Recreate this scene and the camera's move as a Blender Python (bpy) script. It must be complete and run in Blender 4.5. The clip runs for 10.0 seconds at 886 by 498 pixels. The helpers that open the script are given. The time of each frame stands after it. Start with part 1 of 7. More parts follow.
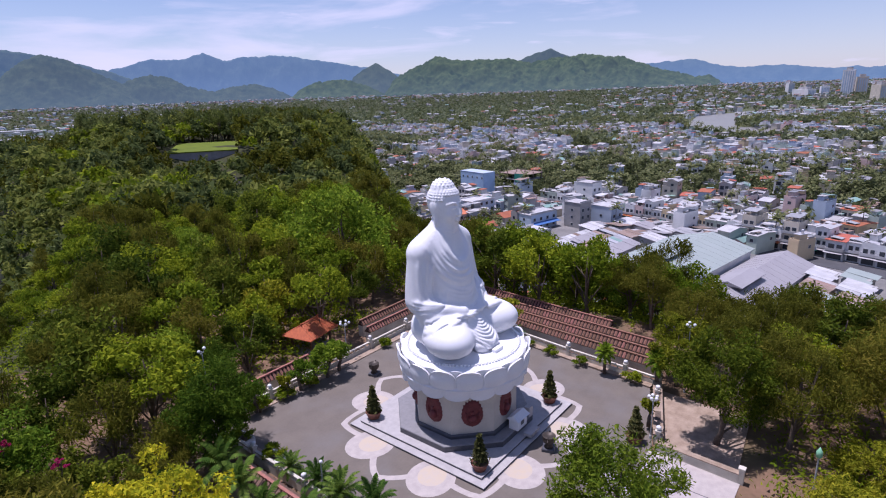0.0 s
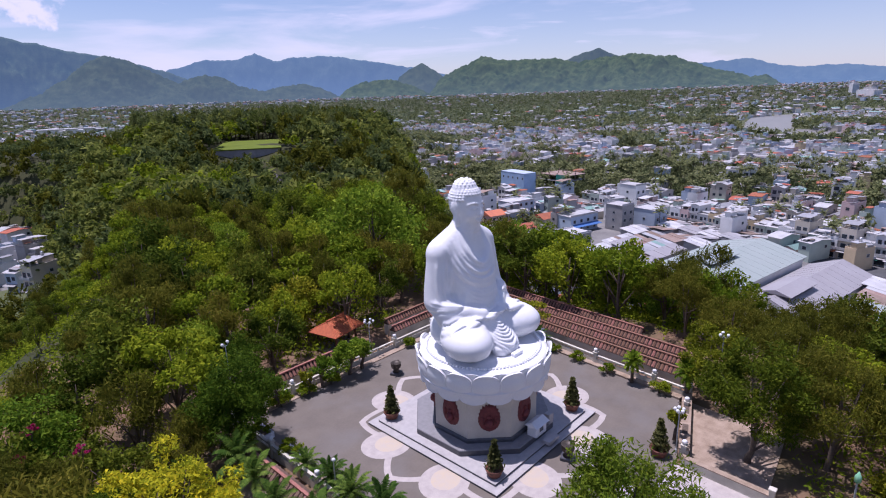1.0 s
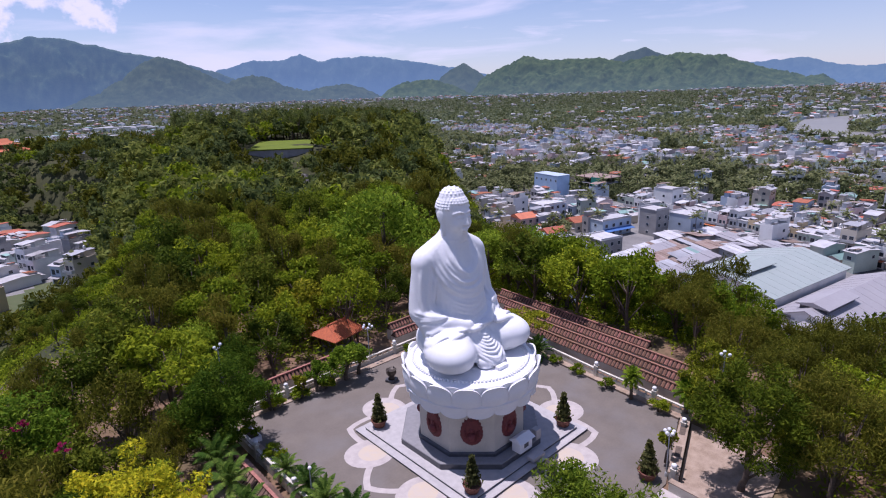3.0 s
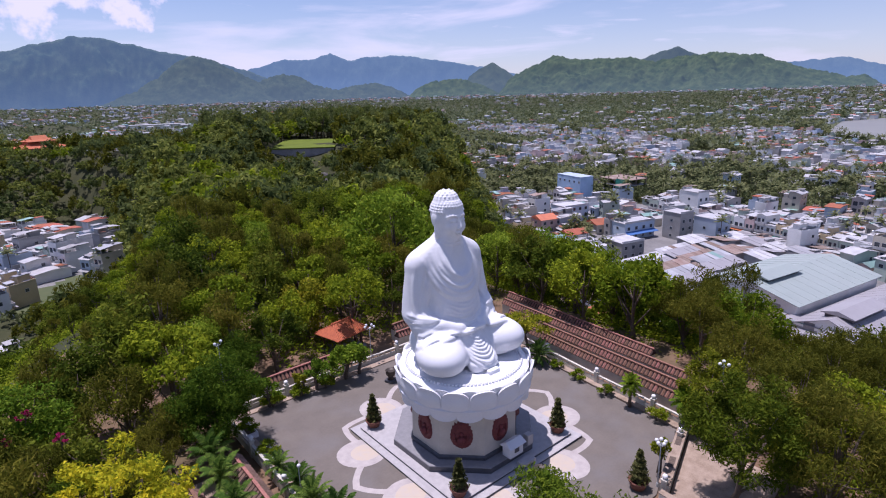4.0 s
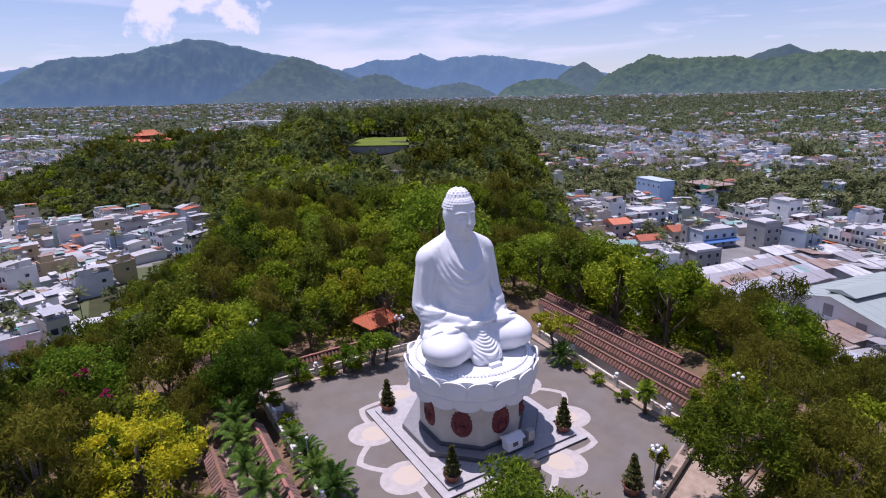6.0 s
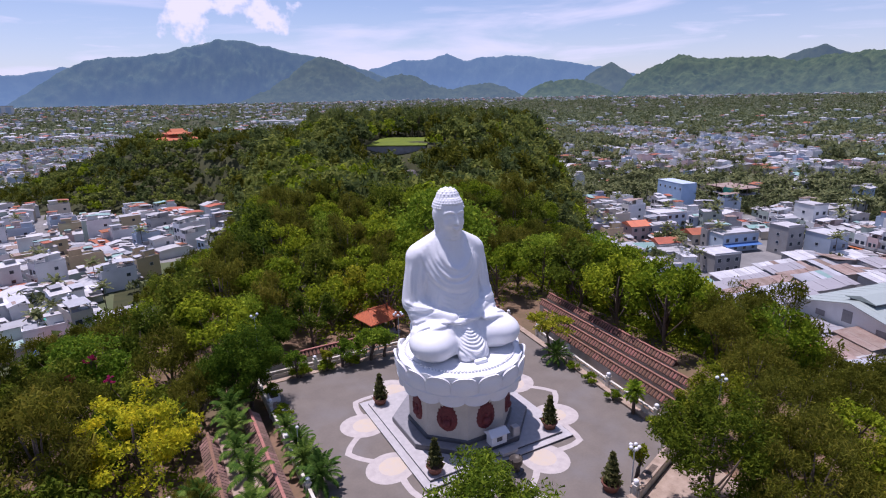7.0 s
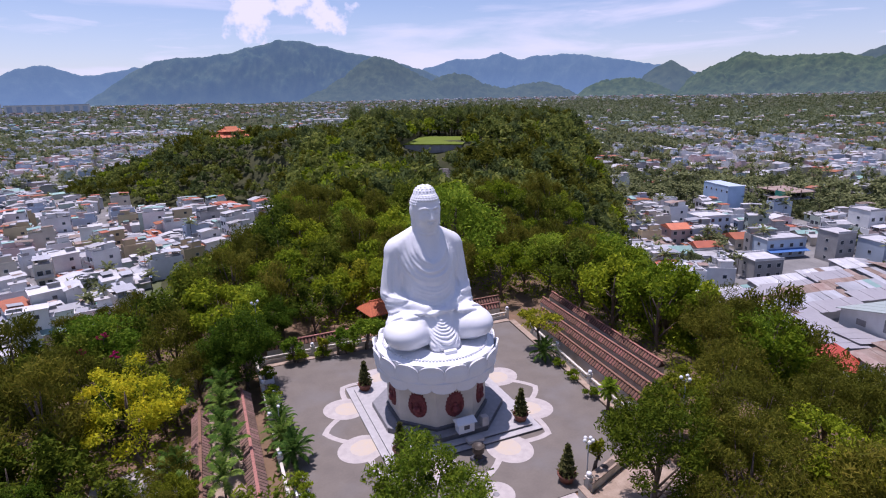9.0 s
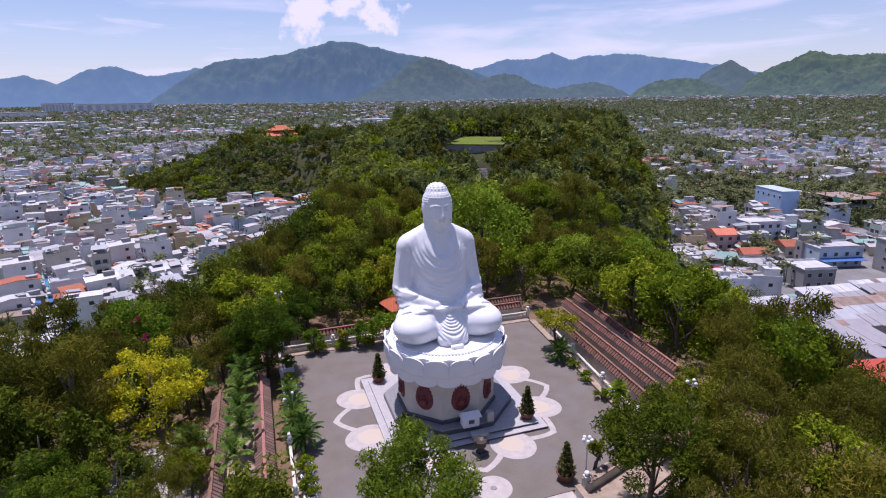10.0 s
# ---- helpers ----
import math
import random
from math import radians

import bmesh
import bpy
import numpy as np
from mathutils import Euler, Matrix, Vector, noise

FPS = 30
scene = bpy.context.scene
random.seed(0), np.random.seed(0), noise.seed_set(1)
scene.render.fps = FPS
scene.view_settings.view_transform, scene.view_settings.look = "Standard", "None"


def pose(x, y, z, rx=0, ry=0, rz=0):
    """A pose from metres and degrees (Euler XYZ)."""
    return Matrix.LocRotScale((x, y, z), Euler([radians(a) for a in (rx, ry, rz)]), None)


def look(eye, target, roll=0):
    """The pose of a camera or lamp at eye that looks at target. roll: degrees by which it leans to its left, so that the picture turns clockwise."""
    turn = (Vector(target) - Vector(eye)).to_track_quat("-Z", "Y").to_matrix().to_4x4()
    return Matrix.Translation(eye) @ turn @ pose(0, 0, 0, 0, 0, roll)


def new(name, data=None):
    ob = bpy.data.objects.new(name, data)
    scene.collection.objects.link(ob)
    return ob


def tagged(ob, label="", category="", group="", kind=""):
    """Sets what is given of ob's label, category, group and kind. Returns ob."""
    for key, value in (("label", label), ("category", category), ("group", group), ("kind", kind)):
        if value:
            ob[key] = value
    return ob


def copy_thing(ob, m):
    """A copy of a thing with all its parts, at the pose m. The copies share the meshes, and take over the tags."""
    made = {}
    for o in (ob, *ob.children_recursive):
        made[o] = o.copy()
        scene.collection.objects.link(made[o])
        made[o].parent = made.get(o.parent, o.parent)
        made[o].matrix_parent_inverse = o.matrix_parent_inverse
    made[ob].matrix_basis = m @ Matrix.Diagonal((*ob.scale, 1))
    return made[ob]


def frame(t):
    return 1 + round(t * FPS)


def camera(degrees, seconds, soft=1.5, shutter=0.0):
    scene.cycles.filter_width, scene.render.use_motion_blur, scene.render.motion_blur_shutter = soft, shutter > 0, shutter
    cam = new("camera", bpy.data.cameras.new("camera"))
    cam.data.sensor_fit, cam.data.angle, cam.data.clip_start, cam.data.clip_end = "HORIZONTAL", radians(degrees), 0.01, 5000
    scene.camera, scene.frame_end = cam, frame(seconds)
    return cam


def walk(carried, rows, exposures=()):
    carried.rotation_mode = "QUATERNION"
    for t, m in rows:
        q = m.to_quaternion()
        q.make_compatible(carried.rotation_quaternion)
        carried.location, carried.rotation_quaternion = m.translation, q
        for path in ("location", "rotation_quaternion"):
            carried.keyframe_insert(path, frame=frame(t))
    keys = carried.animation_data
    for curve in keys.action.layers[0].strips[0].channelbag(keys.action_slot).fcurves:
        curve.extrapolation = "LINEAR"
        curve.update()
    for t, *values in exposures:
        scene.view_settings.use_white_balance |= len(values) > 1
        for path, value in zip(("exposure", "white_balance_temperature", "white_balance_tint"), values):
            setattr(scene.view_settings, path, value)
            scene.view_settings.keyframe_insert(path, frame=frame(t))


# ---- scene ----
cam = camera(76.9, 10.0, 1.1)
PATH = [
    (0, (-37.984, -28.936, 30.485), (-36.491, -27.721, 29.941), -2.0),
    (0.5, (-37.159, -29.331, 30.379), (-35.726, -28.044, 29.837), -1.9),
    (1, (-36.24, -29.885, 30.266), (-34.845, -28.558, 29.727), -1.9),
    (1.5, (-35.332, -30.482, 30.22), (-33.97, -29.119, 29.682), -1.9),
    (2, (-34.413, -31.059, 30.343), (-33.076, -29.671, 29.806), -1.7),
    (2.5, (-33.414, -31.701, 30.561), (-32.096, -30.295, 30.025), -1.8),
    (4, (-30.317, -34.279, 30.954), (-29.089, -32.793, 30.419), -1.6),
    (4.5, (-29.33, -35.386, 31.072), (-28.158, -33.856, 30.538), -1.5),
    (5, (-28.362, -36.656, 31.078), (-27.245, -35.085, 30.546), -1.5),
    (5.5, (-27.441, -38.012, 31.031), (-26.389, -36.396, 30.5), -1.4),
    (6, (-26.459, -39.525, 30.962), (-25.468, -37.871, 30.433), -1.3),
    (7.5, (-23.282, -43.5, 31.155), (-22.399, -41.785, 30.628), -1.1),
    (8, (-22.062, -44.849, 31.198), (-21.225, -43.111, 30.67), -1.1),
    (8.5, (-20.627, -46.148, 31.206), (-19.834, -44.389, 30.679), -1.0),
    (9, (-19.159, -47.319, 31.154), (-18.402, -45.544, 30.627), -1.1),
    (9.5, (-17.79, -48.475, 31.104), (-17.097, -46.674, 30.579), -1.0),
    (10, (-16.438, -49.563, 31.055), (-15.833, -47.73, 30.532), -0.9),
]
walk(cam, [(t, look(eye, target, roll)) for t, eye, target, roll in PATH], [(0, 0.04, 5750, 30), (10, 0.10, 5870, 30)])

# ---- world, sun, exposure ----
SUN_AZ, SUN_EL = radians(-18), radians(76)      # azimuth from +y towards +x
sun_way = Vector((math.sin(SUN_AZ) * math.cos(SUN_EL), math.cos(SUN_AZ) * math.cos(SUN_EL), math.sin(SUN_EL)))
sun = new("sun", bpy.data.lights.new("sun", "SUN"))
sun.data.energy, sun.data.angle, sun.data.color = 4.8, radians(0.6), (1.0, 0.955, 0.875)
sun.matrix_world = look(sun_way * 400, (0, 0, 0))


def build_world():
    w = bpy.data.worlds.new("sky")
    scene.world = w
    w.use_nodes = True
    n, l = w.node_tree.nodes, w.node_tree.links
    n.clear()
    out, bg, sky = n.new("ShaderNodeOutputWorld"), n.new("ShaderNodeBackground"), n.new("ShaderNodeTexSky")
    sky.sky_type, sky.sun_disc = "NISHITA", False
    sky.sun_elevation, sky.sun_rotation = SUN_EL, SUN_AZ
    sky.air_density, sky.dust_density, sky.ozone_density = 1.0, 0.4, 3.0
    bg.inputs["Strength"].default_value = 0.10
    co, mp = n.new("ShaderNodeTexCoord"), n.new("ShaderNodeMapping")
    mp.inputs["Scale"].default_value = (1.0, 1.0, 7.0)
    mp.inputs["Location"].default_value = (1.1, 0.7, 0.25)
    l.new(co.outputs["Generated"], mp.inputs["Vector"])
    clouds = None
    for scale, lo, hi, rough, amount in ((2.2, 0.40, 0.70, 0.55, 0.78), (5.5, 0.54, 0.74, 0.6, 0.6)):
        tex, ramp = n.new("ShaderNodeTexNoise"), n.new("ShaderNodeMapRange")
        tex.inputs["Scale"].default_value, tex.inputs["Detail"].default_value = scale, 7
        tex.inputs["Roughness"].default_value, tex.inputs["Distortion"].default_value = rough, 0.4
        ramp.inputs["From Min"].default_value, ramp.inputs["From Max"].default_value = lo, hi
        ramp.inputs["To Max"].default_value, ramp.interpolation_type = amount, "SMOOTHSTEP"
        l.new(mp.outputs[0], tex.inputs["Vector"])
        l.new(tex.outputs["Fac"], ramp.inputs["Value"])
        if clouds is None:
            clouds = ramp.outputs[0]
        else:
            mx = n.new("ShaderNodeMath")
            mx.operation = "MAXIMUM"
            l.new(clouds, mx.inputs[0])
            l.new(ramp.outputs[0], mx.inputs[1])
            clouds = mx.outputs[0]
    # one heaped cloud over the great mountain
    for az, el, wide, lo in ((7.5, 8.0, 0.26, 0.40), (-24, 6.5, 0.26, 0.42)):
        far, puff, fall, mul, mx = n.new("ShaderNodeVectorMath"), n.new("ShaderNodeTexNoise"), n.new("ShaderNodeMapRange"), n.new("ShaderNodeMapRange"), n.new("ShaderNodeMath")
        far.operation = "DISTANCE"
        far.inputs[1].default_value = (math.sin(radians(az)) * math.cos(radians(el)), math.cos(radians(az)) * math.cos(radians(el)), math.sin(radians(el)))
        tall = n.new("ShaderNodeMapping")
        tall.inputs["Scale"].default_value = (1, 1, 2.2)
        far.inputs[1].default_value[2] *= 2.2
        l.new(co.outputs["Generated"], tall.inputs["Vector"])
        l.new(tall.outputs[0], far.inputs[0])
        puff.inputs["Scale"].default_value, puff.inputs["Detail"].default_value, puff.inputs["Roughness"].default_value = 16, 8, 0.55
        l.new(co.outputs["Generated"], puff.inputs["Vector"])
        fall.inputs["From Min"].default_value, fall.inputs["From Max"].default_value = 0.0, wide
        fall.inputs["To Min"].default_value, fall.inputs["To Max"].default_value = lo - 0.06, lo + 0.38
        l.new(far.outputs["Value"], fall.inputs["Value"])
        sub = n.new("ShaderNodeMath")
        sub.operation = "SUBTRACT"
        l.new(puff.outputs["Fac"], sub.inputs[0])
        l.new(fall.outputs[0], sub.inputs[1])
        mul.inputs["From Min"].default_value, mul.inputs["From Max"].default_value, mul.interpolation_type = 0.0, 0.12, "SMOOTHSTEP"
        l.new(sub.outputs[0], mul.inputs["Value"])
        mx.operation = "MAXIMUM"
        l.new(clouds, mx.inputs[0])
        l.new(mul.outputs[0], mx.inputs[1])
        clouds = mx.outputs[0]
    # pale air towards the horizon
    sep, low, mx = n.new("ShaderNodeSeparateXYZ"), n.new("ShaderNodeMapRange"), n.new("ShaderNodeMath")
    l.new(co.outputs["Generated"], sep.inputs[0])
    l.new(sep.outputs["Z"], low.inputs["Value"])
    low.inputs["From Min"].default_value, low.inputs["From Max"].default_value = 0.0, 0.16
    low.inputs["To Min"].default_value, low.inputs["To Max"].default_value = 0.36, 0.08
    mx.operation = "MAXIMUM"
    l.new(clouds, mx.inputs[0])
    l.new(low.outputs[0], mx.inputs[1])
    clouds = mx.outputs[0]
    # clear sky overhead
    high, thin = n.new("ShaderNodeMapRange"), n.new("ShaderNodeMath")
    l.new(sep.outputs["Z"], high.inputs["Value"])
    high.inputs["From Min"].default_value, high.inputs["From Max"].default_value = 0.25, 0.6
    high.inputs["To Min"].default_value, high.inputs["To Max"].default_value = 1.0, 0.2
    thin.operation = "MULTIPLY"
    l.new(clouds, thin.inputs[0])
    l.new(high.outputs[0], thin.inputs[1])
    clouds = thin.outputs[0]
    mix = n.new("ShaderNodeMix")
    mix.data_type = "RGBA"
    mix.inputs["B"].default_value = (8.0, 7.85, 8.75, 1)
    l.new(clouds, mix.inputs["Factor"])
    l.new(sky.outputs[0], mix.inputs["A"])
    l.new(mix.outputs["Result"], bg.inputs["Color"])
    l.new(bg.outputs[0], out.inputs[0])


build_world()

# ---- materials ----
MATS = {}


def mat(name, c1, c2=None, rough=0.7, scale=3.0, fine=0.0, bump=0.0, metal=0.0, island=0.0, each=0.0, stain=None, translucent=0.0, spec=0.3, space="Object", alpha_glow=None):
    """A procedural surface: two colours blended by noise at two scales, with optional random tint per piece or per object, stains and relief."""
    if name in MATS:
        return MATS[name]
    m = bpy.data.materials.new(name)
    m.use_nodes = True
    n, l = m.node_tree.nodes, m.node_tree.links
    b = n["Principled BSDF"]
    c2 = c2 or tuple(0.8 * v for v in c1)
    co = n.new("ShaderNodeTexCoord").outputs["Object"] if space == "Object" else n.new("ShaderNodeNewGeometry").outputs["Position"]
    t1, t2 = n.new("ShaderNodeTexNoise"), n.new("ShaderNodeTexNoise")
    t1.inputs["Scale"].default_value, t2.inputs["Scale"].default_value = scale, scale * 9
    t1.inputs["Detail"].default_value, t2.inputs["Detail"].default_value = 5, 4
    add = n.new("ShaderNodeMath")
    add.operation = "MULTIPLY_ADD"
    l.new(co, t1.inputs["Vector"])
    l.new(co, t2.inputs["Vector"])
    l.new(t2.outputs["Fac"], add.inputs[0])
    add.inputs[1].default_value = 0.5
    l.new(t1.outputs["Fac"], add.inputs[2])
    fac = add.outputs[0]
    rng = n.new("ShaderNodeMapRange")
    rng.inputs["From Min"].default_value, rng.inputs["From Max"].default_value = 0.5, 1.0
    l.new(fac, rng.inputs["Value"])
    mix = n.new("ShaderNodeMix")
    mix.data_type = "RGBA"
    mix.inputs["A"].default_value, mix.inputs["B"].default_value = (*c1, 1), (*c2, 1)
    l.new(rng.outputs[0], mix.inputs["Factor"])
    col = mix.outputs["Result"]
    for amount, kind in ((island, "ShaderNodeNewGeometry"), (each, "ShaderNodeObjectInfo")):
        if not amount:
            continue
        g, r, hs = n.new(kind), n.new("ShaderNodeMapRange"), n.new("ShaderNodeHueSaturation")
        l.new(g.outputs["Random Per Island" if kind.endswith("Geometry") else "Random"], r.inputs["Value"])
        r.inputs["To Min"].default_value, r.inputs["To Max"].default_value = 1 - amount, 1 + amount
        l.new(r.outputs[0], hs.inputs["Value"])
        l.new(col, hs.inputs["Color"])
        h = n.new("ShaderNodeMapRange")
        h.inputs["To Min"].default_value, h.inputs["To Max"].default_value = 0.5 + 0.05 * amount, 0.5 - 0.05 * amount
        l.new(r.inputs["Value"].links[0].from_socket, h.inputs["Value"])
        l.new(h.outputs[0], hs.inputs["Hue"])
        col = hs.outputs[0]
    if stain:
        ts, rs, ms = n.new("ShaderNodeTexNoise"), n.new("ShaderNodeMapRange"), n.new("ShaderNodeMix")
        ts.inputs["Scale"].default_value, ts.inputs["Detail"].default_value = scale * 0.45, 8
        l.new(co, ts.inputs["Vector"])
        l.new(ts.outputs["Fac"], rs.inputs["Value"])
        rs.inputs["From Min"].default_value, rs.inputs["From Max"].default_value, rs.inputs["To Max"].default_value = 0.5, 0.75, 0.6
        ms.data_type = "RGBA"
        ms.inputs["B"].default_value = (*stain, 1)
        l.new(rs.outputs[0], ms.inputs["Factor"])
        l.new(col, ms.inputs["A"])
        col = ms.outputs["Result"]
    l.new(col, b.inputs["Base Color"])
    b.inputs["Roughness"].default_value, b.inputs["Metallic"].default_value, b.inputs["Specular IOR Level"].default_value = rough, metal, spec
    if bump:
        bp = n.new("ShaderNodeBump")
        bp.inputs["Strength"].default_value, bp.inputs["Distance"].default_value = bump, 0.05
        l.new(fac, bp.inputs["Height"])
        l.new(bp.outputs[0], b.inputs["Normal"])
    if translucent:
        tr, ad = n.new("ShaderNodeBsdfTranslucent"), n.new("ShaderNodeMixShader")
        l.new(col, tr.inputs["Color"])
        ad.inputs[0].default_value = translucent
        l.new(b.outputs[0], ad.inputs[1])
        l.new(tr.outputs[0], ad.inputs[2])
        l.new(ad.outputs[0], n["Material Output"].inputs["Surface"])
    MATS[name] = m
    return m


def leaf(name, c1, c2):
    return mat(name, c1, c2, rough=0.65, scale=0.35, island=0.4, each=0.3, translucent=0.4, spec=0.04)


WHITE = mat("white_statue_paint", (0.77, 0.77, 0.78), (0.71, 0.71, 0.73), rough=0.55, scale=0.6, bump=0.05)
PLASTER = mat("cream_plaster", (0.62, 0.58, 0.50), (0.50, 0.46, 0.38), rough=0.8, scale=1.2, stain=(0.30, 0.28, 0.25), bump=0.1)
DRUM = mat("beige_stone", (0.56, 0.52, 0.46), (0.46, 0.43, 0.38), rough=0.6, scale=0.8, bump=0.08)
PAVING = mat("grey_paving", (0.168, 0.143, 0.119), (0.132, 0.112, 0.094), rough=0.75, scale=0.5, space="World", stain=(0.17, 0.16, 0.155), bump=0.1)
INLAY = mat("pale_inlay", (0.47, 0.42, 0.39), (0.36, 0.32, 0.30), rough=0.7, scale=1.5, space="World", bump=0.08)
INLAY_Y = mat("yellow_inlay", (0.50, 0.41, 0.30), (0.46, 0.40, 0.35), rough=0.7, scale=1.5, space="World")
MARBLE = mat("pale_grey_granite", (0.46, 0.435, 0.425), (0.36, 0.34, 0.335), rough=0.4, scale=2.0, bump=0.03, spec=0.4)
PLINTH = mat("mid_grey_granite", (0.27, 0.26, 0.265), (0.20, 0.195, 0.20), rough=0.35, scale=2.0, spec=0.4, bump=0.02)
DARKSTONE = mat("dark_granite", (0.10, 0.10, 0.11), (0.06, 0.06, 0.07), rough=0.35, scale=2.5, spec=0.45)
REDRELIEF = mat("dark_red_relief", (0.20, 0.045, 0.045), (0.10, 0.025, 0.03), rough=0.6, scale=4, bump=0.5)
URNMETAL = mat("dark_bronze", (0.09, 0.075, 0.06), (0.05, 0.04, 0.035), rough=0.5, scale=6, metal=0.3)
TERRACOTTA = mat("terracotta_pot", (0.20, 0.075, 0.05), (0.13, 0.055, 0.04), rough=0.7, scale=5, bump=0.1)
TILE = mat("brown_roof_tile", (0.31, 0.155, 0.105), (0.17, 0.085, 0.06), rough=0.8, scale=4, each=0.3, island=0.3, bump=0.2)
TILEPALE = mat("weathered_roof_tile", (0.36, 0.225, 0.175), (0.22, 0.13, 0.10), rough=0.85, scale=4, each=0.3, bump=0.2)
# shade in the gaps between tile ribs, painted as a dark slab colour
TILESHADE = mat("tile_gap_shade", (0.06, 0.032, 0.027), (0.04, 0.024, 0.02), rough=0.85, scale=4)
TILEO = mat("orange_roof_tile", (0.50, 0.16, 0.06), (0.36, 0.11, 0.05), rough=0.75, scale=3, island=0.25, each=0.1)
WOOD = mat("dark_wood", (0.10, 0.055, 0.035), (0.06, 0.035, 0.025), rough=0.6, scale=8)
BARK = mat("bark", (0.16, 0.12, 0.09), (0.08, 0.06, 0.05), rough=0.9, scale=6, bump=0.5)
SOIL = mat("hill_soil", (0.22, 0.13, 0.085), (0.12, 0.085, 0.045), rough=0.95, scale=0.25, space="World", stain=(0.055, 0.07, 0.025), bump=0.4)
# darker ground for the wooded slopes behind the terrace
WOODFLOOR = mat("wood_floor", (0.060, 0.058, 0.022), (0.035, 0.042, 0.015), rough=0.95, scale=0.2, space="World", bump=0.3)
SAND = mat("sandy_soil", (0.40, 0.31, 0.24), (0.24, 0.175, 0.125), rough=0.95, scale=1.2, space="World", bump=0.3)
LEAF_DARK = leaf("dark_green_leaves", (0.074, 0.110, 0.010), (0.116, 0.152, 0.014))
LEAF_MID = leaf("green_leaves", (0.140, 0.203, 0.009), (0.192, 0.246, 0.012))
LEAF_BRIGHT = leaf("bright_green_leaves", (0.138, 0.228, 0.016), (0.195, 0.280, 0.022))
LEAF_OLIVE = leaf("olive_leaves", (0.112, 0.122, 0.012), (0.155, 0.148, 0.018))
LEAF_YELLOW = leaf("yellow_green_leaves", (0.185, 0.220, 0.012), (0.245, 0.245, 0.016))
FLOWER = leaf("yellow_blossom", (0.70, 0.58, 0.012), (0.30, 0.36, 0.02))
BOUGAIN = leaf("magenta_blossom", (0.45, 0.03, 0.14), (0.35, 0.03, 0.08))
LEAF_NEAR = leaf("fresh_green_leaves", (0.078, 0.136, 0.010), (0.120, 0.175, 0.013))
LEAF_RIDGE = leaf("ridge_leaves", (0.122, 0.156, 0.030), (0.175, 0.204, 0.046))
# greyed and lifted copy of the ridge leaves: distance haze put into the colour
LEAF_CREST = leaf("crest_leaves", (0.120, 0.152, 0.042), (0.168, 0.198, 0.064))
LEAF_LIME = leaf("lime_green_leaves", (0.108, 0.146, 0.010), (0.158, 0.184, 0.013))
PALM = leaf("palm_fronds", (0.085, 0.165, 0.025), (0.125, 0.20, 0.04))
# ground of the plain, lightened to carry some distance haze in its colour
PLAIN = mat("plain_scrub", (0.075, 0.098, 0.040), (0.11, 0.115, 0.058), rough=0.95, scale=0.03, space="World", stain=(0.10, 0.085, 0.05))
YARD = mat("town_concrete", (0.24, 0.23, 0.22), (0.15, 0.145, 0.14), rough=0.9, scale=0.1, space="World", stain=(0.10, 0.10, 0.09))
# far foliage paler and greyer than near leaves, standing in for distance haze
LEAF_PLAIN = leaf("plain_foliage", (0.115, 0.145, 0.080), (0.155, 0.180, 0.105))
LEAF_COCO = leaf("coconut_fronds", (0.112, 0.138, 0.055), (0.175, 0.190, 0.085))
GLOBE = mat("white_glass_globe", (0.8, 0.8, 0.8), rough=0.2, spec=0.5)
METALPOST = mat("painted_steel", (0.45, 0.47, 0.48), (0.35, 0.36, 0.38), rough=0.45, scale=5)
GREENLAMP = mat("green_lamp_paint", (0.26, 0.56, 0.34), (0.22, 0.48, 0.30), rough=0.4, scale=5)
GLASS = mat("dark_window_glass", (0.035, 0.045, 0.055), (0.05, 0.06, 0.075), rough=0.12, scale=0.6, spec=0.6)
GRASS = mat("lawn", (0.130, 0.168, 0.009), (0.090, 0.126, 0.008), rough=0.9, scale=0.3, space="World", bump=0.3)
CONCRETE = mat("grey_concrete", (0.32, 0.31, 0.31), (0.22, 0.21, 0.21), rough=0.85, scale=0.5, stain=(0.13, 0.12, 0.12), bump=0.15)
PATHSTONE = mat("worn_path_stone", (0.16, 0.15, 0.14), (0.11, 0.10, 0.095), rough=0.9, scale=0.6, stain=(0.08, 0.075, 0.065), bump=0.1)
ASPHALT = mat("street_asphalt", (0.10, 0.10, 0.105), (0.07, 0.07, 0.075), rough=0.85, scale=0.3, space="World")


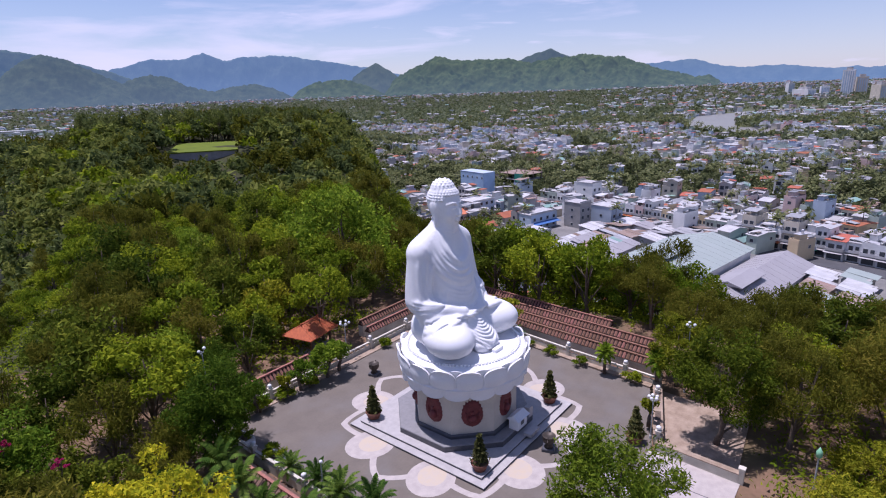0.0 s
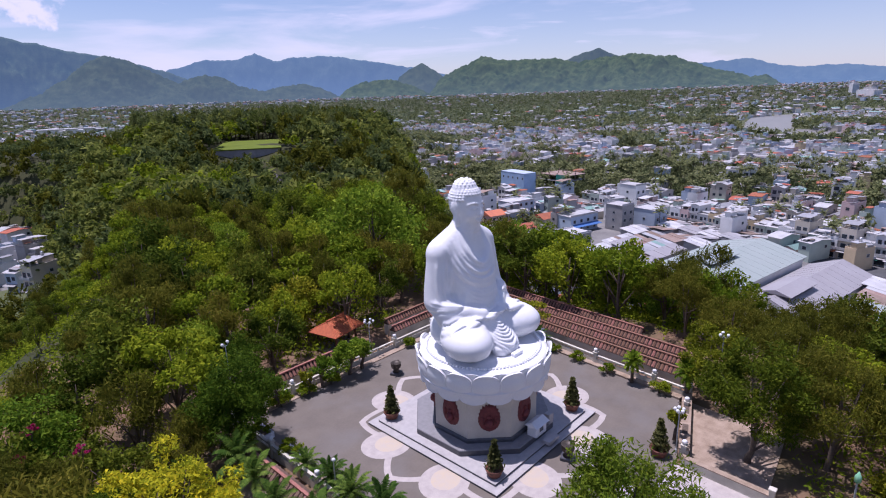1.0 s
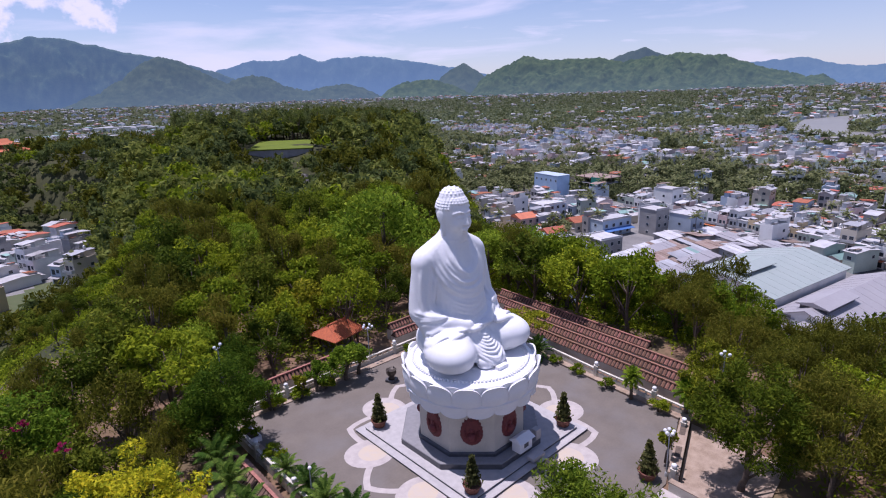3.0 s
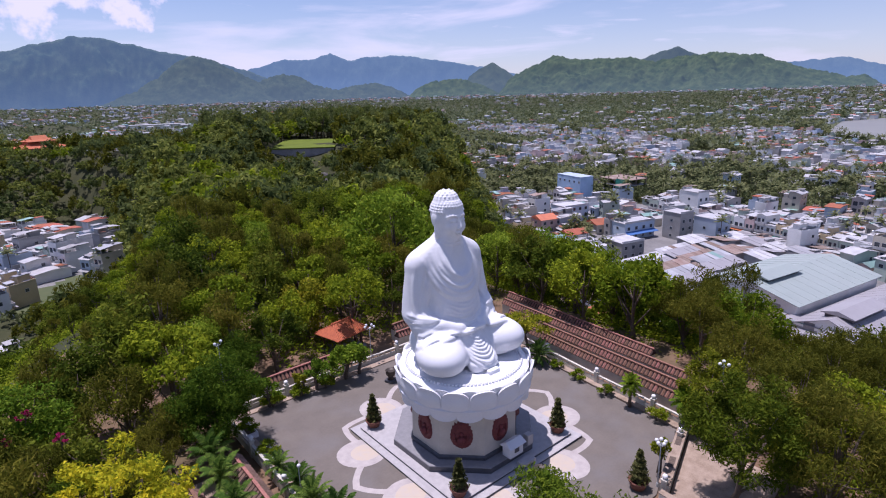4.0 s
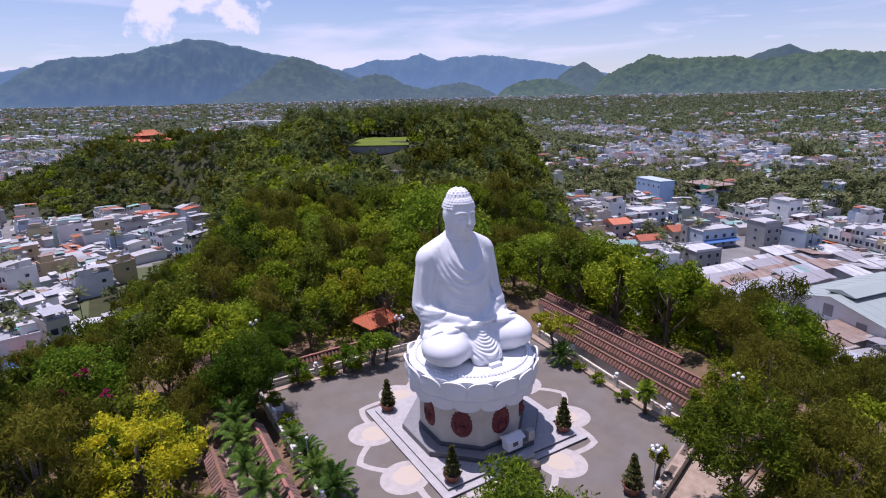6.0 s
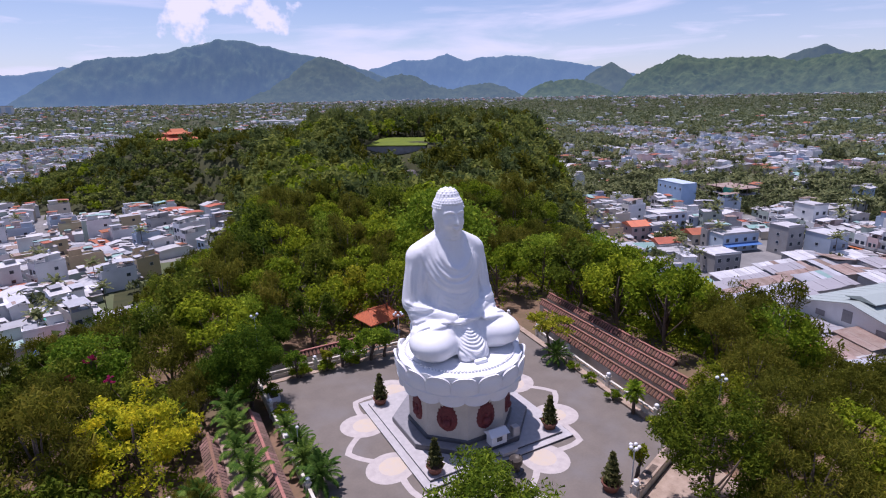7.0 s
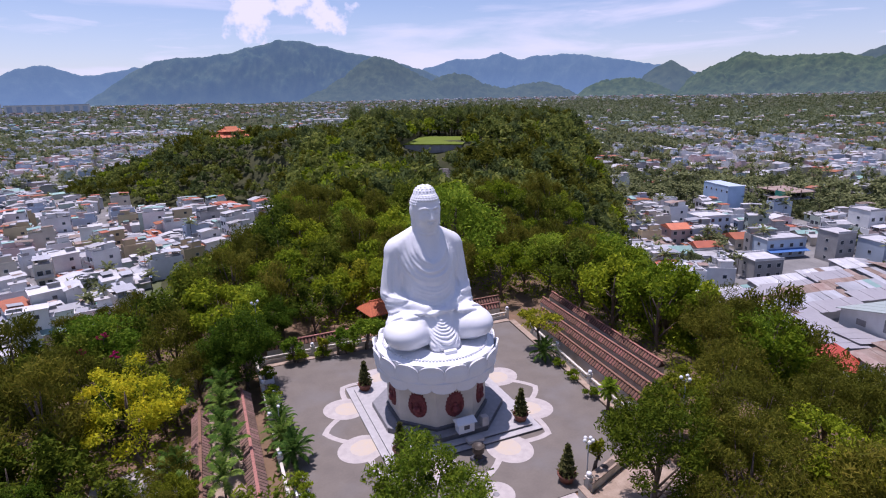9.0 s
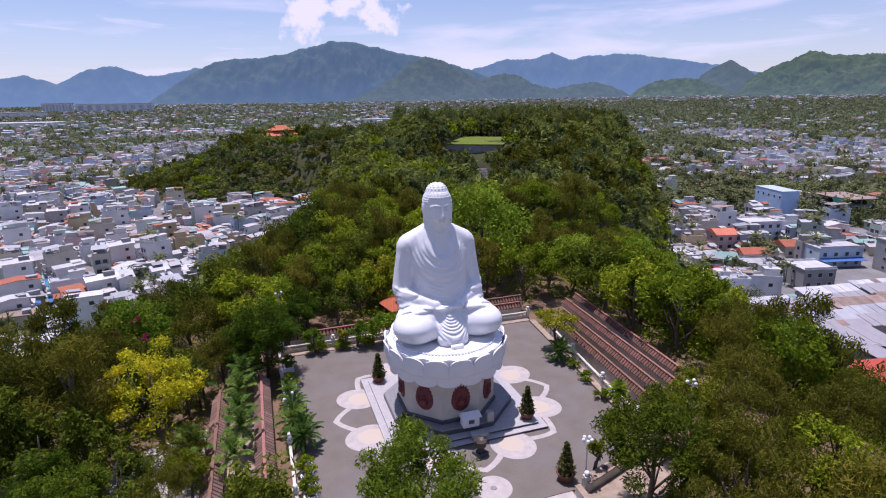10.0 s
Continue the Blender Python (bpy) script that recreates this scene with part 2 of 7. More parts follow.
# ---- mesh helpers ----
class Geo:
    """Collects vertices and faces for one mesh."""

    def __init__(self):
        self.v, self.f = [], []

    def add(self, verts, faces):
        k = len(self.v)
        self.v.extend(verts)
        self.f.extend([tuple(i + k for i in f) for f in faces])
        return self

    def box(self, x0, y0, z0, x1, y1, z1, bevel=0.0):
        if bevel:
            b = bevel
            return self.prism([(x0 + b, y0), (x1 - b, y0), (x1, y0 + b), (x1, y1 - b), (x1 - b, y1), (x0 + b, y1), (x0, y1 - b), (x0, y0 + b)], z0, z1, b)
        return self.add([(x0, y0, z0), (x1, y0, z0), (x1, y1, z0), (x0, y1, z0), (x0, y0, z1), (x1, y0, z1), (x1, y1, z1), (x0, y1, z1)],
                        [(0, 3, 2, 1), (4, 5, 6, 7), (0, 1, 5, 4), (1, 2, 6, 5), (2, 3, 7, 6), (3, 0, 4, 7)])

    def prism(self, ring, z0, z1, bevel=0.0):
        n = len(ring)
        cx, cy = sum(p[0] for p in ring) / n, sum(p[1] for p in ring) / n
        r = max(math.hypot(x - cx, y - cy) for x, y in ring)
        levels = [(z0, 1.0), (z1, 1.0)] if not bevel else [(z0, 1.0), (z1 - bevel, 1.0), (z1, 1.0 - bevel / r)]
        vs = [(cx + (x - cx) * s, cy + (y - cy) * s, z) for z, s in levels for x, y in ring]
        fs = [(k * n + i, k * n + (i + 1) % n, (k + 1) * n + (i + 1) % n, (k + 1) * n + i) for k in range(len(levels) - 1) for i in range(n)]
        m = (len(levels) - 1) * n
        return self.add(vs, fs + [tuple(range(n - 1, -1, -1)), tuple(range(m, m + n))])

    def lathe(self, rings, seg=12, at=(0, 0, 0), turn=0.0):
        """rings of (radius, z), from the bottom up."""
        vs = [(at[0] + r * math.cos(turn + 2 * math.pi * i / seg), at[1] + r * math.sin(turn + 2 * math.pi * i / seg), at[2] + z) for r, z in rings for i in range(seg)]
        fs = [(k * seg + i, k * seg + (i + 1) % seg, (k + 1) * seg + (i + 1) % seg, (k + 1) * seg + i) for k in range(len(rings) - 1) for i in range(seg)]
        m = (len(rings) - 1) * seg
        return self.add(vs, fs + [tuple(range(seg - 1, -1, -1)), tuple(range(m, m + seg))])

    def ball(self, x, y, z, r, seg=10, rows=6, squash=1.0):
        return self.lathe([(max(1e-3, r * math.sin(math.pi * k / rows)), -r * squash * math.cos(math.pi * k / rows)) for k in range(rows + 1)], seg, (x, y, z))

    def tube(self, pts, radii, seg=6):
        rings, up = [], Vector((0.13, 0.21, 0.97))
        for i, p in enumerate(pts):
            p = Vector(p)
            d = Vector(pts[min(i + 1, len(pts) - 1)]) - Vector(pts[max(i - 1, 0)])
            a = d.cross(up if abs(d.normalized().dot(up)) < 0.95 else Vector((1, 0, 0))).normalized()
            b = d.cross(a).normalized()
            rings.extend([tuple(p + radii[i] * (math.cos(t) * a + math.sin(t) * b)) for t in (2 * math.pi * k / seg for k in range(seg))])
        n = len(pts)
        fs = [(k * seg + i, (k + 1) * seg + i, (k + 1) * seg + (i + 1) % seg, k * seg + (i + 1) % seg) for k in range(n - 1) for i in range(seg)]
        return self.add(rings, fs + [tuple(range(seg)), tuple(range(n * seg - 1, (n - 1) * seg - 1, -1))])


def mesh_of(name, geo, material, smooth=False):
    me = bpy.data.meshes.new(name)
    me.from_pydata(geo.v, [], geo.f)
    me.materials.append(material)
    if smooth:
        me.shade_smooth()
    me.update()
    return me


def quads_mesh(name, verts, material, n=4):
    """A mesh of loose n-sided faces from an array (faces * n, 3)."""
    me = bpy.data.meshes.new(name)
    count = len(verts) // n
    me.vertices.add(len(verts))
    me.vertices.foreach_set("co", np.asarray(verts, np.float32).ravel())
    me.loops.add(len(verts))
    me.loops.foreach_set("vertex_index", np.arange(len(verts), dtype=np.int32))
    me.polygons.add(count)
    me.polygons.foreach_set("loop_start", np.arange(0, count * n, n, dtype=np.int32))
    me.polygons.foreach_set("loop_total", np.full(count, n, np.int32))
    me.materials.append(material)
    me.update(calc_edges=True)
    return me


def part(name, geo, material, parent=None, label="", smooth=False):
    ob = new(name, mesh_of(name, geo, material, smooth) if isinstance(geo, Geo) else geo)
    if parent:
        ob.parent = parent
    if label:
        tagged(ob, label)
    return ob


def thing(name, label, category, at=(0, 0, 0), turn=0.0, group="", kind=""):
    ob = new(name)
    ob.empty_display_size = 0.3
    ob.matrix_basis = pose(*at, 0, 0, turn)
    return tagged(ob, label, category, group, kind)


# ---- where the town is dense ----
EYE0 = (-27.0, -38.0)


VILLAGES = ((330, 400, 72), (430, 440, 62), (350, 320, 52), (425, 350, 62), (372, 225, 46), (460, 215, 52), (640, 500, 95), (560, 380, 80), (520, 310, 66),
            (720, 390, 85), (670, 620, 85), (545, 780, 85), (745, 860, 115), (630, 180, 66), (745, 265, 85), (500, 90, 76), (350, 42, 50), (550, 45, 76), (430, -8, 76), (365, -35, 56), (780, 75, 95), (900, 550, 105))


def density(x, y):
    dx, dy = x - EYE0[0], y - EYE0[1]
    r, az = math.hypot(dx, dy), math.degrees(math.atan2(dx, dy))
    nz = noise.noise(Vector((x * 0.006, y * 0.006, 1.5)))
    if az > 24:
        if r < 330:
            return 0.95 if nz > -0.3 else 0.3
        if r < 1050 and az < 88:
            if any(math.hypot(x - a, y - b) < c for a, b, c in VILLAGES):
                return 0.93 if nz > -0.25 else 0.3
            return 0.025
        if az > 66:
            return 0.6 if nz > 0.0 else 0.1
        return 0.3 if nz > 0.3 else 0.03
    if r < 950:
        return 0.96 if nz > -0.3 else 0.35
    return 0.6 if nz > -0.12 else 0.12


# ---- ground: one sheet from the hill to the horizon ----
RIDGE = [(0, -14, 0, 38, 84), (6, 32, -0.5, 36, 72), (42, 105, -2, 27, 66), (108, 224, 11, 56, 86), (146, 300, 12, 62, 92), (162, 380, -3, 38, 88)]
SPUR = [(34, 140, -4, 20, 42), (54, 226, 4, 22, 44), (62, 310, 3, 14, 52), (30, 385, 1, 16, 64)]
TOWN = -32.0


def smooth(a):
    a = np.clip(a, 0, 1)
    return a * a * (3 - 2 * a)


def height(x, y):
    """The ground's height: the ridge of the temple hill over the plain, with a lower wooded rise behind it."""
    x, y = np.asarray(x, float), np.asarray(y, float)
    z = np.full(np.broadcast(x, y).shape, TOWN)
    for (ax, ay, at, af, ao), (bx, by, bt, bf, bo) in list(zip(RIDGE, RIDGE[1:])) + list(zip(SPUR, SPUR[1:])):
        dx, dy = bx - ax, by - ay
        s = np.clip(((x - ax) * dx + (y - ay) * dy) / (dx * dx + dy * dy), 0, 1)
        d = np.hypot(x - ax - s * dx, y - ay - s * dy)
        top, flat, foot = at + s * (bt - at), af + s * (bf - af), ao + s * (bo - ao)
        z = np.maximum(z, TOWN + (top - TOWN) * (1 - smooth((d - flat) / (foot - flat))))
    for cx, cy, top, rad in ((4, 408, 3, 118), (-42, 402, -15, 78), (130, 1580, -16, 120)):
        z = np.maximum(z, TOWN + (top - TOWN) * (1 - smooth(np.hypot(x - cx, y - cy) / rad)))
    z = np.maximum(TOWN, z - 0.5 * np.clip(x - 33, 0, 40) * smooth((75 - np.abs(y - 5)) / 30))
    z = z + 38 * smooth((np.hypot(x, y) - 1700) / 2700)          # the plain rises gently towards the mountains
    z = z - 8 * smooth(1 - np.hypot(x - 69, y - 174) / 24)                   # hollow before the reservoir
    inside = smooth((np.maximum(np.abs(x - 1) - 33, np.abs(y - 2) - 27)) / 8.0)
    bumps = 0.5 * np.sin(x * 0.11 + 1) * np.sin(y * 0.09) * np.clip((z - TOWN) / 6, 0, 1)
    return np.where(z > -8, z + bumps * inside - 0.12 * (1 - inside), z + bumps)


def low_wood(x, y):
    """The strip of trees on the flat ground at the hill's foot."""
    return -58 < x < 10 and 60 < y < 172 and x > -36 - 0.35 * max(0, 135 - y)


def warp(n, c, near, far):
    u = np.linspace(-1, 1, n)
    return c + near * u + (far - near) * np.sign(u) * np.abs(u) ** 5


def build_ground():
    n = 210
    X, Y = np.meshgrid(warp(n, 40, 330, 6500), warp(n, 130, 330, 6500), indexing="ij")
    V = np.stack([X, Y, height(X, Y)], -1).reshape(-1, 3)
    i, j = np.meshgrid(np.arange(n - 1), np.arange(n - 1), indexing="ij")
    a = (i * n + j).ravel()
    F = np.stack([a, a + n, a + n + 1, a + 1], -1)
    me = bpy.data.meshes.new("ground")
    me.from_pydata(V.tolist(), [], F.tolist())
    for m in (SOIL, PLAIN, YARD, WOODFLOOR):
        me.materials.append(m)
    me.shade_smooth()
    mid = V[F].mean(1)
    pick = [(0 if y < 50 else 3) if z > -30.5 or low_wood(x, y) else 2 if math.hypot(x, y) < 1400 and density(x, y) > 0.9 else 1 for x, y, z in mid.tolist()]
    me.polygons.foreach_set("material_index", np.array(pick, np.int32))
    tagged(new("ground", me), "wooded hill and plain of brown soil and scrub", "ground", kind="structure")


build_ground()

# ---- the terrace ----
PL = (0.2, 0.3)          # the platform's centre
SEAT = (-0.08, -0.15)     # the statue's axis


def ngon(cx, cy, r, n=8, turn=0.0):
    return [(cx + r * math.cos(turn + 2 * math.pi * i / n), cy + r * math.sin(turn + 2 * math.pi * i / n)) for i in range(n)]


def flat_band(outer, inner, z):
    """A flat ring between two outlines of as many points."""
    n = len(outer)
    return Geo().add([(x, y, z) for x, y in outer] + [(x, y, z) for x, y in inner], [(i, (i + 1) % n, n + (i + 1) % n, n + i) for i in range(n)])


PLAZA = [(-15.0, 17.4), (-15.0, -14.5), (-6.5, -16.0), (6.0, -16.0), (15.4, -12.6), (18.4, 17.4)]
plaza = tagged(part("pavement", Geo().prism(PLAZA, -1.2, 0.0), PAVING), "grey stone-paved terrace round the statue with pale lotus inlay", "pavement", kind="structure")


def turned(ring, a, c=PL):
    return [(c[0] + x * math.cos(a) - y * math.sin(a), c[1] + x * math.sin(a) + y * math.cos(a)) for x, y in ring]


for k in range(8):
    a = radians(-2 + 45 * k)
    outer = [(6.0 + 5.9 * s, 3.1 * (math.sin(math.pi * min(s, 0.999) ** 0.75) ** 0.75)) for s in np.linspace(0, 1, 14)]
    outer = outer + [(x, -w) for x, w in reversed(outer[1:-1])]
    inner = [(6.6 + (x - 6.0) * 0.79, w * 0.76) for x, w in outer]
    part("inlay_band", flat_band(turned(outer, a), turned(inner, a), 0.006), INLAY, plaza)
for k in range(8):
    a = radians(-2 + 22.5 + 45 * k)
    ring = [(9.6 + 2.3 * math.cos(t), 2.05 * math.sin(t)) for t in np.linspace(0, 2 * math.pi, 28, endpoint=False)]
    core = [(9.3 + 1.35 * math.cos(t), 1.2 * math.sin(t)) for t in np.linspace(0, 2 * math.pi, 20, endpoint=False)]
    lobe = part("inlay_petal", Geo().add([(x, y, 0.010) for x, y in turned(ring, a)], [tuple(range(28))]), INLAY, plaza)
    part("inlay_core", Geo().add([(x, y, 0.014) for x, y in turned(core, a)], [tuple(range(20))]), INLAY_Y, lobe)
part("inlay_disc", Geo().add([(x, y, 0.010) for x, y in ngon(-0.5, -13.6, 1.55, 32)], [tuple(range(32))]), INLAY, plaza)

# platform of two square steps and an eight-sided plinth
platform = thing("stepped_platform", "two square granite steps and dark octagonal plinth under the statue", "platform")


def square(h):
    return [(PL[0] - h, PL[1] - h), (PL[0] + h, PL[1] - h), (PL[0] + h, PL[1] + h), (PL[0] - h, PL[1] + h)]


for h, z0, z1, nm in ((7.75, 0.0, 0.22, "lower_step"), (7.05, 0.22, 0.44, "upper_step")):
    st = part(nm, Geo().prism(square(h - 0.03), z0 + 0.004, z1 - 0.05), DARKSTONE, platform, "dark granite riser")
    part("tread", Geo().prism(square(h), z1 - 0.05, z1, 0.015), MARBLE, st, "pale grey granite slab")
part("plinth", Geo().prism(ngon(*PL, 6.7, 8, math.pi / 8), 0.44, 0.98, 0.04), PLINTH, platform, "grey granite octagonal plinth")
part("plinth_skirt", Geo().prism(ngon(*PL, 6.73, 8, math.pi / 8), 0.44, 0.90), DARKSTONE, platform, "dark granite facing")

# the lotus throne
throne = thing("lotus_pedestal", "white double lotus throne on an octagonal beige drum", "pedestal", (SEAT[0], SEAT[1], 0))
R8 = 4.95
drum = part("drum", Geo().prism(ngon(0, 0, R8, 8, math.pi / 8), 0.98, 5.5), DRUM, throne, "beige octagonal stone drum")
part("drum_foot", Geo().prism(ngon(0, 0, R8 + 0.18, 8, math.pi / 8), 0.98, 1.35, 0.1), DARKSTONE, throne, "dark granite foot moulding")
part("drum_neck", Geo().prism(ngon(0, 0, R8 + 0.12, 8, math.pi / 8), 5.0, 5.3, 0.05), DRUM, throne)


def flame():
    """A flame-shaped relief plaque facing -y, with a raised plain figure inside."""
    rng = random.Random(4)
    n, out, mid = 44, [], []
    for k in range(n):
        t = 2 * math.pi * k / n
        up = max(0, math.sin(t))
        r = 1.0 + 0.13 * (k % 2) * (0.4 + up) + 0.05 * rng.random()
        out.append((0.92 * r * math.cos(t), 1.2 * r * math.sin(t) * (1.12 if up else 0.92)))
    g = Geo()
    g.add([(x, 0.02, z) for x, z in out] + [(x * 0.88, -0.12, z * 0.88) for x, z in out] + [(x * 0.55, -0.07, z * 0.6 - 0.1) for x, z in out],
          [(i, (i + 1) % n, n + (i + 1) % n, n + i) for i in range(n)] + [(n + i, n + (i + 1) % n, 2 * n + (i + 1) % n, 2 * n + i) for i in range(n)] + [tuple(range(2 * n, 3 * n))])
    g.ball(0, -0.06, 0.25, 0.2, 10, 6)
    g.ball(0, -0.04, -0.3, 0.42, 10, 6)
    for x in (-0.62, 0.62):
        g.ball(x, -0.07, 0.0, 0.17, 8, 5, 2.4)
    return g


flame_mesh = mesh_of("flame_relief", flame(), REDRELIEF, True)
for k in range(8):
    a = k * math.pi / 4
    ob = part("flame_relief", flame_mesh, None, drum, "dark red flame-shaped relief" if k == 0 else "")
    ap = R8 * math.cos(math.pi / 8) + 0.01
    ob.matrix_basis = Matrix.Rotation(a, 4, "Z") @ Matrix.Translation((0, -ap, 3.15))


def petal_mesh(half, z_in, z_tip, r_in, r_tip, bulge, curl, round_at=0.35, power=2.6, rows=16, cols=14):
    """One thick lotus petal on the -y side, from its root to its rounded tip."""
    top, low = [], []
    for i in range(rows + 1):
        s = math.sin(math.pi / 2 * i / rows)
        w = half * (math.sqrt(max(0.0004, 1 - max(0, (s - round_at) / (1 - round_at)) ** power)))
        for j in range(cols + 1):
            u = -1 + 2 * j / cols
            a = u * w
            edge = abs(a) / half
            r = r_in + (r_tip - r_in) * s + bulge * math.sin(math.pi * min(1, s * 1.02)) - 0.13 * edge ** 2 + curl * max(0, s - 0.7) ** 1.5
            z = z_in + (z_tip - z_in) * s
            top.append((r * math.sin(a), -r * math.cos(a), z))
            q = r - 0.2
            low.append((q * math.sin(a), -q * math.cos(a), z))
    m, k = cols + 1, len(top)
    fs = [(i * m + j, i * m + j + 1, (i + 1) * m + j + 1, (i + 1) * m + j) for i in range(rows) for j in range(cols)]
    fs += [tuple(reversed([v + k for v in f])) for f in fs]
    for e, flip in (([i * m for i in range(rows + 1)], False), ([i * m + cols for i in range(rows + 1)], True), (list(range(m)), True), ([rows * m + j for j in range(m)], False)):
        fs += [(p, q, q + k, p + k) if flip else (p + k, q + k, q, p) for p, q in zip(e, e[1:])]
    return Geo().add(top + low, fs)


NP = 16
step = 2 * math.pi / NP
for nm, args, off in (("upper_petal", (step * 0.5, 6.15, 8.12, 5.92, 6.04, 0.20, 1.3, 0.55, 2.0), 0.0), ("inner_petal", (step * 0.48, 6.6, 8.08, 5.66, 5.80, 0.05, 0.5, 0.35, 2.0), 0.5), ("lower_petal", (step * 0.52, 7.0, 5.24, 5.86, 5.72, 0.16, 0.9, 0.72), 0.5)):
    me = mesh_of(nm, petal_mesh(*args), WHITE, True)
    for k in range(NP):
        ob = part(nm, me, None, throne)
        ob.matrix_basis = Matrix.Rotation((k + off) * step + radians(18.9), 4, "Z")
part("lotus_core", Geo().lathe([(4.7, 5.3), (5.4, 5.5), (5.62, 6.4), (5.72, 7.3), (5.8, 7.86), (5.68, 7.98), (5.35, 8.15), (5.0, 8.18), (0.5, 8.2)], 64), WHITE, throne, "", True)
part("lotus_band", Geo().lathe([(5.85, 6.12), (6.02, 6.2), (6.02, 6.34), (5.85, 6.42)], 64), WHITE, throne, "", True)
beads = Geo()
for k in range(104):
    a = 2 * math.pi * k / 104
    beads.ball(5.15 * math.cos(a), 5.15 * math.sin(a), 8.22, 0.125, 8, 5)
part("bead_ring", beads, WHITE, throne, "ring of white stone beads", True)
part("bead_rail", Geo().lathe([(4.86, 8.17), (4.88, 8.24), (4.96, 8.24), (4.98, 8.17)], 64), WHITE, throne)
part("offering_plate", Geo().box(-0.62, -4.0, 8.18, 0.62, -3.55, 8.5, 0.05), WHITE, throne, "small white stone ledge")


# ---- the seated statue, one mesh from a distance field ----
class Field:
    def __init__(self, lo, hi, h):
        self.h = h
        self.axes = [np.arange(a, b + h, h) for a, b in zip(lo, hi)]
        self.d = np.full([len(a) for a in self.axes], 9.0, np.float32)

    def block(self, lo, hi, pad=0.6):
        idx = []
        for a, l, u in zip(self.axes, lo, hi):
            i, j = np.searchsorted(a, l - pad), np.searchsorted(a, u + pad)
            idx.append(slice(max(0, i - 1), min(len(a), j + 1)))
        g = np.meshgrid(*[a[s] for a, s in zip(self.axes, idx)], indexing="ij")
        return tuple(idx), g

    def join(self, idx, e, k):
        d = self.d[idx]
        h = np.clip(0.5 + 0.5 * (d - e) / k, 0, 1)
        self.d[idx] = d * (1 - h) + e * h - k * h * (1 - h)

    def cut(self, idx, e, k):
        d = self.d[idx]
        h = np.clip(0.5 - 0.5 * (d + e) / k, 0, 1)
        self.d[idx] = d * (1 - h) - e * h + k * h * (1 - h)

    def ell(self, c, r, k=0.3, turn=(0, 0, 0), cut=False):
        m = max(r)
        idx, (x, y, z) = self.block([v - m for v in c], [v + m for v in c], 1.2)
        R = np.array(Euler([radians(t) for t in turn]).to_matrix().transposed())
        p = np.stack([x - c[0], y - c[1], z - c[2]], -1) @ R.T
        q = np.sqrt(((p / np.array(r)) ** 2).sum(-1))
        q2 = np.sqrt(((p / np.array(r) ** 2) ** 2).sum(-1)) + 1e-6
        e = q * (q - 1) / q2
        (self.cut if cut else self.join)(idx, e, k)

    def cap(self, a, b, ra, rb, k=0.3, flat=(1, 1, 1), cut=False):
        m = max(ra, rb)
        idx, (x, y, z) = self.block([min(p, q) - m for p, q in zip(a, b)], [max(p, q) + m for p, q in zip(a, b)], 1.2)
        f = np.array(flat)
        a, b = np.array(a) * f, np.array(b) * f
        p = np.stack([x, y, z], -1) * f - a
        ab = b - a
        t = np.clip((p @ ab) / (ab @ ab), 0, 1)
        e = np.linalg.norm(p - t[..., None] * ab, axis=-1) - (ra + (rb - ra) * t)
        (self.cut if cut else self.join)(idx, e, k)

    def line(self, pts, r, k=0.15, cut=False):
        P = np.array(pts)
        idx, g = self.block(P.min(0) - r, P.max(0) + r, 1.0)
        g = np.stack(g, -1)
        e = None
        for a, b in zip(P, P[1:]):
            t = np.clip(((g - a) @ (b - a)) / ((b - a) @ (b - a)), 0, 1)
            d = np.linalg.norm(g - a - t[..., None] * (b - a), axis=-1)
            e = d if e is None else np.minimum(e, d)
        (self.cut if cut else self.join)(idx, e - r, k)

    def fold(self, pts, amp=0.12, wide=0.14):
        """A fold of cloth along a line laid on to the surface: it swells from above and drops off sharply below."""
        P, o, h = np.array(pts, float), np.array([a[0] for a in self.axes]), self.h
        top = np.array(self.d.shape) - 2
        at = lambda q: self.d[tuple(np.clip(np.rint((q - o) / h).astype(int), 1, top).T)]
        for _ in range(6):
            g = np.stack([at(P + e) - at(P - e) for e in np.eye(3) * h], -1)
            g /= np.linalg.norm(g, axis=-1, keepdims=True) + 1e-6
            P = P - 0.7 * at(P)[:, None] * g
        for _ in range(2):
            P[1:-1] = (P[:-2] + 2 * P[1:-1] + P[2:]) / 4
        lo, hi = [], []
        for a, l, u in zip(self.axes, P.min(0) - 0.7, P.max(0) + 0.7):
            lo.append(max(0, int(np.searchsorted(a, l)) - 1))
            hi.append(min(len(a), int(np.searchsorted(a, u)) + 1))
        block = self.d[lo[0]:hi[0], lo[1]:hi[1], lo[2]:hi[2]]
        near = np.argwhere(np.abs(block) < 0.55)
        g = (near + np.array(lo)) * h + o
        e, w, below = np.full(len(g), 9.0), np.zeros(len(g)), np.zeros(len(g))
        for k, (a, b) in enumerate(zip(P, P[1:])):
            t = np.clip(((g - a) @ (b - a)) / ((b - a) @ (b - a) + 1e-9), 0, 1)
            off = g - a - t[:, None] * (b - a)
            d = np.linalg.norm(off, axis=1)
            hit = d < e
            e = np.where(hit, d, e)
            w = np.where(hit, (k + t) / (len(P) - 1), w)
            below = np.where(hit, off[:, 2], below)
        side = np.clip(0.5 - below / (0.6 * wide), 0, 1)          # 0 above the line, 1 below it
        w = amp * np.clip(np.minimum(w, 1 - w) * 5 + 0.1, 0, 1)
        r = wide * (1.45 * (1 - side) + 0.75 * side)
        push = w * (np.exp(-(e / r) ** 2) - 0.35 * side * np.exp(-((e - 1.7 * wide) / (0.9 * wide)) ** 2))
        block[tuple(near.T)] -= push.astype(np.float32)

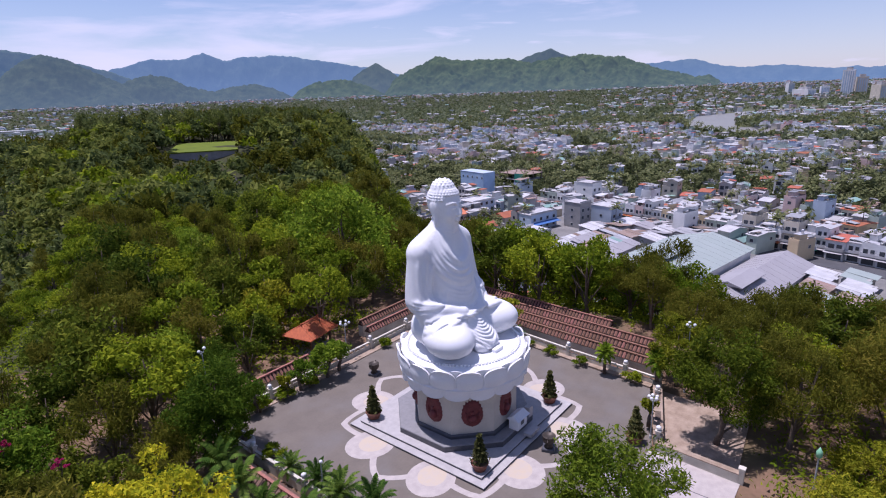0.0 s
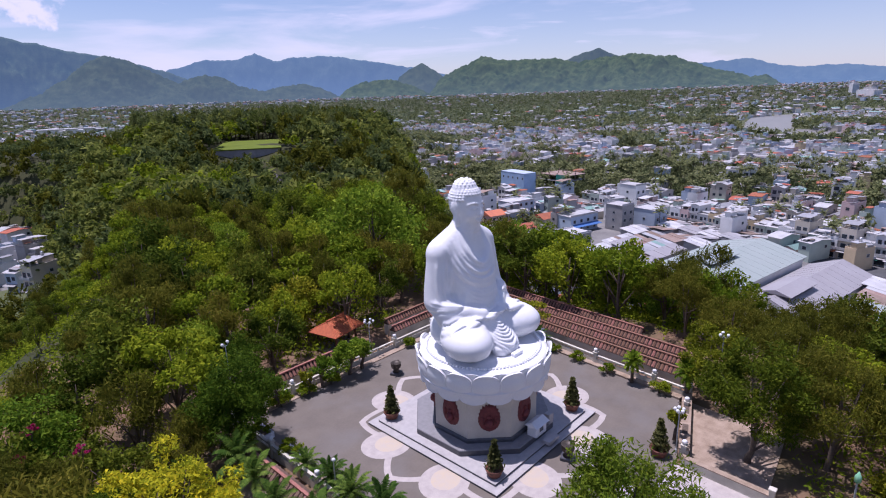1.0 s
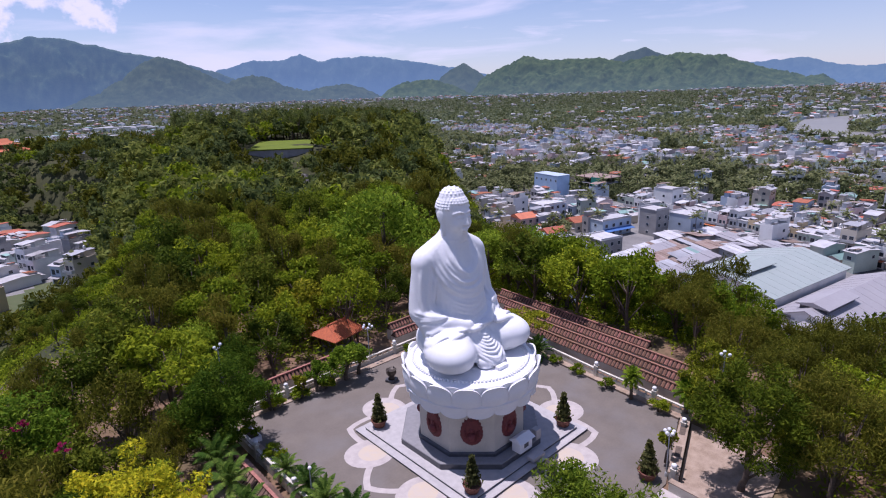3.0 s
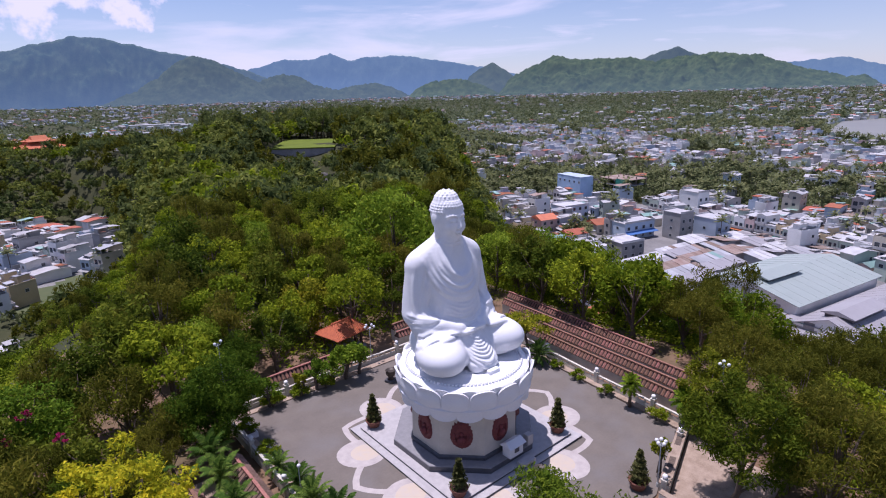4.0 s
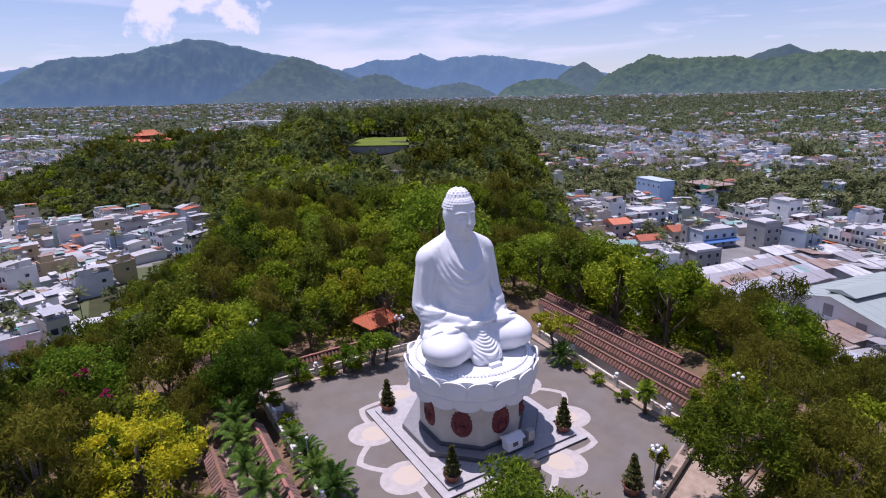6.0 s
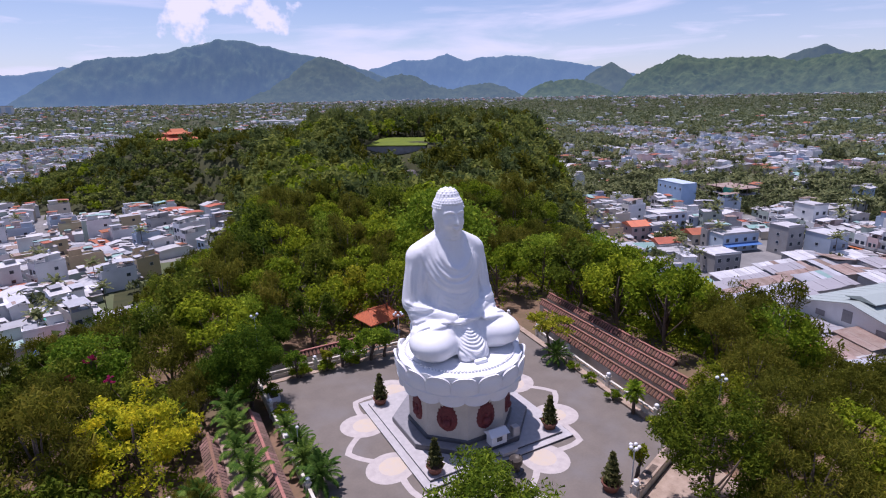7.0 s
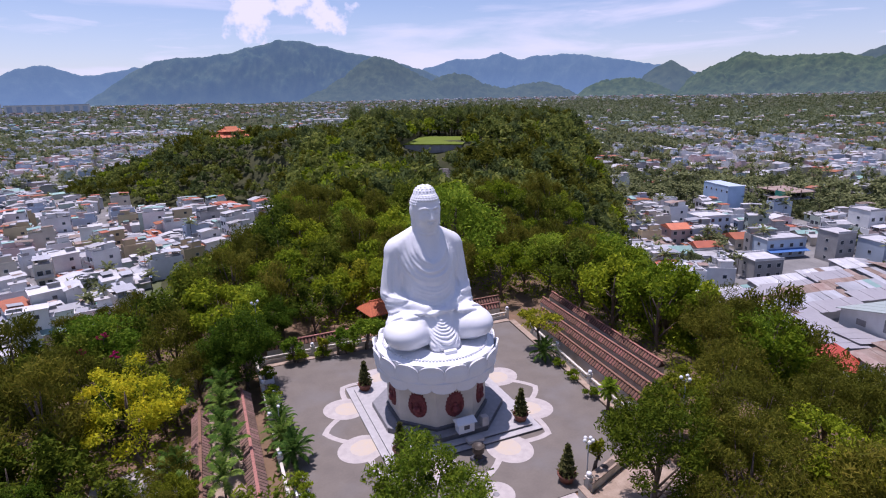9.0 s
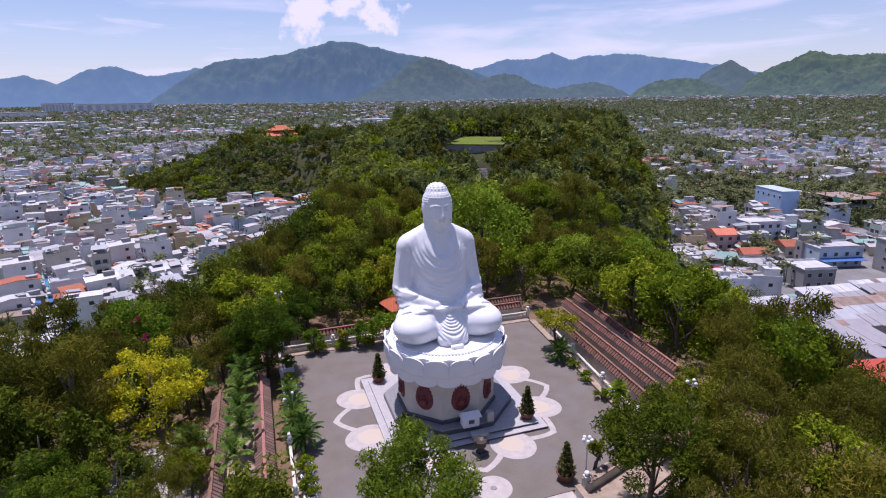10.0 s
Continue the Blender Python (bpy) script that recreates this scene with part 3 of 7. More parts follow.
    def mesh(self):
        """Surface nets."""
        d, h = self.d, self.h
        s = d < 0
        n = np.array(d.shape) - 1
        total, count = np.zeros((*n, 3)), np.zeros(n)
        corner = lambda o: tuple(slice(v, v + m) for v, m in zip(o, n))
        for ax in range(3):
            for o in np.ndindex(2, 2):
                c0 = np.insert(np.array(o), ax, 0)
                c1 = np.insert(np.array(o), ax, 1)
                d0, d1 = d[corner(c0)], d[corner(c1)]
                cross = (d0 < 0) != (d1 < 0)
                t = np.where(cross, d0 / np.where(cross, d0 - d1, 1), 0)
                for b in range(3):
                    total[..., b] += np.where(cross, c0[b] + (t if b == ax else 0), 0)
                count += cross
        act = count > 0
        ids = np.full(n, -1)
        ids[act] = np.arange(act.sum())
        cell = np.argwhere(act)
        V = (cell + total[act] / count[act][:, None]) * h + np.array([a[0] for a in self.axes])
        F = []
        for ax in range(3):
            u, v = [(1, 2), (2, 0), (0, 1)][ax]
            sl0, sl1 = [slice(1, -1)] * 3, [slice(1, -1)] * 3
            sl0[ax], sl1[ax] = slice(0, -1), slice(1, None)
            a, b = s[tuple(sl0)], s[tuple(sl1)]
            for flip, hit in ((False, a & ~b), (True, ~a & b)):
                at = np.argwhere(hit)
                at = at + np.array([0 if q == ax else 1 for q in range(3)])
                quad = []
                for du, dv in ((1, 1), (0, 1), (0, 0), (1, 0)):
                    w = at.copy()
                    w[:, u] -= du
                    w[:, v] -= dv
                    quad.append(ids[w[:, 0], w[:, 1], w[:, 2]])
                quad = np.stack(quad if not flip else quad[::-1], -1)
                F.append(quad)
        return V, np.concatenate(F)


def arc(p0, p1, p2, n=8):
    p0, p1, p2 = map(np.array, (p0, p1, p2))
    return [tuple((1 - t) ** 2 * p0 + 2 * t * (1 - t) * p1 + t * t * p2) for t in np.linspace(0, 1, n)]


def build_statue():
    folds = []
    F = Field((-6.2, -5.0, 8.0), (6.2, 5.4, 23.6), 0.08)
    # torso: belly, chest, sloping shoulders, neck
    F.cap((0, 1.7, 14.4), (0, 1.35, 10.2), 2.65, 2.95, 0.5, (1, 1.2, 1))
    F.ell((0, 1.95, 15.4), (3.3, 1.95, 2.9), 0.6)
    F.cap((0, 1.9, 17.2), (0, 1.7, 19.8), 1.5, 1.08, 0.4)
    F.ell((0, 1.7, 10.0), (3.7, 2.9, 1.9), 0.6)
    F.ell((0, 2.7, 13.0), (3.2, 2.0, 4.2), 0.5)
    for s in (-1, 1):
        F.cap((s * 2.65, 2.4, 16.95), (s * 0.25, 2.15, 18.35), 1.2, 1.05, 0.4)
        # upper arms in the hanging robe, elbows, forearms in wide sleeves
        F.cap((s * 3.05, 2.4, 16.6), (s * 3.55, 2.2, 12.7), 1.0, 1.15, 0.45)
        F.cap((s * 3.4, 2.0, 12.5), (s * 3.35, 1.2, 12.0), 1.12, 1.0, 0.3)
        F.cap((s * 3.35, 1.2, 11.95), (s * 1.15, -0.85, 11.45), 0.98, 0.62, 0.2)
        F.cap((s * 3.3, 1.3, 11.7), (s * 3.2, 0.4, 10.4), 1.15, 1.0, 0.4)
        # folded legs: thigh, broad knee, shin
        F.cap((s * 2.3, 2.2, 9.7), (s * 3.5, -0.9, 9.65), 1.6, 1.5, 0.5)
        F.ell((s * 3.35, -0.95, 9.66), (2.1, 2.5, 1.5), 0.4, (0, 0, s * 20))
        F.cap((s * 3.1, -1.7, 9.25), (s * 0.9, -1.1, 9.2), 1.05, 1.0, 0.4)
        F.ell((s * 2.3, 0.0, 10.4), (1.8, 1.8, 0.95), 0.4)
        # hem of the robe low round the shin
        folds.append((arc((s * 5.1, 0.4, 9.2), (s * 4.9, -4.6, 9.0), (s * 1.9, -2.4, 8.9), 24), 0.10, 0.10))
        # sleeve cloth fanned over the thigh
        for q in range(6):
            folds.append((arc((s * (1.2 + 0.34 * q), -1.35 + 0.30 * q, 11.3), (s * (3.0 + 0.34 * q), -1.3 + 0.40 * q, 11.5), (s * (4.5 + 0.12 * q), -0.6 + 0.34 * q, 10.2), 26), 0.27, 0.12))
        # long folds down the sleeve, and creases at the elbow
        for q in range(3):
            folds.append((arc((s * (2.7 + 0.42 * q), 1.0 + 0.45 * q, 16.6), (s * (3.6 + 0.36 * q), 0.5 + 0.55 * q, 14.4), (s * (3.0 + 0.5 * q), 0.4 + 0.5 * q, 12.6), 20), 0.11, 0.17))
        for q in range(3):
            folds.append((arc((s * (2.3 + 0.2 * q), -0.2 + 0.15 * q, 12.5 - 0.12 * q), (s * 4.4, 0.2 + 0.2 * q, 12.7 - 0.35 * q), (s * 4.7, 2.0 + 0.2 * q, 12.9 - 0.3 * q), 18), 0.13, 0.12))
        folds.append((arc((s * 2.2, 0.4, 13.6), (s * 2.75, 0.2, 12.9), (s * 2.5, -0.2, 12.3), 12), -0.22, 0.2))
        # ear
        F.ell((s * 1.36, 1.8, 20.6), (0.17, 0.4, 0.55), 0.1)
        F.cap((s * 1.35, 1.7, 20.4), (s * 1.26, 1.65, 19.2), 0.17, 0.22, 0.1)
    # hands laid together in the lap, with fingers
    F.ell((-0.45, -1.35, 11.28), (0.95, 0.5, 0.26), 0.12, (0, 4, 14))
    F.ell((0.45, -1.3, 11.42), (0.95, 0.5, 0.26), 0.12, (0, -4, -14))
    for q in range(4):
        F.cap((0.25, -1.75 + 0.2 * q, 11.52 - 0.03 * q), (-0.65, -1.62 + 0.2 * q, 11.5), 0.10, 0.09, 0.06)
    # soles turned up on the thighs
    for s, c, a in ((-1, (-2.6, -1.25, 11.12), 20), (1, (2.5, -1.55, 11.12), -6)):
        F.ell((c[0], c[1], c[2] + 0.1), (1.0, 0.44, 0.27), 0.1, (8, 0, a))
        F.cap((c[0] - s * 0.3, c[1], c[2] + 0.05), (c[0] + s * 0.85, c[1] - 0.12, c[2] - 0.03), 0.3, 0.32, 0.12, (1, 1, 1.3))
        for q in range(5):
            F.ell((c[0] + s * (1.06 - 0.05 * abs(q - 1)), c[1] - 0.32 + 0.15 * q, c[2] + 0.04), (0.16, 0.085, 0.1), 0.05)
    # apron of pleats hanging between the shins on to the seat
    F.cap((0, -1.0, 10.6), (0, -2.5, 8.6), 0.75, 0.9, 0.2, (0.58, 1, 1))
    F.cap((-0.75, -2.6, 8.4), (0.75, -2.6, 8.4), 0.6, 0.6, 0.3)
    for q in range(8):
        w, y, z = 0.62 + 0.13 * q, -1.5 - 0.10 * q, 11.0 - 0.20 * q
        folds.append((arc((-w, y, z), (-0.05, -2.3 - 0.21 * q, 10.05 - 0.42 * q), (w, y, z), 26), 0.24, 0.10))
    # head: skull, face, crown bump
    F.ell((0, 1.8, 20.95), (1.37, 1.52, 1.65), 0.3)
    F.ell((0, 1.36, 20.2), (1.13, 1.2, 1.4), 0.3)
    F.ell((0, 0.85, 19.32), (0.52, 0.42, 0.36), 0.3)
    F.ell((0, 1.85, 22.15), (1.0, 1.0, 0.86), 0.35)
    F.cap((0, 0.28, 20.85), (0, 0.05, 20.02), 0.10, 0.19, 0.14)
    F.ell((0, 0.18, 19.98), (0.3, 0.19, 0.14), 0.1)
    for s in (-1, 1):
        F.line(arc((s * 0.14, 0.24, 20.9), (s * 0.58, 0.18, 21.22), (s * 1.0, 0.72, 20.85), 8), 0.07, 0.12)
        F.ell((s * 0.5, 0.26, 20.76), (0.34, 0.14, 0.11), 0.14, cut=True)
        F.ell((s * 0.5, 0.46, 20.58), (0.33, 0.19, 0.15), 0.07)
        F.ell((s * 0.5, 0.27, 20.47), (0.33, 0.09, 0.04), 0.05, cut=True)
        F.ell((s * 0.6, 0.62, 19.98), (0.36, 0.28, 0.4), 0.25)
    F.ell((0, 0.25, 19.60), (0.38, 0.17, 0.09), 0.05)
    F.ell((0, 0.28, 19.44), (0.30, 0.17, 0.10), 0.05)
    F.ell((0, 0.12, 19.525), (0.40, 0.12, 0.028), 0.03, cut=True)
    F.ell((0, 0.36, 21.2), (0.09, 0.08, 0.09), 0.04)
    for z in (18.75, 18.4):
        folds.append((arc((-1.1, 1.4, z + 0.2), (0, 0.3, z - 0.1), (1.1, 1.4, z + 0.2), 14), 0.08, 0.09))
    # curls in rows over skull and crown bump
    for cz, n in ((21.3, 34), (21.52, 33), (21.74, 31), (21.94, 28), (22.1, 24)):
        for k in range(n):
            a = 2 * math.pi * (k + 0.5 * (n % 2)) / n
            if cz < 21.65 and -2.5 < a - 2 * math.pi < -0.64:
                continue
            q = math.sqrt(max(0.05, 1 - ((cz - 20.95) / 1.70) ** 2))
            F.ell((1.38 * q * math.cos(a), 1.8 + 1.53 * q * math.sin(a), cz), (0.135, 0.135, 0.12), 0.06)
    for cz, n in ((22.3, 19), (22.5, 17), (22.7, 13), (22.86, 9), (22.98, 4)):
        q = math.sqrt(max(0.0, 1 - ((cz - 22.15) / 0.88) ** 2))
        for k in range(n):
            a = 2 * math.pi * (k + 0.5 * (n % 2)) / n
            F.ell((1.0 * q * math.cos(a), 1.85 + 1.0 * q * math.sin(a), cz), (0.125, 0.125, 0.11), 0.06)
    # bare chest behind the open collar
    F.ell((0.2, 0.0, 17.05), (1.15, 0.48, 1.75), 0.16, (-16, 0, 0), cut=True)
    # cowl of deep folds from the covered shoulder across the chest and up to the other shoulder
    for q in range(5):
        a = arc((-1.25 - 0.42 * q, 1.5, 18.45 - 0.30 * q), (-1.75 - 0.22 * q, 0.2, 16.3 - 0.50 * q), (-0.35, 0.0, 15.62 - 0.42 * q), 16)
        b = arc((-0.35, 0.0, 15.62 - 0.42 * q), (1.25, 0.0, 15.25 - 0.42 * q), (1.45 + 0.24 * q, 0.8, 17.9 - 0.42 * q), 14)
        folds.append((a + b[1:], 0.44 if q < 3 else 0.28, 0.20))
    folds.append((arc((1.35, 1.3, 18.4), (1.75, 0.4, 17.3), (1.35, 0.2, 16.2), 14), 0.2, 0.15))
    # nested loops over the belly
    for q in range(7):
        z = 13.75 - 0.36 * q
        folds.append((arc((-1.75 - 0.05 * q, 0.1, z + 0.7), (0.05, -1.2, z - 0.75), (1.7 + 0.05 * q, 0.1, z + 0.75), 26), 0.17, 0.13))
    # belt line over the belly
    F.line(arc((-2.0, -0.35, 11.75), (0, -1.7, 11.45), (2.0, -0.35, 11.75), 10), 0.14, 0.1)
    for f in folds:
        F.fold(*f)
    # long shallow folds down the sleeves and back
    idx, (x, y, z) = F.block((-6.2, -5, 9), (6.2, 5.3, 17.5), 0)
    mask = np.clip((17.2 - z) / 2, 0, 1) * np.clip((z - 11.5) / 2, 0, 1) * np.clip((np.abs(x) - 2.4) / 1.2 + np.clip(y - 2.2, 0, 2), 0, 1)
    F.d[idx] -= (0.045 * np.sin(5.0 * np.arctan2(y - 1.9, x) * 2 + 1.3 * np.sin(z * 0.8)) * mask).astype(np.float32)
    F.d[:, :, 0] = 9
    V, Q = F.mesh()
    me = bpy.data.meshes.new("seated_statue")
    me.from_pydata((V + np.array([SEAT[0], SEAT[1], 0.12])).tolist(), [], Q.tolist())
    me.materials.append(WHITE)
    me.shade_smooth()
    ob = tagged(new("seated_statue", me), "huge white painted statue seated cross-legged on the lotus throne", "statue")
    sm = ob.modifiers.new("smooth", "SMOOTH")
    sm.factor, sm.iterations = 0.35, 1


build_statue()


# ---- trees ----
def leaf_quads(c, s, rng, up=0.5, droop=0.0, slim=0.5):
    """Folded leaf sprays at centres c with lengths s: three corners each."""
    n = len(c)
    nrm = rng.normal(size=(n, 3)) + np.array([0, 0, up])
    nrm /= np.linalg.norm(nrm, axis=1)[:, None]
    a = np.cross(nrm, rng.normal(size=(n, 3)))
    a /= np.linalg.norm(a, axis=1)[:, None] + 1e-9
    a[:, 2] -= droop
    b = np.cross(nrm, a)
    s = s[:, None]
    return np.stack([c - a * s - b * s * slim, c - a * s + b * s * slim, c + a * s], 1)


def crown_points(rng, n, r, clumps, spread=0.36, hollow=0.45):
    """Leaf centres gathered in uneven clumps over a squashed ball of radii r, centre at the origin."""
    d = rng.normal(size=(clumps, 3))
    d[:, 2] = np.abs(d[:, 2]) * 0.9 - 0.35
    d /= np.linalg.norm(d, axis=1)[:, None]
    centre = d * (hollow + (1 - hollow) * rng.random((clumps, 1)) ** 0.6)
    size = spread * (0.6 + 0.7 * rng.random(clumps))
    k = rng.integers(0, clumps, n)
    q = rng.normal(size=(n, 3))
    q /= np.linalg.norm(q, axis=1)[:, None]
    p = centre[k] + q * (size[k] * rng.random(n) ** 0.4)[:, None] * np.array([1, 1, 0.72])
    return p * np.array(r), centre * np.array(r)


def trunk_geo(rng, h, base, tips, lean=0.0, r0=0.22):
    """Tapered trunk with limbs to the given tips."""
    g = Geo()
    lx, ly = lean * rng.normal(), lean * rng.normal()
    fork = base * 0.62
    spine = [(0, 0, -0.6), (lx * 0.3, ly * 0.3, fork * 0.5), (lx, ly, fork), (lx * 1.2 + 0.1 * rng.normal(), ly * 1.2 + 0.1 * rng.normal(), (fork + h) / 2), (lx, ly, h * 0.74)]
    g.tube(spine, [r0 * 1.35, r0, r0 * 0.85, r0 * 0.5, 0.03], 7)
    for i, t in enumerate(tips):
        s = Vector(spine[2]).lerp(Vector(spine[3]), (i % 4) / 4)
        m = s.lerp(Vector(t), 0.5) + Vector((0, 0, -0.25))
        g.tube([tuple(s), tuple(m), tuple(t)], [r0 * 0.45, r0 * 0.27, 0.025], 5)
    return g


def make_tree(seed, h, r, leaves, size, material, clumps=18, up=0.5, droop=0.0, slim=0.5, base=0.14, hollow=0.45, spread=0.36):
    """Meshes of one tree of height h whose crown has the radius r."""
    rng = np.random.default_rng(seed)
    low = h * base
    rz = (h - low) / 2
    p, c = crown_points(rng, leaves, (r, r, rz), clumps, spread, hollow)
    p[:, 2] += low + rz
    c[:, 2] += low + rz
    q = leaf_quads(p, size * (0.6 + 0.8 * rng.random(leaves)), rng, up, droop, slim)
    crown = quads_mesh("crown", q.reshape(-1, 3), material, 3)
    tips = [tuple(v * np.array([0.85, 0.85, 1])) for v in c[: min(9, clumps)]]
    return mesh_of("trunk", trunk_geo(rng, h, low + 0.6, tips, 0.25, 0.10 + 0.014 * h), BARK, True), crown, q


TREES = 0


def plant(kind, x, y, turn=0.0, scale=1.0, name="tree", z=None, tall=1.0):
    """Stands a tree of the given kind on the ground."""
    global TREES
    me_t, me_c, label, group = KINDS[kind]
    ob = tagged(new(name), label, name.replace("_", " "), group)
    part("trunk", me_t, None, ob)
    part("crown", me_c, None, ob)
    ob.matrix_basis = Matrix.LocRotScale((x, y, float(height(x, y)) if z is None else z), Euler((0, 0, turn)), (scale, scale, scale * tall))
    TREES += 1
    return ob


KINDS, QUADS = {}, {}


def kind(key, label, group, *args, **kw):
    t, c, q = make_tree(*args, **kw)
    KINDS[key] = (t, c, label, group)
    QUADS[key] = q


WOOD_GROUP = "trees on the temple hill"
kind("dark_a", "broad dark green tree in the hill wood", WOOD_GROUP, 11, 10, 3.9, 3700, 0.242, LEAF_DARK, clumps=26)
kind("dark_b", "tall dark green tree in the hill wood", WOOD_GROUP, 12, 12, 3.4, 3700, 0.242, LEAF_DARK, clumps=28, base=0.15)
kind("mid_a", "rounded green tree in the hill wood", WOOD_GROUP, 13, 9.5, 3.8, 3700, 0.242, LEAF_MID, clumps=26)
kind("mid_b", "spreading green tree with a ragged crown", WOOD_GROUP, 14, 11, 4.3, 3700, 0.242, LEAF_MID, clumps=22, hollow=0.55)
kind("olive_a", "feathery olive-green tree with drooping twigs", WOOD_GROUP, 15, 11.5, 3.6, 3700, 0.305, LEAF_OLIVE, clumps=30, up=0.1, droop=0.4, slim=0.2, base=0.14)
kind("olive_b", "thin olive-green tree with loose drooping foliage", WOOD_GROUP, 16, 12.5, 3.3, 3700, 0.305, LEAF_OLIVE, clumps=24, up=0.1, droop=0.45, slim=0.18, base=0.16, hollow=0.5)
kind("bright_a", "dense bright green tree", WOOD_GROUP, 17, 11, 5.0, 7000, 0.22, LEAF_BRIGHT, clumps=34)
kind("yellow_a", "yellow-green tree with small leaves", WOOD_GROUP, 18, 8.5, 3.4, 3700, 0.242, LEAF_YELLOW, clumps=24)
# close to the camera: finer leaves
kind("near_a", "green tree with long thin branches beside the terrace", "trees beside the terrace", 21, 9.0, 3.6, 15000, 0.155, LEAF_NEAR, clumps=44, spread=0.28, hollow=0.4, slim=0.32)
kind("near_d", "yellow-green tree with long thin branches beside the landing", "trees beside the terrace", 29, 9.0, 3.6, 13000, 0.155, LEAF_LIME, clumps=44, spread=0.28, hollow=0.4, slim=0.32)
kind("near_b", "olive-green feathery tree beside the terrace", "trees beside the terrace", 22, 11.5, 4.2, 10500, 0.20, LEAF_OLIVE, clumps=44, spread=0.28, up=0.2, droop=0.35, slim=0.2)
kind("near_c", "yellow-green leafy tree beside the terrace", "trees beside the terrace", 23, 8.0, 3.3, 11000, 0.14, LEAF_YELLOW, clumps=34, spread=0.3, slim=0.4)
kind("blossom", "tree full of bright yellow blossom", "", 24, 9.5, 4.0, 8000, 0.14, FLOWER, clumps=56, spread=0.21, slim=0.5, base=0.14)
kind("magenta", "bougainvillea bush with magenta blossom", "", 25, 4.5, 2.0, 1120, 0.16, BOUGAIN, clumps=10, spread=0.25)
kind("shrub", "clipped round green shrub along the fence", "shrubs along the fence", 26, 2.6, 1.0, 1440, 0.12, LEAF_BRIGHT, clumps=14, base=0.3, spread=0.5)
kind("low_shrub", "low dark green shrub along the fence", "shrubs along the fence", 27, 1.3, 0.85, 1120, 0.11, LEAF_MID, clumps=12, base=0.05, spread=0.5)

rng = np.random.default_rng(5)
CLEAR = [(-23.4, -17, 31.5, 24.5)]     # terrace and the tiled rows beside it
placed = {}


def free(x, y, gap):
    if any(a < x < c and b < y < d for a, b, c, d in CLEAR):
        return False
    if -33 < x < -16 and -16 < y < 10:           # blossom tree and palms beside the rows
        return False
    if -17 < x < 8.5 and -36 < y < -14:          # landing and stairs before the terrace
        return False
    sx, sy = x - 60, y - 136                     # stair path up to the reservoir
    if abs(sx * 0.93 - sy * 0.36) < 4.0 and -22 < sx * 0.36 + sy * 0.93 < 45:
        return False
    if math.hypot(x - 4, y - 404) < 17:          # temple court
        return False
    u, v = (x - 82.6) * 0.819 - (y - 194) * 0.574, (x - 82.6) * 0.574 + (y - 194) * 0.819      # reservoir
    if abs(u) < 14.5 and -34 < v < 25:
        return False
    i, j = int(x // 6), int(y // 6)
    return all((x - p) ** 2 + (y - q) ** 2 > gap * gap for a in (-1, 0, 1) for b in (-1, 0, 1) for p, q in placed.get((i + a, j + b), ()))


def taken(x, y):
    placed.setdefault((int(x // 6), int(y // 6)), []).append((x, y))


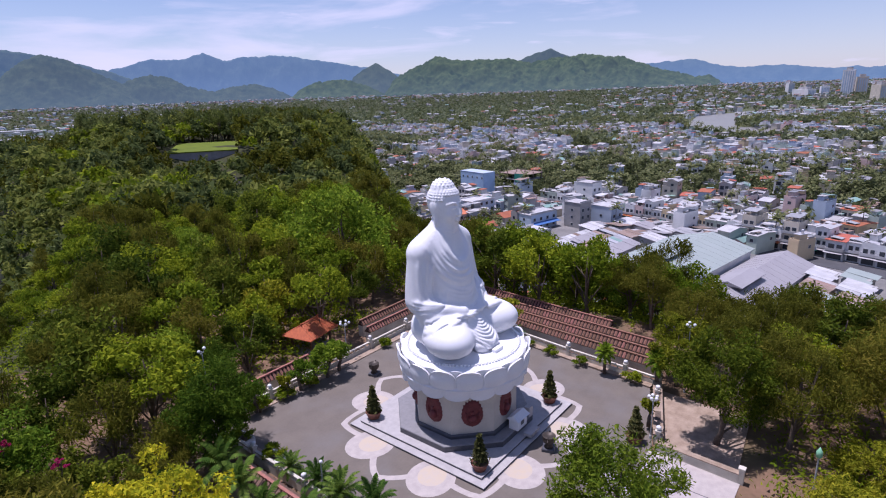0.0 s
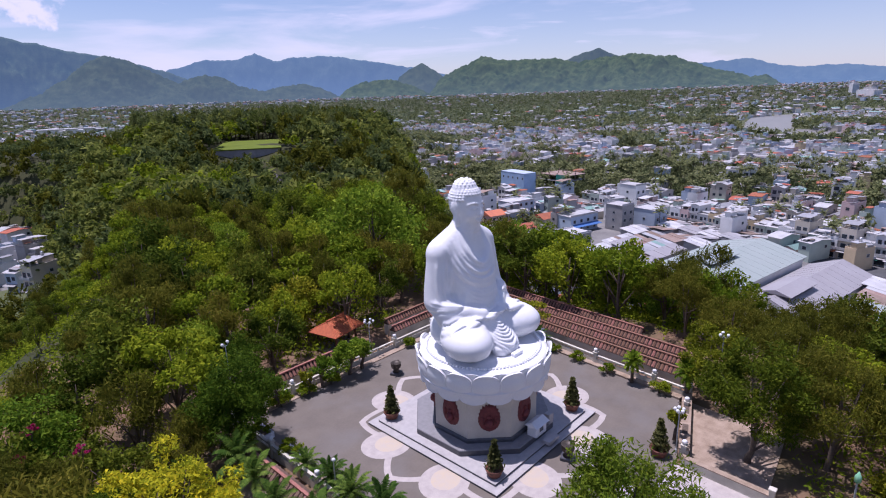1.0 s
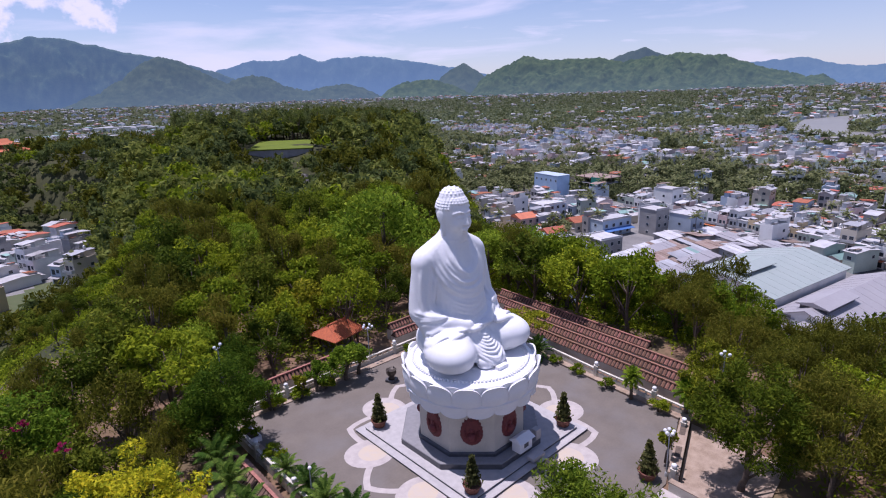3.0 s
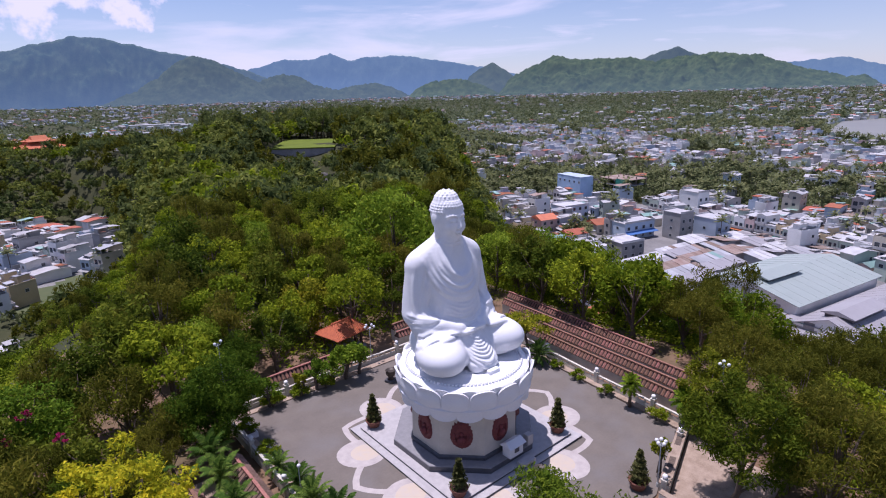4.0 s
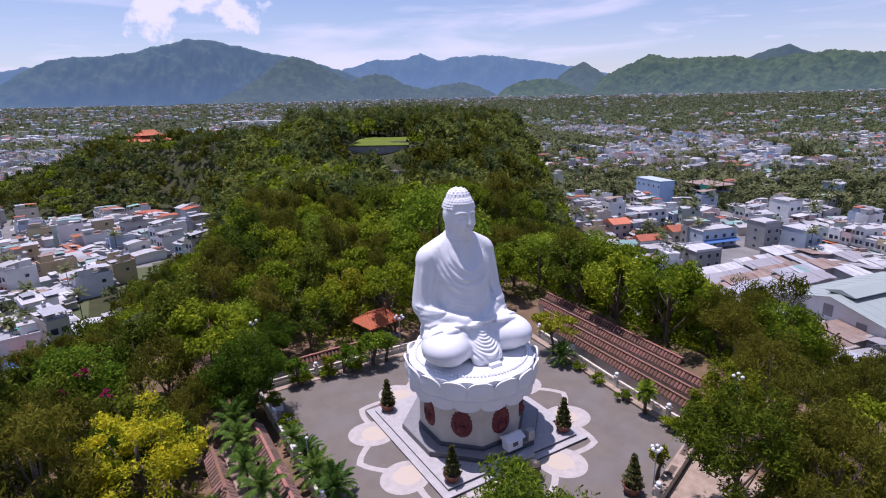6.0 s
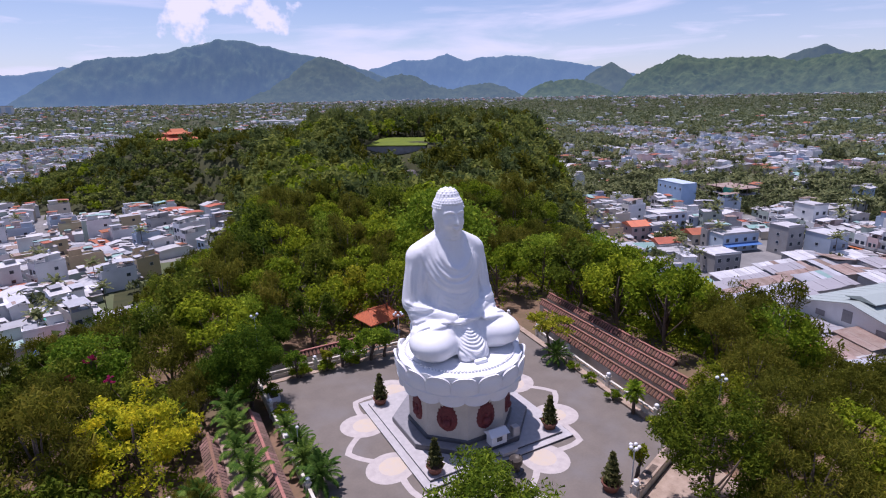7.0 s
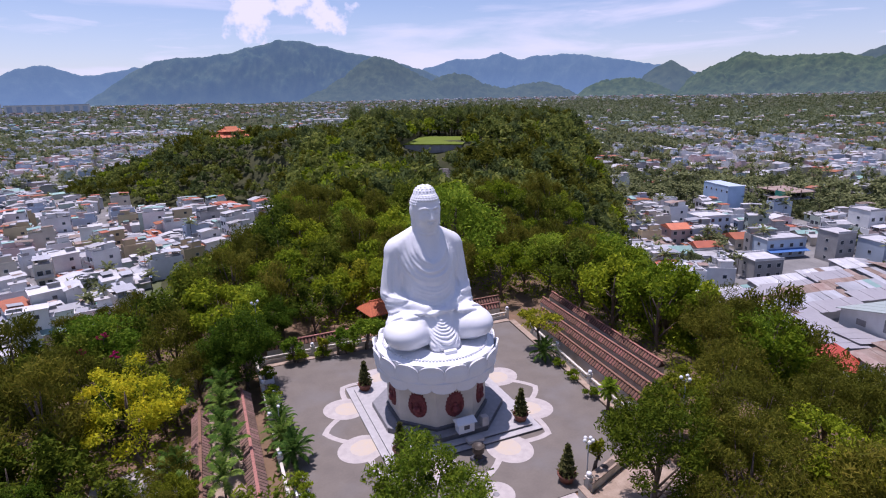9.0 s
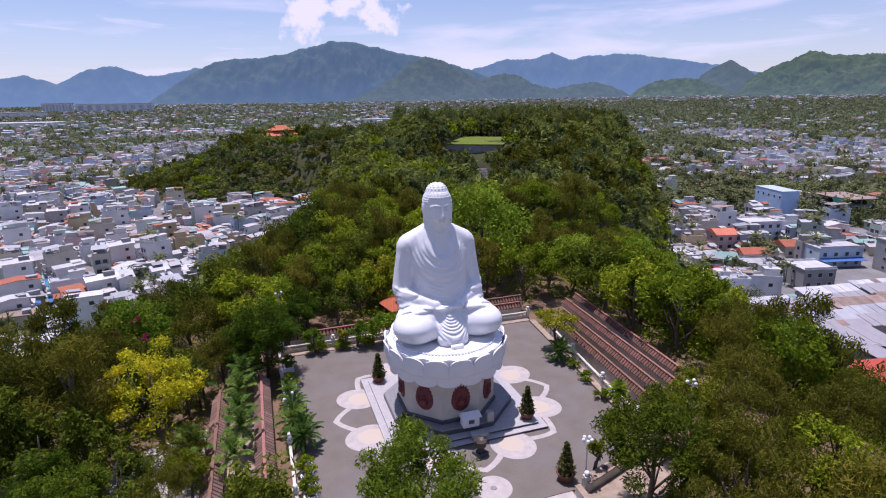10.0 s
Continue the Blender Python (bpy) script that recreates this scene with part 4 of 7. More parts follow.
# trees that stand out, each in its place
for key, x, y, turn, scale, z in (
    ("near_a", -7.9, -18.2, 0.3, 1.12, -0.4), ("near_d", 9.4, -20.4, 1.9, 1.15, 0.0), ("near_b", 12.5, -25.5, 0.7, 0.95, -0.4), ("near_b", 19.0, -21.0, 2.1, 0.85, 0),
    ("near_b", 24.0, -14.5, 4.0, 0.85, 0), ("near_c", 17.6, -14.6, 0.5, 0.95, 0), ("near_c", 3.0, -30.0, 1.5, 0.9, -3.0), ("near_c", 10.5, -31.5, 3.1, 0.9, -3.5),
    ("blossom", -27.4, 2.8, 0.4, 1.08, -0.3), ("near_a", -17.5, 13.5, 2.5, 1.05, -0.2), ("near_a", -19.0, 12.5, 4.4, 0.9, -0.2),
    ("bright_a", 19.5, 39.5, 0.8, 1.5, -0.7), ("mid_b", -19.5, 21.5, 1.2, 1.0, -0.3), ("bright_a", -14.5, 26.5, 2.2, 0.75, -0.5), ("mid_a", 31.0, 1.5, 0.2, 1.2, -0.2),
    ("mid_a", 29.5, 8.5, 1.0, 1.15, -0.2), ("dark_a", 30.5, 17.0, 2.2, 1.15, -0.3), ("near_b", 30.5, -7.5, 3.3, 0.85, -0.2), ("near_b", 27.5, -21.5, 5.0, 0.85, -0.5),
    ("mid_a", 36.0, 6.0, 2.4, 1.0, -1.5), ("mid_b", 34.5, 13.5, 0.4, 1.1, -1.0), ("dark_a", 40.5, 11.0, 1.4, 0.95, -4.0), ("olive_a", 33.8, 22.5, 0.9, 1.0, -1.0), ("near_b", 34.0, -3.5, 5.2, 0.95, -1.2), ("mid_a", 41.0, 3.0, 3.3, 0.9, -4.5),
    ("bright_a", 38.0, -2.0, 1.1, 0.7, -2.8), ("near_b", 18.0, -33.0, 1.4, 1.2, -3.0), ("near_b", 26.0, -32.0, 0.4, 1.0, -3.0), ("mid_a", 22.5, 26.5, 0.5, 1.0, -0.3),
    ("dark_a", -7.5, 24.8, 0.6, 0.8, -0.3), ("olive_b", -11.8, 26.5, 2.0, 0.85, -0.3), ("mid_a", -3.6, 29.0, 1.1, 0.85, -0.4), ("near_a", -13.2, 22.4, 3.0, 0.8, -0.3),
    ("near_c", 19.5, -28.0, 0.9, 0.95, -0.8), ("near_c", 14.0, -22.5, 2.6, 0.9, 0), ("bright_a", 36.0, -7.0, 2.0, 0.75, -1.6), ("dark_a", -34.5, -3.0, 1.0, 0.9, -0.5), ("near_a", -31.5, -9.5, 2.0, 0.8, -0.6), ("olive_a", -37.0, 4.5, 3.0, 0.95, -0.6), ("near_b", -33.5, 11.0, 4.0, 0.9, -0.5), ("near_c", -24.0, -6.5, 5.0, 0.55, 0.0)):
    plant(key, x, y, turn, scale, "tree", z)
    taken(x, y)
for k, (x, y, s) in enumerate(((-25.6, -9.5, 0.5), (-28.5, -8.0, 0.62), (-26.2, -13.2, 0.5), (-30.5, -13.5, 0.7), (-24.6, -3.2, 0.42), (-31.5, -2.2, 0.68), (-25.2, 6.6, 0.5), (-29.5, 7.5, 0.7), (-24.3, 10.5, 0.55), (-27.6, 12.8, 0.75), (-22.2, 13.0, 0.6), (-33.6, -7.0, 0.7))):
    plant(("near_b", "dark_a", "olive_a", "near_a")[k % 4], x, y, 1.7 * k, s, "tree", None)
    taken(x, y)
for x, y in ((-31.2, 18.2), (-32.6, 14.6), (-29.4, 12.2)):
    plant("magenta", x, y, x, 0.28, "bougainvillea", 6.2)
names = ["dark_a", "dark_b", "mid_a", "mid_b", "olive_a", "olive_b", "mid_a", "dark_a", "olive_a", "yellow_a", "dark_b"]
tries = 0
while TREES < 345 and tries < 60000:
    tries += 1
    x, y = rng.uniform(-70, 75), rng.uniform(-36, 95)
    gz = float(height(x, y))
    if gz < -27 or math.hypot(x - 4, y - 5) > 105 or not free(x, y, 4.0) or min(math.hypot(x - p, y - q) for p, q in ((-38, -30), (-30, -35), (-23, -43), (-16, -50))) < 20:
        continue
    patch = noise.noise(Vector((x * 0.035, y * 0.035, 3)))
    pick = names[int(rng.integers(len(names)))]
    if patch > 0.0 and rng.random() < 0.6:
        pick = "bright_a" if rng.random() < 0.3 else "mid_b"
    elif patch < -0.1 and rng.random() < 0.6:
        pick = "olive_a" if rng.random() < 0.5 else "olive_b"
    if x < -18 and rng.random() < 0.45:
        pick = ("dark_a", "dark_b", "olive_b")[int(rng.integers(3))]
    if x < -12 and y < 38 and pick in ("mid_a", "mid_b", "bright_a", "yellow_a") and int(-x * 5) % 4:
        pick = ("dark_a", "dark_b", "olive_b")[int(-x * 3) % 3]
    scale = rng.uniform(0.75, 1.12) * (0.72 if pick == "bright_a" else 1)
    if x > 22 and y < 60:                        # lower growth on the steep side towards the market
        if pick == "yellow_a":
            pick = "mid_a"
        scale = max(scale, 1.0) * 1.15
        off, side = math.hypot(x + 24, y + 42), math.degrees(math.atan2(x + 24, y + 42))
        scale = min(scale, (31 - off * (0.235 + 0.15 * min(1, max(0, (side - 57) / 9))) - gz) / 12.0)
        if scale < 0.3:
            continue
    if x < 12 and y > 5:                         # the wood thins out towards the western foot
        off, side = math.hypot(x + 22, y + 43), math.degrees(math.atan2(x + 22, y + 43))
        if side < 8:
            scale = min(scale, (31 - off * float(np.interp(side, (-25, -12, -4, -1, 3, 8), (0.335, 0.33, 0.325, 0.27, 0.24, 0.17))) - gz) / 12.5)
            if scale < 0.3:
                continue
    plant(pick, x, y, rng.uniform(0, 6.3), scale, "tree", None, rng.uniform(0.9, 1.15))
    taken(x, y)


def wood_stuff(name, label, spots, key_pool, keep, grow, material):
    """Many far trees as one mesh of leaf sprays."""
    out = []
    r2 = np.random.default_rng(len(spots) + 7)
    for x, y, z, s in spots:
        q = QUADS[key_pool[int(r2.integers(len(key_pool)))]]
        sel = q[r2.choice(len(q), keep, replace=False)]
        c = sel.mean(1, keepdims=True)
        sel = c + (sel - c) * grow
        a = r2.uniform(0, 6.28)
        rot = np.array([[math.cos(a), -math.sin(a), 0], [math.sin(a), math.cos(a), 0], [0, 0, 1]])
        out.append((sel @ rot.T) * s + np.array([x, y, z]))
    v = np.concatenate(out).reshape(-1, 3)
    return tagged(new(name, quads_mesh(name, v, material, 3)), label, "trees", kind="stuff")


far = {"dark": [], "mid": [], "olive": [], "bright": []}
count = 0
for _ in range(60000):
    x, y = rng.uniform(-120, 260), rng.uniform(-45, 780)
    gz = float(height(x, y))
    edge = -29.5 if y < 380 else -30.0
    if min(math.hypot(x - p, y - q) for p, q in ((-38, -30), (-30, -35), (-23, -43), (-16, -50))) < 42 or math.hypot(x - 4, y - 5) < 92 or gz < edge and not low_wood(x, y) or not free(x, y, 4.3 if y < 260 else 5.6):
        continue
    taken(x, y)
    count += 1
    p = noise.noise(Vector((x * 0.02, y * 0.02, 9))) + 0.35 * rng.normal()
    u, v = (x - 82.6) * 0.819 - (y - 194) * 0.574, (x - 82.6) * 0.574 + (y - 194) * 0.819
    low_growth = -85 < v < -12 and abs(u + 0.18 * v) < 17
    size, off, side = rng.uniform(0.75, 1.15) * (0.8 if low_growth else 1), math.hypot(x + 22, y + 43), math.degrees(math.atan2(x + 22, y + 43))
    if side < 8 and y < 200:
        size = min(size, (31 - off * float(np.interp(side, (-25, -12, -4, -1, 3, 8), (0.335, 0.33, 0.325, 0.27, 0.24, 0.17))) - gz) / 12.5)
        if size < 0.3:
            continue
    far["bright" if p > 0.6 else "mid" if p > 0.1 else "dark" if p > -0.3 else "olive"].append((x, y, gz - 0.5, size))
    if count > 4700:
        break
wood_stuff("far_wood", "dark green wood covering the hill ridge", far["dark"], ["dark_a", "dark_b", "mid_a"], 185, 3.8, LEAF_CREST)
wood_stuff("far_wood", "green wood covering the hill ridge", far["mid"], ["mid_a", "mid_b", "dark_b"], 185, 3.8, LEAF_RIDGE)
wood_stuff("far_wood", "olive-green wood covering the hill ridge", far["olive"], ["olive_a", "olive_b", "dark_b"], 185, 3.8, LEAF_OLIVE)
wood_stuff("far_wood", "bright green crowns in the hill wood", far["bright"], ["mid_a", "mid_b"], 185, 3.7, LEAF_MID)


# a stand of tall slender trees behind the reservoir
kind("pine", "tall slender dark tree on the crest of the ridge", "slender trees on the ridge", 51, 14.5, 2.3, 900, 0.42, LEAF_CREST, clumps=20, base=0.34, spread=0.4, up=0.1, droop=0.3, slim=0.25)
kind("pine_b", "tall slender olive tree with a bare trunk on the ridge", "slender trees on the ridge", 52, 13.5, 2.6, 800, 0.44, LEAF_RIDGE, clumps=16, base=0.42, spread=0.42, up=0.1, droop=0.3, slim=0.25)
rt = np.random.default_rng(61)
for k in range(95):
    u, v = rt.uniform(-62, 46), rt.uniform(25, 62)
    if abs(u) > 18 and rt.random() < 0.3:
        v -= 20
    x, y = 82.6 + 0.819 * u + 0.574 * v, 194 - 0.574 * u + 0.819 * v
    if float(height(x, y)) > -4:
        plant("pine" if k % 3 else "pine_b", x, y, rt.uniform(0, 6.3), rt.uniform(0.85, 1.12), "slender_tree")


# undergrowth on the hill
ug = np.random.default_rng(12)
low = []
for _ in range(8500):
    x, y = ug.uniform(-60, 70), ug.uniform(-40, 90)
    if -23.4 < x < 29.5 and -24 < y < 25:
        continue
    if noise.noise(Vector((x * 0.09, y * 0.09, 5))) < -0.22:
        continue
    gz = float(height(x, y))
    c = ug.normal(size=(26, 3)) * np.array([0.9, 0.9, 0.5]) + np.array([x, y, gz + 0.7])
    low.append(leaf_quads(c, ug.uniform(0.13, 0.28, 26), ug, 0.8))
tagged(new("undergrowth", quads_mesh("undergrowth", np.concatenate(low).reshape(-1, 3), LEAF_MID, 3)), "low green undergrowth beneath the hill trees", "undergrowth", kind="stuff")


# ---- terrace edge: kerb, fence, parapets ----
def wall_line(g, a, b, half, z0, z1):
    """A straight wall from a to b."""
    d = Vector((b[0] - a[0], b[1] - a[1]))
    n = Vector((-d.y, d.x)).normalized() * half
    return g.prism([(a[0] - n.x, a[1] - n.y), (b[0] - n.x, b[1] - n.y), (b[0] + n.x, b[1] + n.y), (a[0] + n.x, a[1] + n.y)][::1], z0, z1)


def lerp2(a, b, s):
    return (a[0] + (b[0] - a[0]) * s, a[1] + (b[1] - a[1]) * s)


for a, b in (((-15.0, 17.75), (18.6, 17.75)), ((16.0, -12.6), (18.95, 17.4)), ((-15.35, -14.5), (-15.35, 17.4))):
    tagged(part("kerb", wall_line(Geo(), a, b, 0.42, -0.8, 0.10), SAND), "pale planting strip edging the terrace", "kerb", kind="structure")

post_mesh = mesh_of("post", Geo().box(-0.2, -0.2, -0.4, 0.2, 0.2, 1.25, 0.02).box(-0.26, -0.26, 1.25, 0.26, 0.26, 1.36, 0.02), PLASTER)
ball_mesh = mesh_of("ball", Geo().lathe([(0.13, 1.36), (0.1, 1.42), (0.2, 1.5), (0.23, 1.6), (0.2, 1.7), (0.1, 1.77), (0.02, 1.79)], 12), WHITE, True)
slat_mesh = mesh_of("baluster", Geo().box(-0.07, -0.06, 0.5, 0.07, 0.06, 0.84), PLASTER)


def fence(name_label, posts):
    f = thing("fence", name_label, "fence", group="fences round the terrace")
    for p in posts:
        ob = part("post", post_mesh, None, f)
        ob.location = (*p, 0)
        part("ball", ball_mesh, None, ob, "white ball finial")
    for a, b in zip(posts, posts[1:]):
        length = math.hypot(b[0] - a[0], b[1] - a[1])
        a2, b2 = lerp2(a, b, 0.2 / length), lerp2(a, b, 1 - 0.2 / length)
        part("panel", wall_line(Geo(), a2, b2, 0.10, -0.5, 0.5), PLASTER, f)
        part("rail", wall_line(Geo(), a2, b2, 0.13, 0.84, 0.98), PLASTER, f)
        k = max(2, int(length / 0.85))
        for i in range(1, k):
            s = part("baluster", slat_mesh, None, f)
            s.location = (*lerp2(a, b, i / k), 0)
            s.rotation_euler[2] = math.atan2(b[1] - a[1], b[0] - a[0])


fence("weathered cream balustrade with white ball finials along the back", [(-15.9, 18.4), (-9.2, 18.4), (-2.0, 18.5), (5.4, 18.5), (12.0, 18.5), (18.8, 18.5)])
fence("cream balustrade with white ball finials beside the tiled rows", [(19.35, 12.6), (18.35, 5.4), (17.4, -2.3), (16.75, -9.4), (16.4, -13.2)])
fence("cream balustrade half hidden by palms", [(-16.0, 17.9), (-16.0, 11.0), (-16.0, 4.0), (-16.0, -3.0), (-16.0, -10.0), (-15.6, -14.9)])

front = thing("parapet", "cream planter wall with a worn coping before the terrace", "wall")
part("wall", wall_line(Geo(), (15.7, -13.2), (6.4, -16.35), 0.38, -1.4, 0.85), PLASTER, front)
part("coping", wall_line(Geo(), (15.7, -13.2), (6.4, -16.35), 0.44, 0.85, 0.95), SAND, front)
for s in (0.25, 0.6):
    p, q = lerp2((15.7, -13.2), (6.4, -16.35), s), lerp2((15.7, -13.2), (6.4, -16.35), s + 0.16)
    part("planter_bed", wall_line(Geo(), p, q, 0.25, 0.85, 0.956), BARK, front, "dark soil bed")
for x in (13.4, 6.5):
    ob = part("post", post_mesh, None, front)
    ob.location = (x, -13.2 - (15.7 - x) * 0.3387, 0)
    part("ball", ball_mesh, None, ob)
for sx, lab in ((5.6, "low cream parapet along the landing"), (-5.9, "low cream parapet along the landing")):
    p = thing("parapet", lab, "wall")
    part("wall", wall_line(Geo(), (sx, -16.5), (sx - 0.35, -23.0), 0.22, -2.0, 0.75), PLASTER, p)
    part("coping", wall_line(Geo(), (sx, -16.45), (sx - 0.35, -23.05), 0.28, 0.75, 0.84), SAND, p)
    e = part("post", post_mesh, None, p)
    e.location = (sx - 0.35, -23.2, 0)
tagged(part("parapet", wall_line(Geo(), (-6.2, -16.3), (-15.4, -14.9), 0.25, -1.4, 0.8), PLASTER), "low cream wall before the terrace", "wall")

landing = tagged(part("pavement", Geo().prism([(-5.7, -23.2), (5.25, -23.2), (5.4, -16.0), (-5.7, -16.0)], -1.4, -0.05), INLAY), "pale stone landing before the terrace", "landing", kind="structure")
part("joint", Geo().box(1.95, -23.1, -0.06, 2.03, -16.05, -0.045), DARKSTONE, landing)
stairs = thing("stairs", "wide pale stone stairs running down from the landing", "stairs")
for k in range(26):
    part("step", Geo().box(-5.4, -23.2 - 0.36 * (k + 1), -3.6 - 0.19 * k, 5.0, -23.2 - 0.36 * k, -0.22 - 0.17 * k), INLAY, stairs)
tagged(part("garden_bed", Geo().prism([(6.0, -22.8), (15.0, -22.0), (15.6, -13.8), (6.2, -16.9)], -0.6, 0.04), SAND), "bare sandy garden bed beside the landing", "garden bed", kind="structure")

# ---- tiled rows of burial niches ----


def tiled_row(a, b, single=False, top=1.75, wide=0.5):
    """A long low niche wall with a pitched roof of tile ribs from a to b."""
    length = math.hypot(b[0] - a[0], b[1] - a[1])
    r = thing("niche_row", "low cream niche wall under a long weathered tiled roof", "wall", (*a, 0), math.degrees(math.atan2(b[1] - a[1], b[0] - a[0])), "tiled niche rows")
    part("wall", Geo().box(0, -0.84 * wide, -0.6, length, 0.84 * wide, 1.15), PLASTER, r)
    # slab coloured dark so the gaps between the ribs look shaded
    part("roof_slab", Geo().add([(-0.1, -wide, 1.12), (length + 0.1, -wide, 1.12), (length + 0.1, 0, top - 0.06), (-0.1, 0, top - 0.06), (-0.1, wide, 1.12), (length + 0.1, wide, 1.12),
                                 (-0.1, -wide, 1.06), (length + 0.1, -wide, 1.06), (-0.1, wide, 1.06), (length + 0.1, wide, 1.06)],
                                [(0, 1, 2, 3), (3, 2, 5, 4), (6, 8, 9, 7), (0, 6, 7, 1), (4, 5, 9, 8), (0, 3, 4, 8, 6), (1, 7, 9, 5, 2)]), TILESHADE, r)
    rib = Geo()
    n = int(length / 0.46)
    sp = length / n
    for k in range(n):
        x = (k + 0.5) * sp
        one = Geo() if single else rib
        for s in (-1, 1):
            one.add([(x - 0.15, 0.0, top - 0.06), (x, 0.0, top + 0.09), (x + 0.15, 0.0, top - 0.06), (x - 0.15, s * (wide + 0.06), 1.10), (x, s * (wide + 0.06), 1.25), (x + 0.15, s * (wide + 0.06), 1.10)],
                    [(0, 1, 4, 3), (1, 2, 5, 4), (3, 4, 5), (0, 2, 1)] if s < 0 else [(3, 4, 1, 0), (4, 5, 2, 1), (5, 4, 3), (1, 2, 0)])
        if single:
            part("roof_tile", one, TILEPALE, r)
    if not single:
        tagged(part("roof_tiles", rib, TILE, r), kind="stuff")
    part("ridge", Geo().box(-0.12, -0.13, top - 0.03, length + 0.12, 0.13, top + 0.1, 0.03), TILE, r)


tiled_row((-18.2, -15.0), (-18.2, 9.8), True, 1.85, 0.8)
tiled_row((-22.3, -13.0), (-22.3, 7.5), True, 1.85, 0.75)
for dx, y0, y1 in ((19.4, -12.5, 12.5), (21.8, -11.5, 16.0), (24.3, -10.0, 19.5), (26.9, -4.0, 21.0)):
    tiled_row((dx - 0.9, y0), (dx + 1.3, y1))
tiled_row((-14.5, 20.3), (-2.5, 20.6))
tiled_row((7.0, 20.6), (18.5, 20.6))
tiled_row((8.0, 23.0), (20.0, 23.2))

# ---- pavilion behind the fence ----
pav = thing("pavilion", "small open pavilion with an orange tiled roof", "pavilion", (1.9, 25.6, -0.4), 12)
pav.scale = (0.88, 0.88, 0.95)
part("floor_slab", Geo().box(-2.6, -2.2, -0.4, 2.6, 2.2, 0.12), CONCRETE, pav)
for x in (-2.1, 2.1):
    for y in (-1.7, 1.7):
        part("post", Geo().box(x - 0.13, y - 0.13, 0.12, x + 0.13, y + 0.13, 2.5), WOOD, pav)
roof = part("roof", Geo().add([(-3.1, -2.6, 2.45), (3.1, -2.6, 2.45), (3.1, 2.6, 2.45), (-3.1, 2.6, 2.45), (-1.7, 0, 3.85), (1.7, 0, 3.85), (-3.1, -2.6, 2.36), (3.1, -2.6, 2.36), (3.1, 2.6, 2.36), (-3.1, 2.6, 2.36)],
                              [(0, 1, 5, 4), (1, 2, 5), (2, 3, 4, 5), (3, 0, 4), (9, 8, 7, 6), (0, 6, 7, 1), (1, 7, 8, 2), (2, 8, 9, 3), (3, 9, 6, 0)]), TILEO, pav, "orange clay tiles")
for s in (-1, 1):
    for k in range(22):
        x = -2.9 + 5.8 * k / 21
        u = max(-1.7, min(1.7, x * 0.62))
        part("tile_rib", Geo().tube([(x, s * 2.62, 2.50), (u, 0, 3.88)], [0.075, 0.06], 5), TILEO, roof)
part("ridge_cap", Geo().tube([(-1.9, 0, 4.05), (-1.5, 0, 3.92), (1.5, 0, 3.92), (1.9, 0, 4.05)], [0.1, 0.13, 0.13, 0.1], 6), TILEO, roof)
for y in (-1.7, 1.7):
    part("bench", Geo().box(-1.9, y - 0.2, 0.12, 1.9, y + 0.2, 0.55, 0.02), CONCRETE, pav)

# ---- things on the terrace ----
kiosk = thing("altar", "small white altar house before the drum", "altar", (0.45, -5.75, 0.98))
part("body", Geo().box(-0.8, -0.45, 0, 0.8, 0.5, 1.0, 0.03), WHITE, kiosk)
part("roof", Geo().add([(-1.0, -0.65, 1.0), (1.0, -0.65, 1.0), (1.0, 0.7, 1.0), (-1.0, 0.7, 1.0), (-0.9, 0, 1.42), (0.9, 0, 1.42)], [(0, 1, 5, 4), (1, 2, 5), (2, 3, 4, 5), (3, 0, 4), (3, 2, 1, 0)]), WHITE, kiosk)
part("niche", Geo().box(-0.28, -0.47, 0.35, 0.28, -0.44, 0.75), DARKSTONE, kiosk, "dark niche opening")
part("step_block", Geo().box(-0.3, -1.5, -0.54, 1.3, -0.75, -0.25, 0.03), MARBLE, kiosk, "pale step block")
tagged(part("stone_stand", Geo().box(2.2, -5.9, 0.98, 2.9, -5.3, 1.9, 0.05), MARBLE), "short grey granite stand beside the drum", "stand")

conifer_leaf = leaf("evergreen_needles", (0.115, 0.125, 0.04), (0.17, 0.165, 0.06))
rg = np.random.default_rng(31)
pts, tw = [], []
for k in range(1500):
    hgt = rg.random() ** 0.8
    rad = (0.62 * (1 - hgt) + 0.07) * (0.35 + 0.75 * rg.random() ** 0.6) * (0.8 + 0.35 * math.sin(hgt * 34))
    a = rg.uniform(0, 6.283)
    pts.append((rad * math.cos(a), rad * math.sin(a), 0.75 + 2.3 * hgt))
crown_me = quads_mesh("crown", leaf_quads(np.array(pts), 0.14 * (0.6 + 0.8 * rg.random(1500)), rg, 0.3).reshape(-1, 3), conifer_leaf, 3)
trunk_me = mesh_of("trunk", Geo().tube([(0, 0, 0.5), (0.03, 0, 1.5), (0, 0, 2.9)], [0.07, 0.05, 0.01], 6), BARK, True)
pot_me = mesh_of("pot", Geo().lathe([(0.42, 0), (0.5, 0.05), (0.62, 0.45), (0.72, 0.6), (0.72, 0.68), (0.62, 0.68), (0.58, 0.6)], 20), TERRACOTTA, True)
soil_me = mesh_of("soil", Geo().lathe([(0.57, 0.55), (0.57, 0.6)], 16), BARK)


def potted(x, y, z, s=1.0, turn=0.0):
    t = thing("potted_conifer", "clipped cone-shaped evergreen in a terracotta pot", "potted plant", (x, y, z), turn, "potted evergreens")
    t.scale = (s, s, s)
    part("pot", pot_me, None, t, "terracotta pot")
    part("soil", soil_me, None, t)
    part("trunk", trunk_me, None, t)
    part("crown", crown_me, None, t)


